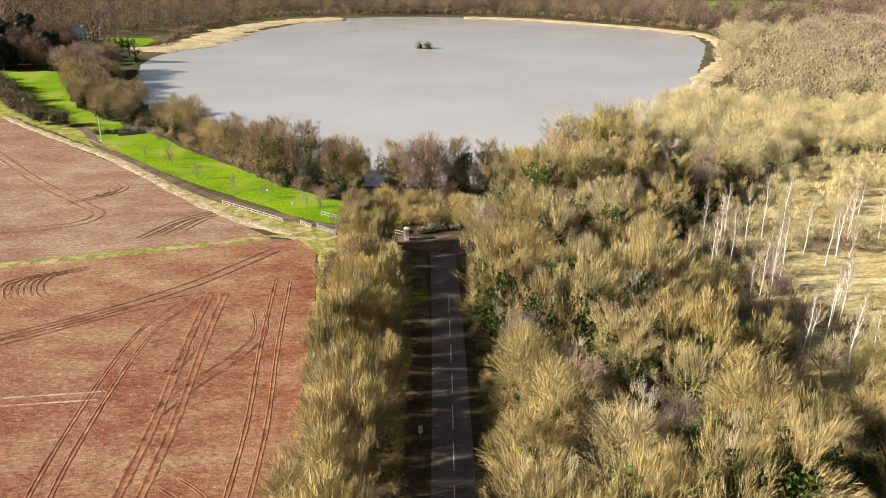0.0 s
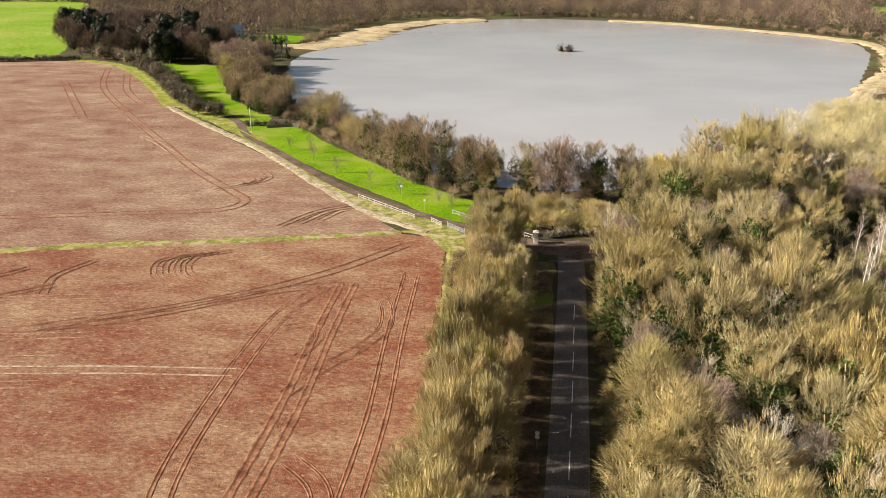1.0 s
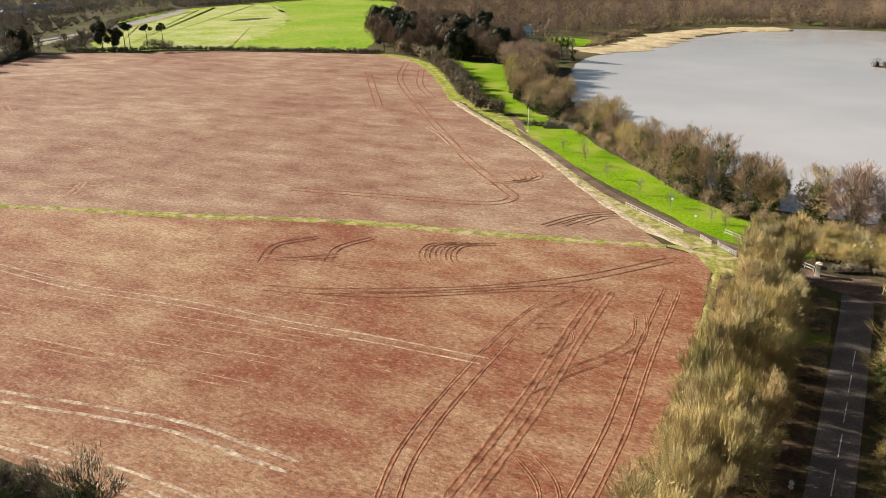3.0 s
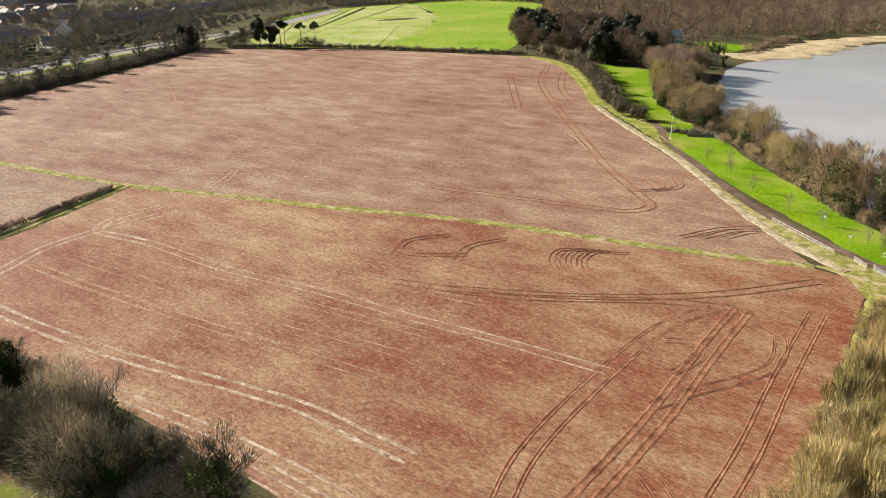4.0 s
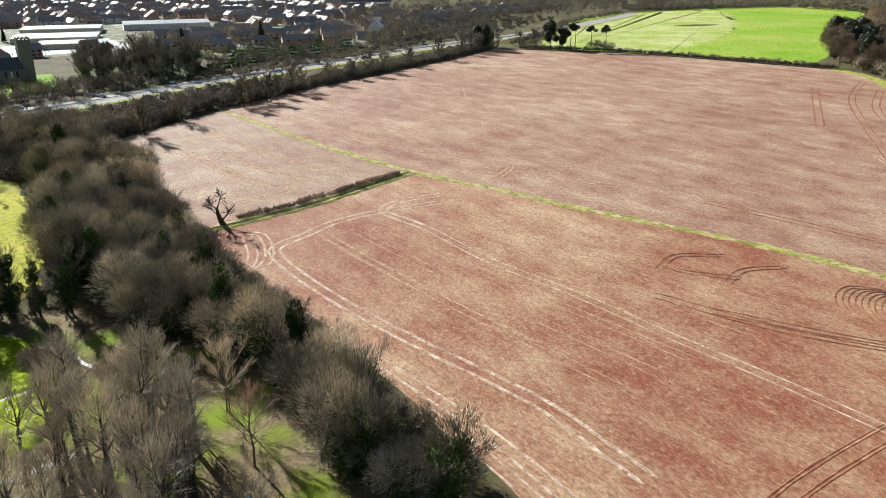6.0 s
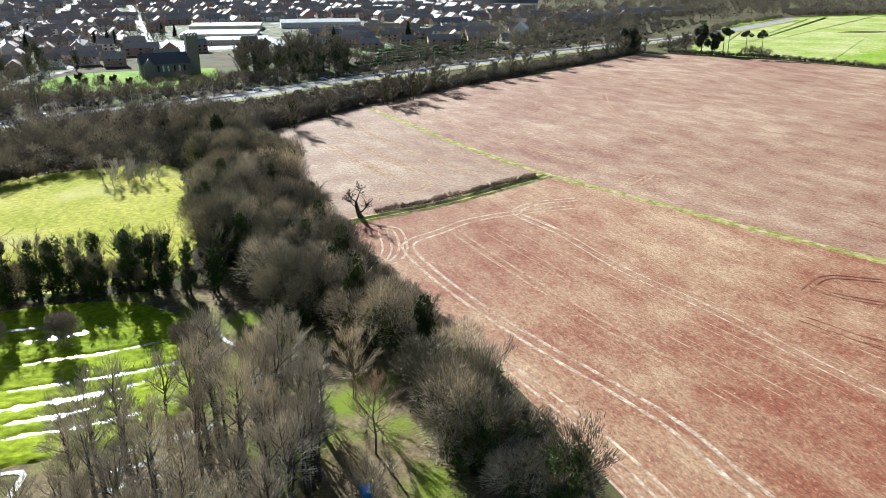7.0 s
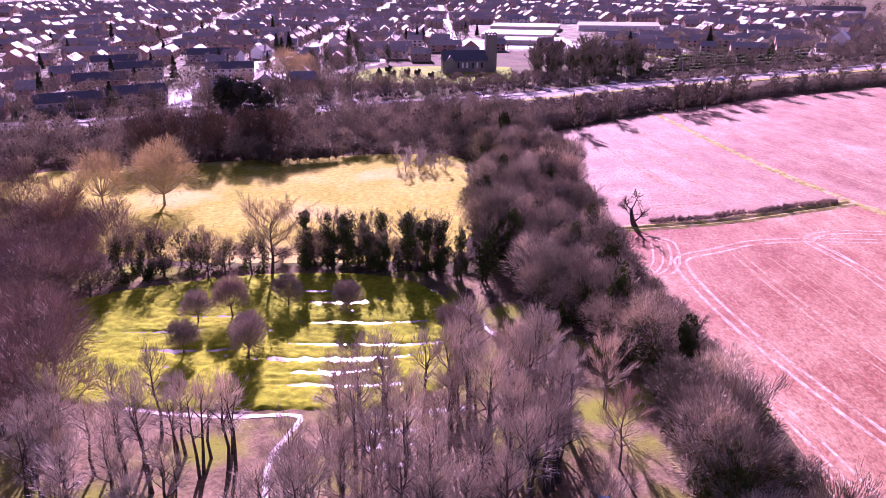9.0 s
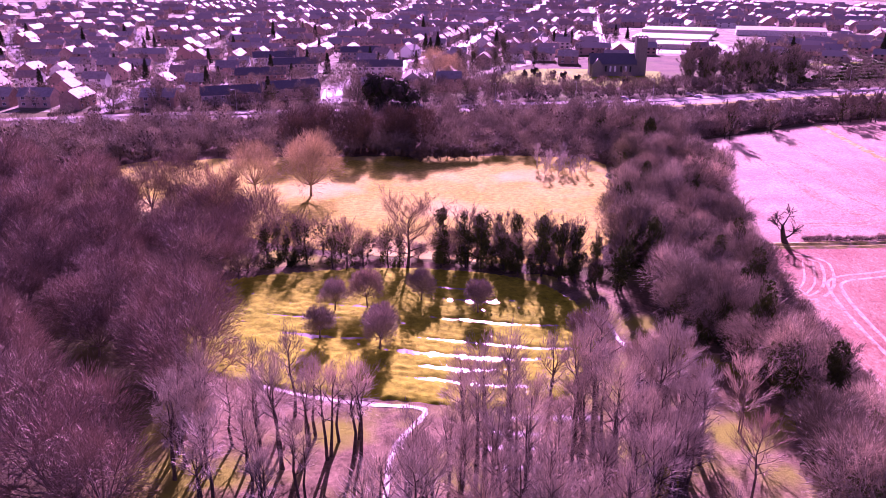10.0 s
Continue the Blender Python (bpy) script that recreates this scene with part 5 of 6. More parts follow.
wheel_tracks([(-232, 375), (-205, 330), (-180, 300)], 3.0, 0.7, "rut", 26)
wheel_tracks([(-150, 246), (-141, 239), (-128, 226)], 1.8, 0.5, "rut_pale", 27)
for k in range(3):
    wheel_tracks([(-92 - 3 * k, 212 - 4 * k), (-86 - 2 * k, 203 - 3 * k), (-90 - 3 * k, 195 - 3 * k)], 1.8, 0.5, "rut", 28 + k)
    wheel_tracks([(-68 + 4 * k, 164 + 3 * k), (-63 + 3 * k, 176 + k), (-56 + k, 183 - 2 * k)], 1.6, 0.5, "rut", 32 + k)
wheel_tracks([(-160, 150), (-176, 140), (-196, 129), (-226, 118), (-253, 111), (-299, 101), (-334, 93)], 2.4, 0.7, "rut_faint", 36)
wheel_tracks([(-196, 134), (-191, 128), (-188, 122), (-194, 120)], 1.8, 0.9, "rut_faint", 37)
wheel_tracks([(-340, 200), (-300, 180), (-250, 165), (-200, 160)], 2.4, 0.5, "rut_faint", 38)
wheel_tracks([(-390, 210), (-378, 226), (-350, 232), (-300, 230)], 2.4, 0.8, "rut_faint", 39)
wheel_tracks([(-199, 49), (-203, 63), (-210, 67), (-216, 60), (-240, 55), (-268, 50)], 2.2, 0.8, "rut_faint", 40)
wheel_tracks([(-205, 90), (-230, 78), (-262, 72), (-300, 66)], 2.2, 0.5, "rut_faint", 41)
wheel_tracks([(-202, 80), (-230, 66), (-270, 60)], 2.2, 0.5, "rut_faint", 42)
for k in range(7):
    wheel_tracks([(-166 + 3 * k, 60 + 7.5 * k), (-120 + k, 66 + 8 * k), (-76 - k, 74 + 8 * k)], 2.0, 0.28, "rut_faint", 100 + k)
for k in range(7):
    wheel_tracks([(-325 - 12 * k, 112 + 22 * k), (-260 - 6 * k, 128 + 24 * k), (-180, 152 + 24 * k)], 2.2, 0.32, "rut_faint", 120 + k)
for k in range(4):
    wheel_tracks([(-212 - 3 * k, 94 - 12 * k), (-250, 86 - 12 * k), (-300 + 6 * k, 74 - 11 * k)], 2.0, 0.4, "rut_faint", 140 + k)
ditch = tagged(ribbon("ditch_bank", [(-180, 35), (-184.5, 52), (-189, 67), (-205, 103)], 5.0, 0.14, "strip_grass", None, (-0.05, 0.25, -0.03, 0.35, 0.2, -0.05), 3, 0.2, 50, False), "grassy bank of the ditch between fields", "ditch", kind="structure")

# ---- flood water and paths in the meadow ----
patch("flood_water", [(-133, -72), (-146, -44), (-146, -16), (-134, -5), (-119, -3), (-106, -7), (-100, -16), (-99.5, -26), (-99, -44), (-102, -58), (-115, -70)], 0.2, "puddle", "shining flood water lying in the furrows", ragged=0.4, category="water")
for pts in ([(-88, -14), (-89.5, -8), (-90, -2)], [(-84, -12), (-85.5, -5)], [(-92, -14), (-93, -6)], [(-87, 4), (-88, 9)]):
    tagged(ribbon("puddle", pts, 0.8, 0.085, "puddle", None, None, 0.5, 0.9, int(-pts[0][0])), "shining puddle in the pole wood", "puddle", kind="structure")
tagged(ribbon("puddle", [(-96, -12), (-98, -3), (-99, 2)], 1.3, 0.085, "puddle", None, None, 0.6, 0.85, 79), "shining puddle in the pole wood", "puddle", kind="structure")
tagged(ribbon("footpath", [(-103, -64), (-96.5, -46), (-95.5, -33), (-96.2, -25), (-95, -23), (-91, -24), (-84, -25), (-74, -23), (-60, -20)], 0.9, 0.1, "path", None, None, 2, 0.3, 90, False), "wet pale footpath through the wood", "path", kind="structure")
tagged(ribbon("footpath", [(-136, -52), (-144, -36), (-147, -21), (-143, -8), (-135, -3), (-131, 2), (-123, 5), (-116, 14)], 0.8, 0.1, "path", None, None, 2, 0.3, 91, False), "pale footpath along the meadow", "path", kind="structure")
patch("wood_floor", [(-150, -78), (-152, -20), (-147, 4), (-128, 16), (-112, 28), (-86, 30), (-40, 34), (-30, 10), (-36, -40), (-60, -58), (-96, -62), (-120, -82)], 0.03, "wood_grass", "grassy leaf-strewn floor of the open wood", ragged=2.5, category="ground")
# Dark sheet: the full shade under the dense thicket is put into its colour.
patch("thicket_floor", [(-252, 2), (-259, -22), (-251, -62), (-238, -110), (-214, -158), (-214, -250), (-240, -240), (-268, -190), (-296, -112), (-326, -48), (-350, 10), (-385, 80), (-425, 160), (-402, 180), (-344, 86), (-290, 20)], 0.03, "leaf_litter", "leaf-strewn ground under the thicket, coloured dark for its shade", category="ground")
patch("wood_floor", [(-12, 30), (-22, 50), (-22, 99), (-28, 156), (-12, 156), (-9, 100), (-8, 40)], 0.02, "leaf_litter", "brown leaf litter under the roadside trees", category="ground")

# ---- lane marks and small things by the entrance ----
for k in range(9):
    y0 = 54 + 9 * k
    x0 = 1.3 - 0.5 * max(0, (y0 - 99)) / 50
    bm = bmesh.new()
    box(bm, x0 - 0.07, y0, 0.058, x0 + 0.07, y0 + 6, 0.072)
    tagged(part("lane_mark", bm, "white_line", None), "white dashed centre line mark on the lane", "road marking", "centre line of the lane")


def post_and_rail(a, b, mat="wood", rails=3, h=1.2):
    a, b = Vector((*a, 0)), Vector((*b, 0))
    n = max(2, round((b - a).length / 2.2))
    ob = tagged(new("fence"), "pale wooden post-and-rail fence by the entrance", "fence", "fences by the entrance")
    for i in range(n + 1):
        p = a.lerp(b, i / n)
        bm = bmesh.new()
        box(bm, p.x - 0.08, p.y - 0.08, -0.2, p.x + 0.08, p.y + 0.08, h + 0.1, 0.02)
        part("post", bm, mat, ob)
    for k in range(rails):
        v, f = [], []
        z = Vector((0, 0, h * (k + 1) / rails - 0.08))
        tube(v, f, a + z, b + z, 0.075, 0.075, 4)
        mesh_object("rail", v, f, mat, ob)
    return ob


post_and_rail((-29.5, 180), (-9, 165.5), "wood", 2)
post_and_rail((-33.5, 173.5), (-30.5, 170.5))
post_and_rail((-56, 189.5), (-38, 175.5), "wood", 2, 1.0)
gate = tagged(new("field_gate"), "closed pale metal gate beside the field corner", "gate")
for k in range(5):
    v, f = [], []
    tube(v, f, Vector((-29, 170.5, 0.25 + 0.22 * k)), Vector((-24.5, 166.5, 0.25 + 0.22 * k)), 0.05, 0.05, 4)
    mesh_object("gate_bar", v, f, "steel", gate)
for p in ((-29.1, 170.6), (-24.4, 166.4)):
    bm = bmesh.new()
    box(bm, p[0] - 0.12, p[1] - 0.12, -0.2, p[0] + 0.12, p[1] + 0.12, 1.5, 0.03)
    part("gate_post", bm, "wood", gate)
pillar = tagged(new("gate_pillar"), "square pale stone gate pillar with a cap", "gate pillar")
bm = box(bmesh.new(), -8.6, 163.0, -0.2, -7.6, 164.0, 2.5, 0.04)
part("shaft", bm, "stone", pillar)
bm = box(bmesh.new(), -8.75, 162.85, 2.5, -7.45, 164.15, 2.72, 0.06)
box(bm, -8.45, 163.15, 2.72, -7.75, 163.85, 2.95, 0.1)
part("cap", bm, "stone", pillar)
bm = box(bmesh.new(), -7.6, 163.3, 1.5, -6.6, 163.4, 2.3, 0.02)
part("sign_board", bm, "dark_stone", pillar, "dark notice board")


def signpost(x, y, h, disc=True):
    ob = tagged(new("road_sign"), "small road sign on a grey post, seen from behind" if disc else "slim pale marker post on the grass", "sign")
    v, f = [], []
    tube(v, f, Vector((x, y, -0.2)), Vector((x, y, h)), 0.05, 0.05, 6)
    mesh_object("post", v, f, "steel", ob)
    bm = bmesh.new()
    if disc:
        for z in (h - 0.25, h - 0.85):
            bmesh.ops.create_cone(bm, cap_ends=True, segments=16, radius1=0.32, radius2=0.32, depth=0.03, matrix=pose(x, y - 0.07, z, 90))
    else:
        box(bm, x - 0.3, y - 0.08, h - 0.55, x + 0.3, y - 0.05, h, 0.02)
    part("plate", bm, "white", ob)
    return ob


signpost(-3, 87, 2.6)
signpost(-45, 192, 3.2, False)
signpost(-37, 183, 2.6, False)
telegraph = tagged(new("lamp_post"), "tall pale lamp post beside the drive", "lamp post")
v, f = [], []
tube(v, f, Vector((-115, 259, -0.3)), Vector((-115, 259, 8.5)), 0.14, 0.08, 6)
mesh_object("pole", v, f, "white", telegraph, True)
bm = box(bmesh.new(), -115.1, 258.2, 8.4, -114.9, 259.2, 8.6, 0.04)
part("lamp_head", bm, "steel", telegraph)
young = kinds("young_tree", [lambda i=i: bare_tree(460 + i, 4.2, 2.6, 0.3, 9, 260, 0.7, 0.04, 0.9, 1, 0.07) for i in range(2)], "bark", "brown", "young staked tree on the lawn", "young trees on the lawn")
plant(young, [(-92, 236), (-80, 224), (-69, 212), (-56, 201), (-46, 194), (-84, 234), (-30, 182), (-34, 186)], 0.8, 1.15)
wall_low = tagged(ribbon("garden_wall", [(-112, 266), (-104, 270), (-97, 269)], 0.6, 0.0, "dark_stone", None, (0.0, 1.3, 1.3, 0.0), 2), "low dark stone wall at the end of the lawn", "wall", kind="structure")
stuff_trees("hedge", HEDGE, along([(-122, 268), (-112, 270), (-100, 272)], 1.5, 0.4), "shade_core", "dark_twig", "dark hedge at the end of the lawn", 0.7, 0.9, "hedge")
islet = tagged(new("islet_bush"), "dark bush on a tiny islet in the lake", "bush")
lists = shrub(470, 3.0, 13, 900, 0.8, 0.2, 0.4, 2)
mesh_object("stem", lists[0], lists[1], "shade_core", islet, True)
mesh_object("crown", lists[2], lists[3], "bark_dark", islet)
bm = bmesh.new()
bmesh.ops.create_icosphere(bm, subdivisions=2, radius=1.0, matrix=Matrix.Diagonal((6.0, 3.4, 0.6, 1)))
part("mound", bm, "leaf_litter", islet)
islet.matrix_basis = pose(-12, 516, -0.5)
tarp = tagged(new("tarpaulin"), "small blue tarpaulin over a stack in the wood", "tarpaulin")
bm = box(bmesh.new(), -78.6, 16.2, 0, -76.4, 17.6, 0.9, 0.15)
part("sheet", bm, "blue", tarp)


# ---- cars ----
def make_car():
    ob = tagged(new("car"), "car on the road by the town", "car", "cars")
    bm = bmesh.new()
    box(bm, -2.15, -0.87, 0.3, 2.15, 0.87, 0.9, 0.14)
    r = bmesh.ops.create_cube(bm, size=1.0, matrix=pose(-0.2, 0, 1.12) @ Matrix.Diagonal((2.5, 1.55, 0.6, 1)))
    for v in r["verts"]:
        if v.co.z > 1.2:
            v.co.x = -0.2 + (v.co.x + 0.2) * 0.7
            v.co.y *= 0.85
    part("body", bm, "car", ob)
    bm = bmesh.new()
    box(bm, -1.18, -0.70, 1.0, 0.82, 0.70, 1.32, 0.1)
    part("windows", bm, "glass", ob)
    for x in (-1.35, 1.35):
        for y in (-0.8, 0.8):
            bm = bmesh.new()
            bmesh.ops.create_cone(bm, cap_ends=True, segments=12, radius1=0.32, radius2=0.32, depth=0.22, matrix=pose(x, y, 0.32, 90))
            part("wheel", bm, "rubber", ob)
    return ob


car = make_car()
car.matrix_basis = pose(-357, -52, 0.3, 0, 0, 64)
for x, y, a in ((-399, 36, 61), (-420, 77, 62), (-497, 226, 64), (-470, 206, 62), (-436, 138, 62), (-463, 164, 62), (-395, 40, 242), (-380, 5, 64), (-340, -84, 66), (-468, 180, 62), (-520, 275, 66)):
    copy_thing(car, pose(x, y, 0.3, 0, 0, a))


# ---- town ----
def make_house(width, depth, eaves, pitch, label, group, wallmat="brick", roofmat="roof", chimneys=1, name="house", cols=2, hip=False):
    """A gabled house, its front towards +y before turning: wall, roof with chimneys, windows and door."""
    ob = tagged(new(name), label, "house", group)
    w, d, top = width / 2, depth / 2, eaves + depth / 2 * pitch
    bm = bmesh.new()
    vs = [bm.verts.new(p) for p in ((-w, -d, -0.3), (w, -d, -0.3), (w, d, -0.3), (-w, d, -0.3), (-w, -d, eaves), (w, -d, eaves), (w, d, eaves), (-w, d, eaves), (-w, 0, top), (w, 0, top))]
    for q in ((0, 1, 5, 4), (2, 3, 7, 6), (1, 2, 6, 9, 5), (3, 0, 4, 8, 7)):
        bm.faces.new([vs[i] for i in q])
    part("wall", bm, wallmat, ob)
    bm = bmesh.new()
    o = 0.35
    for s in (-1, 1):
        lo = eaves - o * pitch
        a = [bm.verts.new(p) for p in ((-w - o, s * (d + o), lo), (w + o, s * (d + o), lo), (w + o, 0, top + 0.06), (-w - o, 0, top + 0.06))]
        b = [bm.verts.new((v.co.x, v.co.y, v.co.z + 0.18)) for v in a]
        if s > 0:
            a, b = a[::-1], b[::-1]
        bm.faces.new(b)
        bm.faces.new(a[::-1])
        for i in range(4):
            j = (i + 1) % 4
            bm.faces.new((a[i], a[j], b[j], b[i]))
    roof = part("roof", bm, roofmat, ob)
    for k in range(chimneys):
        x = -w + 0.7 + k * (width - 1.4) / max(1, chimneys - 1) if chimneys > 1 else w - 0.8
        bm = box(bmesh.new(), x - 0.35, -0.5, top - 0.5, x + 0.35, 0.5, top + 1.1, 0.05)
        box(bm, x - 0.13, -0.3, top + 1.1, x + 0.13, -0.04, top + 1.45)
        box(bm, x - 0.13, 0.04, top + 1.1, x + 0.13, 0.3, top + 1.45)
        part("chimney", bm, "brick", roof)
    storeys = 2 if eaves > 4 else 1
    step = width / cols
    frame_me = None
    for s in (-1, 1):
        for k in range(cols):
            for st in range(storeys):
                x, z = -w + step * (k + 0.5), 0.9 + 2.6 * st
                if s > 0 and st == 0 and k == 0:
                    bm = box(bmesh.new(), x - 0.5, d, 0, x + 0.5, d + 0.07, 2.1)
                    part("door", bm, "white", ob)
                    continue
                if frame_me is None:
                    bm = box(bmesh.new(), -0.85, -0.03, 0, 0.85, 0.05, 1.35)
                    fr = part("window", bm, "white", ob)
                    bm = bmesh.new()
                    bm.from_mesh(fr.data)
                    n0 = len(bm.faces)
                    box(bm, -0.72, 0.05, 0.1, -0.05, 0.07, 1.25)
                    box(bm, 0.05, 0.05, 0.1, 0.72, 0.07, 1.25)
                    bm.faces.ensure_lookup_table()
                    for q in bm.faces[n0:]:
                        q.material_index = 1
                    bm.to_mesh(fr.data)
                    bm.free()
                    fr.data.materials.append(M["glass"])
                    frame_me = fr.data
                else:
                    fr = new("window", frame_me)
                    fr.parent = ob
                fr.matrix_basis = pose(x, s * d, z, 0, 0, 0 if s > 0 else 180)
    return ob


T_SEMI, T_ROW = "houses of the town", "terraces of the town"
protos = [
    make_house(12.5, 9.0, 5.0, 0.72, "brick house with a tiled gable roof", T_SEMI),
    make_house(10.0, 9.0, 5.0, 0.75, "narrow brick house with a tiled roof", T_SEMI, chimneys=1),
    make_house(22, 8.0, 5.2, 0.75, "row of terraced brick houses under one roof", T_ROW, chimneys=3, name="terrace", cols=5),
    make_house(15, 9.0, 5.0, 0.7, "pair of semi-detached houses with tiled roofs", T_SEMI, chimneys=2, cols=3),
    make_house(12, 8, 2.7, 0.6, "low bungalow with a tiled roof", T_SEMI, name="bungalow", cols=3),
    make_house(12, 8.5, 5.0, 0.72, "white rendered house with a dark roof", T_SEMI, wallmat="white"),
    make_house(26, 9, 5.4, 0.7, "long brick apartment block with a dark slate roof", T_ROW, roofmat="slate", chimneys=3, name="apartment_block", cols=7),
    make_house(24, 8.5, 5.4, 0.75, "row of white rendered terraced houses", T_ROW, wallmat="white", chimneys=3, name="terrace", cols=6),
    make_house(15, 11, 7.6, 1.0, "tall red brick house with a steep pale roof", T_SEMI, roofmat="flat_roof", chimneys=1, cols=3),
]
used = [False] * len(protos)


def set_house(k, x, y, a):
    m = pose(x, y, 0, 0, 0, a)
    if used[k]:
        return copy_thing(protos[k], m)
    used[k] = True
    protos[k].matrix_basis = m
    return protos[k]


STREETS = [
    ([(-540, -112), (-600, -117), (-800, -117), (-1063, -116), (-1400, -120)], 9),
    ([(-296, -216), (-330, -228), (-377, -242), (-421, -252), (-520, -320), (-659, -422), (-989, -546)], 8),
    ([(-400, -330), (-633, -536), (-1069, -838)], 8),
    ([(-342, -127), (-400, -142), (-446, -128), (-506, -134), (-560, -114)], 10),
    ([(-620, -10), (-820, -20), (-1200, -40)], 7),
    ([(-560, -230), (-800, -260), (-1200, -300)], 7),
]
for pts, w in STREETS:
    tagged(ribbon("street", pts, w, 0.08, "pale_asphalt"), "pale sunlit street in the town", "road", kind="structure")
street_pts = np.array([p for pts, w in STREETS for p in spline(pts, 5)])
main_pts = np.array([(x - 13, y + 5) for x, y in spline(MAIN, 5)])


def near(x, y, arr):
    return float(np.min(np.hypot(arr[:, 0] - x, arr[:, 1] - y)))


KEEP = [[(-400, -75), (-500, -80), (-560, -20), (-560, 30), (-480, 60), (-405, 40)],                       # churchyard
        [(-590, 0), (-820, 0), (-850, 190), (-760, 200), (-600, 95)],                                        # halls
        [(-440, 60), (-560, 60), (-640, 90), (-700, 120), (-700, 260), (-640, 330), (-520, 240)],             # gardens
        [(-430, -105), (-520, -105), (-520, -165), (-400, -175)]]
TOWN = [(-322, -150), (-405, -80), (-560, -30), (-590, 60), (-700, 120), (-760, 300), (-900, 420), (-1020, 460), (-1500, 300), (-1500, -900), (-900, -900), (-420, -480), (-270, -330), (-300, -240)]
near_houses, far_houses = [], []
for r in range(42):
    depth = 330 + 28 * r + (r // 3) * 7
    for k in range(-50, 41):
        s = k * 18.5
        a = radians(99)
        x = -math.sin(a) * depth + math.cos(a) * s
        y = math.cos(a) * depth + math.sin(a) * s
        bend = 14 * math.sin(s / 110 + r * 0.35)
        x += bend + rng.uniform(-1.5, 1.5)
        y += rng.uniform(-1, 1)
        if not inside((x, y), TOWN) or any(inside((x, y), q) for q in KEEP) or near(x, y, street_pts) < 10 or near(x, y, main_pts) < 18 or rng.random() < 0.14:
            continue
        slope = math.degrees(math.atan(14 / 110 * math.cos(s / 110 + r * 0.35)))
        (near_houses if depth < 640 else far_houses).append((x, y, 99 + slope + (180 if r % 2 else 0) + (90 if rng.random() < 0.35 else 0)))
BLOCKS = [(-352, -150, 128), (-330, -170, 122), (-440, -132, 104), (-440, -184, 120), (-393, -184, 112), (-510, -166, 106), (-470, -210, 118)]
near_houses = [h for h in near_houses if all(math.hypot(h[0] - x, h[1] - y) > 27 for x, y, _ in BLOCKS)]
near_houses.sort(key=lambda h: math.hypot(h[0], h[1]))
for i, (x, y, a) in enumerate(near_houses[:56]):
    k = rng.choice((0, 1, 3, 3, 0, 4, 5, 0))
    set_house(k, x, y, a + rng.uniform(-3, 3))
far_houses += near_houses[56:]
for x, y, a in BLOCKS:
    set_house(6, x, y, a)
# rows along the bright street, and single buildings by the road
for i in range(9):
    set_house(2 if i % 3 else 0, -610 - 25 * i, -134, 0)
    set_house(3, -612 - 25 * i, -100, 180)
for x, y, a, k in ((-474, -150, 100, 0), (-508, -150, 70, 5), (-534, -138, 160, 5), (-548, -60, 70, 3), (-575, -75, 20, 0), (-608, -53, 30, 3), (-640, -28, 20, 3), (-640, -60, 25, 3),
                   (-550, 88, 80, 5), (-640, 128, 80, 0), (-657, 150, 75, 3), (-690, 172, 75, 0), (-660, 245, 70, 2), (-672, 262, 70, 2), (-606, 276, 150, 8), (-706, 254, 75, 7), (-632, 288, 60, 0), (-700, 318, 40, 3),
                   (-784, 478, 62, 7), (-794, 500, 62, 7), (-803, 522, 62, 7), (-812, 545, 62, 7), (-822, 570, 62, 7), (-760, 440, 62, 3), (-735, 415, 60, 3), (-500, -100, 100, 1), (-455, -95, 85, 3), (-520, -30, 90, 0), (-528, 0, 85, 3)):
    set_house(k, x, y, a)


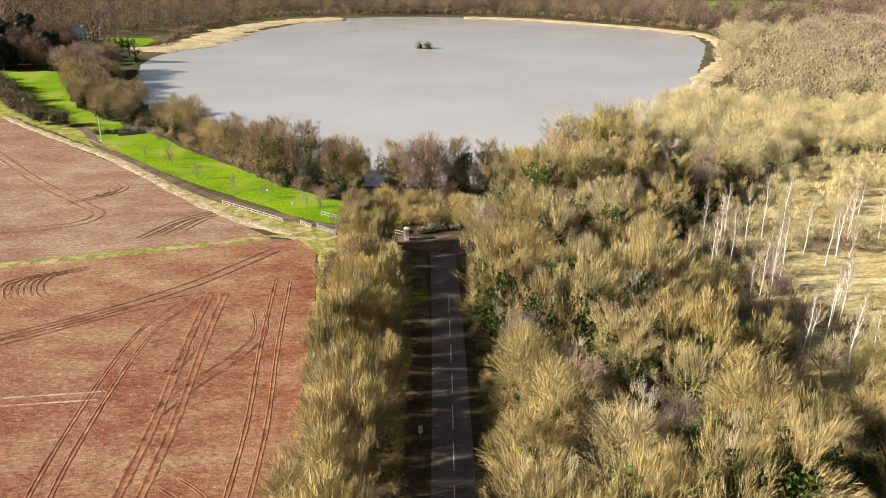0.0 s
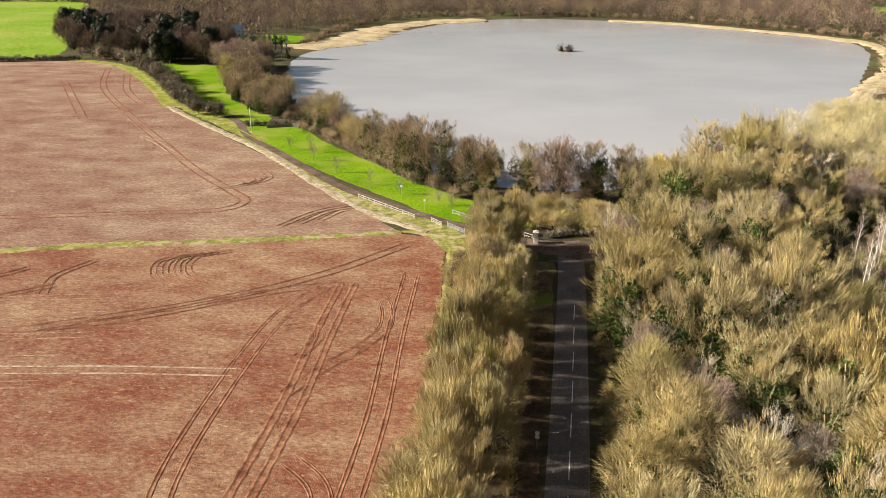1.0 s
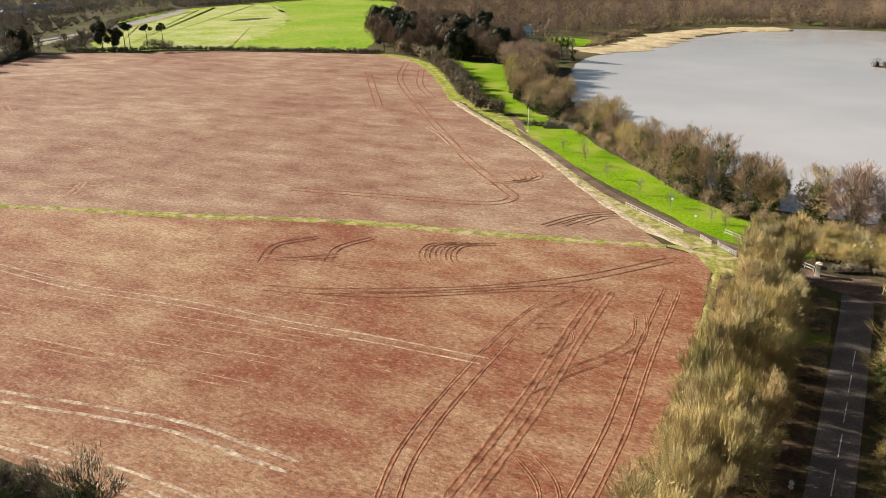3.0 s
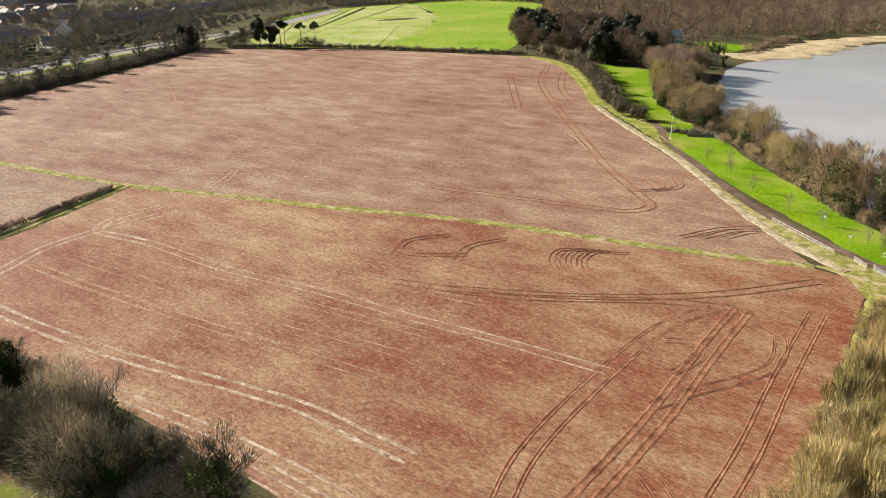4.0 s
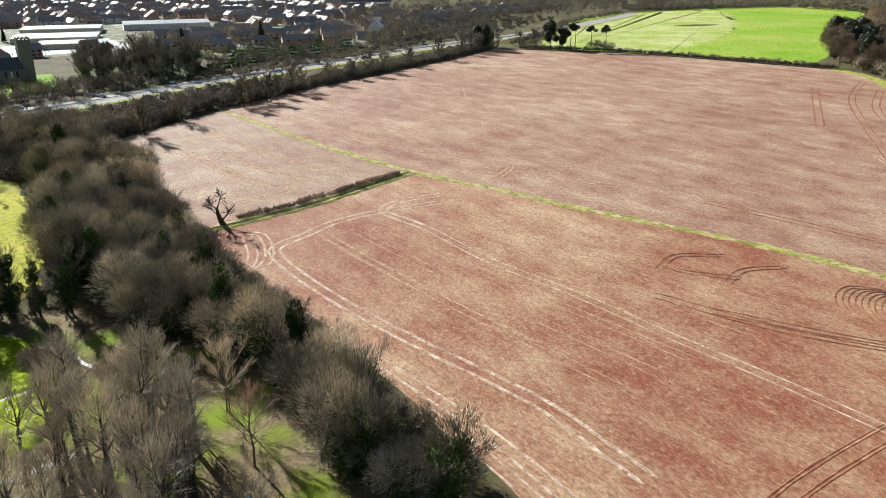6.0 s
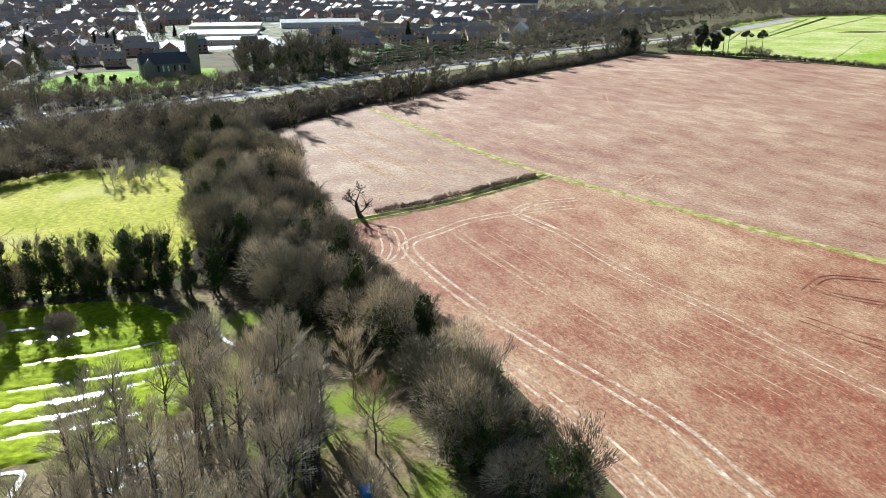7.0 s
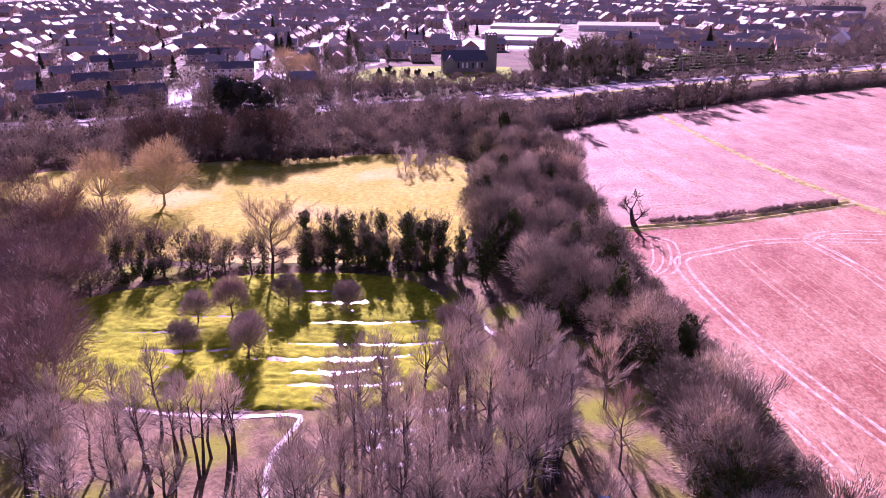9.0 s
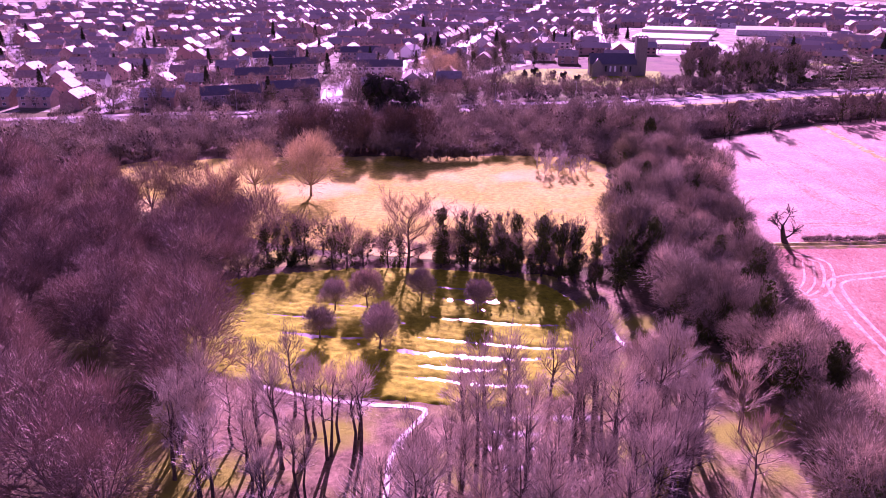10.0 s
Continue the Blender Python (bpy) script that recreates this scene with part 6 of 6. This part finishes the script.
def far_town(places):
    """Houses far off, too many to count: walls, roofs, chimneys and windows each in one mesh."""
    ob = tagged(new("distant_houses"), "distant brick houses in rows across the town", "houses", kind="stuff")
    data = {"walls": ([], []), "roofs": ([], []), "chimneys": ([], []), "windows": ([], [])}

    def add(key, pts, faces, m):
        v, f = data[key]
        n = len(v)
        v += [tuple(m @ Vector(p)) for p in pts]
        f += [tuple(i + n for i in q) for q in faces]
    cube = ((0, 1, 5, 4), (1, 2, 6, 5), (2, 3, 7, 6), (3, 0, 4, 7), (4, 5, 6, 7))
    for x, y, a in places:
        m = pose(x, y, 0, 0, 0, a)
        w, d, e = rng.choice((5.5, 7.0, 7.5, 12)), rng.choice((4.0, 4.6)), rng.choice((5.0, 5.2, 4.8, 3.0))
        t = e + d * 0.75
        add("walls", ((-w, -d, 0), (w, -d, 0), (w, d, 0), (-w, d, 0), (-w, -d, e), (w, -d, e), (w, d, e), (-w, d, e), (-w, 0, t), (w, 0, t)), ((0, 1, 5, 4), (2, 3, 7, 6), (1, 2, 6, 9, 5), (3, 0, 4, 8, 7)), m)
        for s in (-1, 1):
            add("roofs", ((-w - 0.3, s * (d + 0.4), e - 0.2), (w + 0.3, s * (d + 0.4), e - 0.2), (w + 0.3, 0, t + 0.2), (-w - 0.3, 0, t + 0.2)), ((0, 1, 2, 3) if s < 0 else (3, 2, 1, 0),), m)
        c = w - 0.8
        add("chimneys", [(c + i, j, z) for z in (t - 0.5, t + 1.2) for i, j in ((-0.35, -0.4), (0.35, -0.4), (0.35, 0.4), (-0.35, 0.4))], cube, m)
        for s in (-1, 1):
            for k in range(3):
                for z in (1.0, 3.4) if e > 4 else (1.0,):
                    xx = -w + (k + 0.5) * w * 2 / 3
                    add("windows", [(xx + i, s * (d + 0.04), z + j) for i, j in ((-0.8, 0), (0.8, 0), (0.8, 1.2), (-0.8, 1.2))], ((0, 1, 2, 3),), m)
    for key, mat in (("walls", "brick_far"), ("roofs", "roof_far"), ("chimneys", "brick_far"), ("windows", "glass")):
        mesh_object(key, *data[key], mat, ob)
    return ob


def island_material(name, tones, rough, spec):
    m, nt, b = material(name, rough)
    geo = nt.nodes.new("ShaderNodeNewGeometry")
    nt.links.new(ramp(nt, geo.outputs["Random Per Island"], [(i / (len(tones) - 1), t) for i, t in enumerate(tones)]), b.inputs["Base Color"])
    b.inputs["Specular IOR Level"].default_value = spec
    return m


M["brick_far"] = island_material("distant_brick", [(0.40, 0.24, 0.18), (0.46, 0.31, 0.24), (0.36, 0.24, 0.19), (0.54, 0.45, 0.38), (0.70, 0.68, 0.64)], 0.85, 0.3)
M["roof_far"] = island_material("distant_roof", [(0.28, 0.21, 0.175), (0.38, 0.305, 0.255), (0.25, 0.245, 0.245), (0.43, 0.36, 0.31)], 0.75, 0.15)
far_houses += [(x, y, rng.choice((75, 80, 165, 255))) for x, y in scatter([(-520, 110), (-560, 75), (-690, 110), (-700, 250), (-640, 320), (-560, 240)], 30)]
far_houses += [(x, y, rng.choice((60, 65, 150, 240))) for x, y in scatter([(-640, 330), (-700, 300), (-860, 420), (-900, 560), (-830, 560), (-720, 430)], 32)]
far_houses = [h for h in far_houses if math.hypot(h[0], h[1]) < 1320]
far_town(far_houses)


# church
church = tagged(new("church"), "dark stone church with a slate roof and square tower", "church")
bm = bmesh.new()
L, W2, E2, R2 = 13.0, 5.5, 7.0, 12.0
vs = [bm.verts.new(p) for p in ((-L, -W2, -0.3), (L, -W2, -0.3), (L, W2, -0.3), (-L, W2, -0.3), (-L, -W2, E2), (L, -W2, E2), (L, W2, E2), (-L, W2, E2), (-L, 0, R2), (L, 0, R2))]
for q in ((0, 1, 5, 4), (2, 3, 7, 6), (1, 2, 6, 9, 5), (3, 0, 4, 8, 7)):
    bm.faces.new([vs[i] for i in q])
part("nave", bm, "dark_stone", church)
bm = bmesh.new()
for s in (-1, 1):
    a = [bm.verts.new(p) for p in ((-L - 0.3, s * (W2 + 0.5), E2 - 0.4), (L + 0.3, s * (W2 + 0.5), E2 - 0.4), (L + 0.3, 0, R2 + 0.2), (-L - 0.3, 0, R2 + 0.2))]
    bm.faces.new(a if s < 0 else a[::-1])
part("roof", bm, "slate", church, "dark slate roof")
bm = box(bmesh.new(), L - 0.5, -3.2, -0.3, L + 5.9, 3.2, 21, 0.05)
for i in range(4):
    for s in (-3.2, 2.8):
        box(bm, L - 0.4 + 1.75 * i, s, 21, L + 0.5 + 1.75 * i, s + 0.4, 22)
for i in (-2.6, -0.8, 1.0, 2.4):
    box(bm, L - 0.5, i, 21, L - 0.1, i + 0.8, 22)
    box(bm, L + 5.5, i, 21, L + 5.9, i + 0.8, 22)
part("tower", bm, "dark_stone", church)
bm = bmesh.new()
vs = [bm.verts.new(p) for p in ((-6, -5, -0.3), (-12, -5, -0.3), (-12, -9, -0.3), (-6, -9, -0.3), (-6, -5, 6), (-12, -5, 6), (-12, -9, 6), (-6, -9, 6), (-9, -5, 10), (-9, -9, 10))]
for q in ((2, 3, 7, 9, 6), (1, 2, 6, 5), (3, 0, 4, 7), (4, 8, 9, 7), (8, 5, 6, 9)):
    bm.faces.new([vs[i] for i in q])
part("porch", bm, "dark_stone", church)
for k in range(6):
    x = -4 + 2.6 * k + (0.8 if k > 2 else 0)
    bm = box(bmesh.new(), x - 0.5, -W2 - 0.08, 2.5, x + 0.5, -W2, 5.6, 0.03)
    part("window", bm, "white" if k in (1, 2, 4) else "glass", church)
church.matrix_basis = pose(-470, -2, 0, 0, 0, 98)
patch("churchyard", [(-424, -62), (-440, -66), (-486, -50), (-492, 18), (-478, 26), (-430, 22), (-422, -10)], 0.05, "lawn", "green churchyard lawn round the church", category="grass")
stuff_trees("hedge", BANK, along([(-402, -72), (-398, -20), (-418, 28)], 3.0, 1), "shade_core", "dark_twig", "dark hedge below the churchyard", 0.5, 0.8, "hedge")


def hall(name, x, y, a, w, d, h, label, roofmat="flat_roof", wallmat="brick", pitch=0.12):
    ob = tagged(new(name), label, "building")
    bm = box(bmesh.new(), -w / 2, -d / 2, -0.3, w / 2, d / 2, h)
    part("wall", bm, wallmat, ob)
    bm = bmesh.new()
    t = h + d / 2 * pitch
    for s in (-1, 1):
        q = [bm.verts.new(p) for p in ((-w / 2 - 0.4, s * (d / 2 + 0.4), h + 0.02), (w / 2 + 0.4, s * (d / 2 + 0.4), h + 0.02), (w / 2 + 0.4, 0, t), (-w / 2 - 0.4, 0, t))]
        bm.faces.new(q if s < 0 else q[::-1])
    bmesh.ops.solidify(bm, geom=list(bm.faces), thickness=-0.3)
    part("roof", bm, roofmat, ob)
    me = None
    for k in range(int(w / 5)):
        if me is None:
            wn = part("window", box(bmesh.new(), -1.4, -0.05, 0, 1.4, 0.06, 1.5), "glass", ob)
            me = wn.data
        else:
            wn = new("window", me)
            wn.parent = ob
        wn.matrix_basis = pose(-w / 2 + 2.5 + 5 * k, -d / 2, h * 0.45, 0, 0, 180)
    ob.matrix_basis = pose(x, y, 0, 0, 0, a)
    return ob


hall("store", -775, 142, 84 + 180, 74, 34, 5, "long low store with a bright white roof")
hall("school", -700, 45, 80 + 180, 60, 46, 3.6, "flat-roofed school with a pale roof", wallmat="stone", pitch=0.02)
hall("school", -770, 55, 80 + 180, 62, 40, 4.5, "flat-roofed school with a pale roof", wallmat="stone", pitch=0.02)
hall("workshop", -640, 52, 82 + 180, 46, 30, 3.6, "low workshop with a bright sheet roof", wallmat="stone", pitch=0.04)
hall("depot", -935, 418, 62, 54, 16, 9, "long white building with a pitched roof", "roof", "white", 0.6)
patch("forecourt", [(-424, -104), (-452, -100), (-458, -122), (-432, -122)], 0.07, "pale_asphalt", "pale paved forecourt between apartment blocks", False, category="yard")
patch("forecourt", [(-352, -196), (-386, -192), (-404, -226), (-362, -232)], 0.07, "pale_asphalt", "pale paved forecourt between houses", False, category="yard")
patch("yard", [(-590, 0), (-660, -5), (-690, 80), (-600, 92)], 0.07, "pale_asphalt", "pale paved yard", False, category="yard")
patch("car_park", [(-820, 195), (-960, 220), (-980, 330), (-850, 320)], 0.07, "pale_asphalt", "wide car park full of cars", False, category="car park")
for r in range(6):
    for k in range(11):
        if rng.random() < 0.27:
            copy_thing(car, pose(-840 - 20 * r - 0.8 * k, 205 + 9 * k + 2 * r, 0.07, 0, 0, 170 + rng.uniform(-3, 3)))
patch("gardens", [(-530, 110), (-560, 70), (-640, 95), (-690, 130), (-690, 260), (-630, 300), (-560, 240)], 0.05, "garden", "allotment gardens beside the town", category="garden")
patch("town_ground", [(-330, -170), (-420, -85), (-560, -30), (-590, 60), (-760, 300), (-1000, 450), (-1600, 300), (-1600, -950), (-900, -950), (-400, -480), (-262, -330), (-290, -250)], 0.03, "garden", "gardens and paving between the houses", category="ground")


for x, y, w, d, a in ((-624, 152, 16, 34, 12), (-654, 216, 14, 30, 20), (-674, 268, 18, 26, 25), (-606, 117, 12, 40, 5), (-546, 117, 10, 30, 10), (-590, 180, 12, 24, 20), (-560, 150, 10, 22, 15), (-640, 250, 10, 24, 25), (-600, 230, 12, 20, 22), (-570, 200, 9, 22, 20)):
    m = pose(x, y, 0, 0, 0, a)
    patch("garden_lawn", [tuple((m @ Vector((i * w / 2, j * d / 2, 0))).xy) for i, j in ((-1, -1), (1, -1), (1, 1), (-1, 1))], 0.09, "lawn", "small green garden lawn between hedges", ragged=0.5, category="grass")


def shed(seed):
    ob = tagged(new("shed"), "small dark garden shed", "shed", "sheds in the gardens")
    bm = box(bmesh.new(), -1.5, -1.1, -0.1, 1.5, 1.1, 2.0)
    part("wall", bm, "wood" if seed % 2 else "bark_dark", ob)
    bm = bmesh.new()
    q = [bm.verts.new(p) for p in ((-1.7, -1.3, 1.95), (1.7, -1.3, 1.95), (1.7, 0, 2.6), (-1.7, 0, 2.6), (1.7, 1.3, 1.95), (-1.7, 1.3, 1.95))]
    bm.faces.new((q[0], q[1], q[2], q[3]))
    bm.faces.new((q[3], q[2], q[4], q[5]))
    bmesh.ops.solidify(bm, geom=list(bm.faces), thickness=0.08)
    part("roof", bm, "flat_roof" if seed % 3 == 0 else "roof", ob)
    return ob


sheds = [shed(i) for i in range(3)]
for i, (x, y) in enumerate(scatter([(-540, 110), (-565, 75), (-640, 98), (-680, 140), (-680, 255), (-630, 290), (-565, 235)], 38)):
    m = pose(x, y, 0.05, 0, 0, rng.choice((70, 80, 160, 170)))
    if i < 3:
        sheds[i].matrix_basis = m
    else:
        copy_thing(sheds[i % 3], m)

# trees in the town and along the main road
stuff_trees("garden_trees", [dome_tree(500 + i, 9, 9, 190, 1.4, 0.26, 0.06, 6, subs=0, core=0.25, fuzz=0.2) for i in range(4)], [p for p in scatter(TOWN, 19, 0.5, KEEP[1:2]) if math.hypot(*p) < 800] + [p for p in scatter(TOWN, 33, 0.5) if math.hypot(*p) >= 800], "shade_core", "dark_twig", "dark leafless garden trees among the houses", 0.6, 1.2)
cone = kinds("conifer_tree", [lambda i=i: evergreen(510 + i, 12, 5.5, "cone", 700, 0.6) for i in range(2)], "bark_dark", "conifer", "dark pointed conifer in a garden", "garden conifers")
plant(cone, [(-640, -40), (-655, -36), (-630, -48), (-700, 8), (-720, -2), (-590, 118), (-560, -130), (-570, -136), (-575, -128), (-420, -190), (-430, -160), (-470, -118), (-610, -90), (-390, -250), (-640, 190), (-520, 60)]
      + [p for p in scatter(TOWN, 62, 0.5) if math.hypot(*p) < 760][:44], 0.8, 1.2)
big = kinds("churchyard_tree", [lambda i=i: bare_tree(520 + i, 16, 10, 0.1, 16, 1500, 1.5, 0.13, 0.8, 1, ivy=900) for i in range(3)], "bark_dark", "dark_twig", "tall dark ivy-clad tree near the church", "trees by the church")
plant(big, scatter([(-432, 36), (-475, 38), (-500, 70), (-490, 110), (-455, 100), (-428, 60)], 9.5) + [(-470, -70), (-480, -85), (-465, -90), (-510, -70), (-500, -50)], 0.75, 1.1)
stuff_trees("hedge", BANK, [(x - 25 + rng.uniform(-3, 3), y + 9) for x, y in along(MAIN[2:10], 4.5, 1.5)], "shade_core", "dark_twig", "dark scrubby hedge beyond the main road", 0.55, 0.95, "hedge")
LOW_HEDGE = [shrub(325 + i, 2.4, 4.2, 50, 0.7, 0.16, 0.85) for i in range(3)]
stuff_trees("hedge", LOW_HEDGE, [p for k in range(9) for p in along([(-455 - 22 * k, 95 + 12 * k), (-490 - 22 * k, 150 + 14 * k), (-520 - 22 * k, 215 + 10 * k)], 2.6, 0.5)] + [p for k in range(6) for p in along([(-445 - 14 * k, 110 + 24 * k), (-560 - 12 * k, 85 + 26 * k), (-680, 110 + 30 * k)], 2.8, 0.5)], "ivy", "conifer", "dark garden hedges near the road", 0.7, 1.1, "hedge")
plant(verge_tree, [(x - 29, y + 9) for x, y in along(MAIN[2:9], 17, 4)], 0.7, 1.1)
stuff_trees("hedge", BANK, along([(-430, 106), (-470, 185), (-510, 255)], 4.5, 3) + along([(-540, 240), (-600, 330), (-680, 420), (-740, 470)], 6, 5), "far_core", "brown", "brown hedge along the gardens", 0.5, 0.9, "hedge")
stuff_trees("far_wood", far_lists(540, 3, 13, 15, 140, 1.8, 0.5, 0.6, 0.04), scatter([(-700, 500), (-800, 600), (-1000, 640), (-1500, 1200), (-1300, 1500), (-800, 1000), (-735, 660)], 24) + scatter([(-1000, 460), (-830, 480), (-900, 620), (-1500, 900), (-1600, 320)], 34),
            "shade_core", "dark_twig", "dark distant trees round the town")
scrubland = [(-530, 250), (-600, 340), (-720, 470), (-830, 640), (-900, 640), (-840, 480), (-760, 330), (-660, 320), (-570, 245)]
FAR_BANK = [shrub(335 + i, 5.5, 8, 200, 1.4, 0.26, 0.4) for i in range(4)]
stuff_trees("roadside_scrub", FAR_BANK, scatter(scrubland, 10.5), "shade_core", "dark_twig", "brown scrub between road and houses", 0.5, 1.1, "scrub")
stuff_trees("garden_trees", [dome_tree(505 + i, 9.5, 9, 420, 1.2, 0.17, 0.06, 7, subs=0, core=0.25, fuzz=0.25) for i in range(4)], scatter([(-440, 60), (-560, 60), (-640, 90), (-700, 130), (-700, 260), (-640, 330), (-520, 240)], 16) + scatter([(-405, -85), (-330, -150), (-300, -240), (-340, -260), (-420, -180), (-430, -110)], 12) + scatter([(-410, -70), (-440, -72), (-500, -60), (-560, -20), (-540, -90), (-440, -100)], 13),
            "far_core", "brown", "leafless trees in the gardens near the road", 0.5, 1.1)
stuff_trees("garden_trees", [dome_tree(530 + i, 7, 7.5, 420, 1.1, 0.14, 0.04, 7, subs=0, core=0.2, fuzz=0.25) for i in range(4)], [p for p in scatter([(-300, -215), (-335, -130), (-365, -60), (-392, 0), (-425, 60), (-448, 55), (-424, -5), (-420, -66), (-392, -140), (-330, -225)], 7.0) if near(p[0], p[1], main_pts) > 9 and near(p[0], p[1], street_pts) > 8],
            "far_core", "brown", "leafless scrubby trees beyond the main road", 0.6, 1.15)
plant(kinds("yew_bush", [lambda: evergreen(533, 3.4, 3.6, "broad", 300, 0.35, low=0.3, core=0.8)], "bark_dark", "conifer", "small dark clipped yew in the churchyard", "yews in the churchyard", "bush"), [(-452, -50), (-450, -42), (-449, -34), (-447, -28), (-440, -20), (-436, -8), (-462, -46), (-432, 6)], 0.8, 1.2)
stuff_trees("roadside_scrub", FAR_BANK, [p for p in scatter([(-440, 120), (-470, 150), (-540, 240), (-620, 340), (-720, 480), (-690, 520), (-590, 390), (-520, 290), (-455, 165)], 8.0) if near(p[0], p[1], main_pts) > 11 and near(p[0] - 13, p[1] + 5, main_pts) > 11],
            "shade_core", "dark_twig", "dark scrub along the far side of the main road", 0.4, 0.9, "scrub")
stuff_trees("garden_trees", [dome_tree(535 + i, 11, 11, 420, 1.3, 0.2, 0.05, 9, subs=0, core=0.25, fuzz=0.25) for i in range(4)], [p for p in scatter([(-560, 265), (-640, 300), (-720, 270), (-900, 420), (-900, 620), (-800, 600), (-690, 440)], 15.5, 0.5) if near(p[0], p[1], main_pts) > 14], "shade_core", "dark_twig", "dark leafless trees round the terraces", 0.6, 1.15)
# crash barrier between the carriageways
barrier = tagged(new("crash_barrier"), "grey steel crash barrier between the carriageways", "barrier", kind="structure")
ribbon("rail", [(x - 5.5, y + 2) for x, y in MAIN[1:11]], 0.12, 0.6, "steel", barrier, (0.0, 0.35, 0.35, 0.0), 6)
post_me = None
for i, (x, y) in enumerate(along([(x - 5.5, y + 2) for x, y in MAIN[2:9]], 6.0, 0.0)):
    if post_me is None:
        post_me = part("post", box(bmesh.new(), -0.08, -0.08, 0, 0.08, 0.08, 0.9), "steel", barrier)
        post_me.location = (x, y, 0.2)
    else:
        q = new("post", post_me.data)
        q.parent = barrier
        q.location = (x, y, 0.2)
# lamp posts along the main road
lamp = tagged(new("street_lamp"), "tall grey street lamp beside the main road", "street lamp", "lamps along the main road")
v, f = [], []
tube(v, f, Vector((0, 0, 0)), Vector((0, 0, 9)), 0.11, 0.07, 6)
tube(v, f, Vector((0, 0, 9)), Vector((1.6, 0, 9.4)), 0.06, 0.05, 5)
mesh_object("pole", v, f, "steel", lamp, True)
part("lamp_head", box(bmesh.new(), 1.4, -0.14, 9.32, 2.2, 0.14, 9.48, 0.04), "steel", lamp)
for i, (x, y) in enumerate(along([(x - 19, y + 7) for x, y in MAIN[2:10]], 38, 0.0)):
    if i == 0:
        lamp.matrix_basis = pose(x, y, 0.1, 0, 0, -25)
    else:
        copy_thing(lamp, pose(x, y, 0.1, 0, 0, -25))
# house among the lake woods
lodge = make_house(12, 8, 5, 0.9, "white house with a steep pale roof among dark trees", "house by the lake", "white", "flat_roof", 1, "lodge", 3)
lodge.matrix_basis = pose(-254, 560, 0, 0, 0, 60)
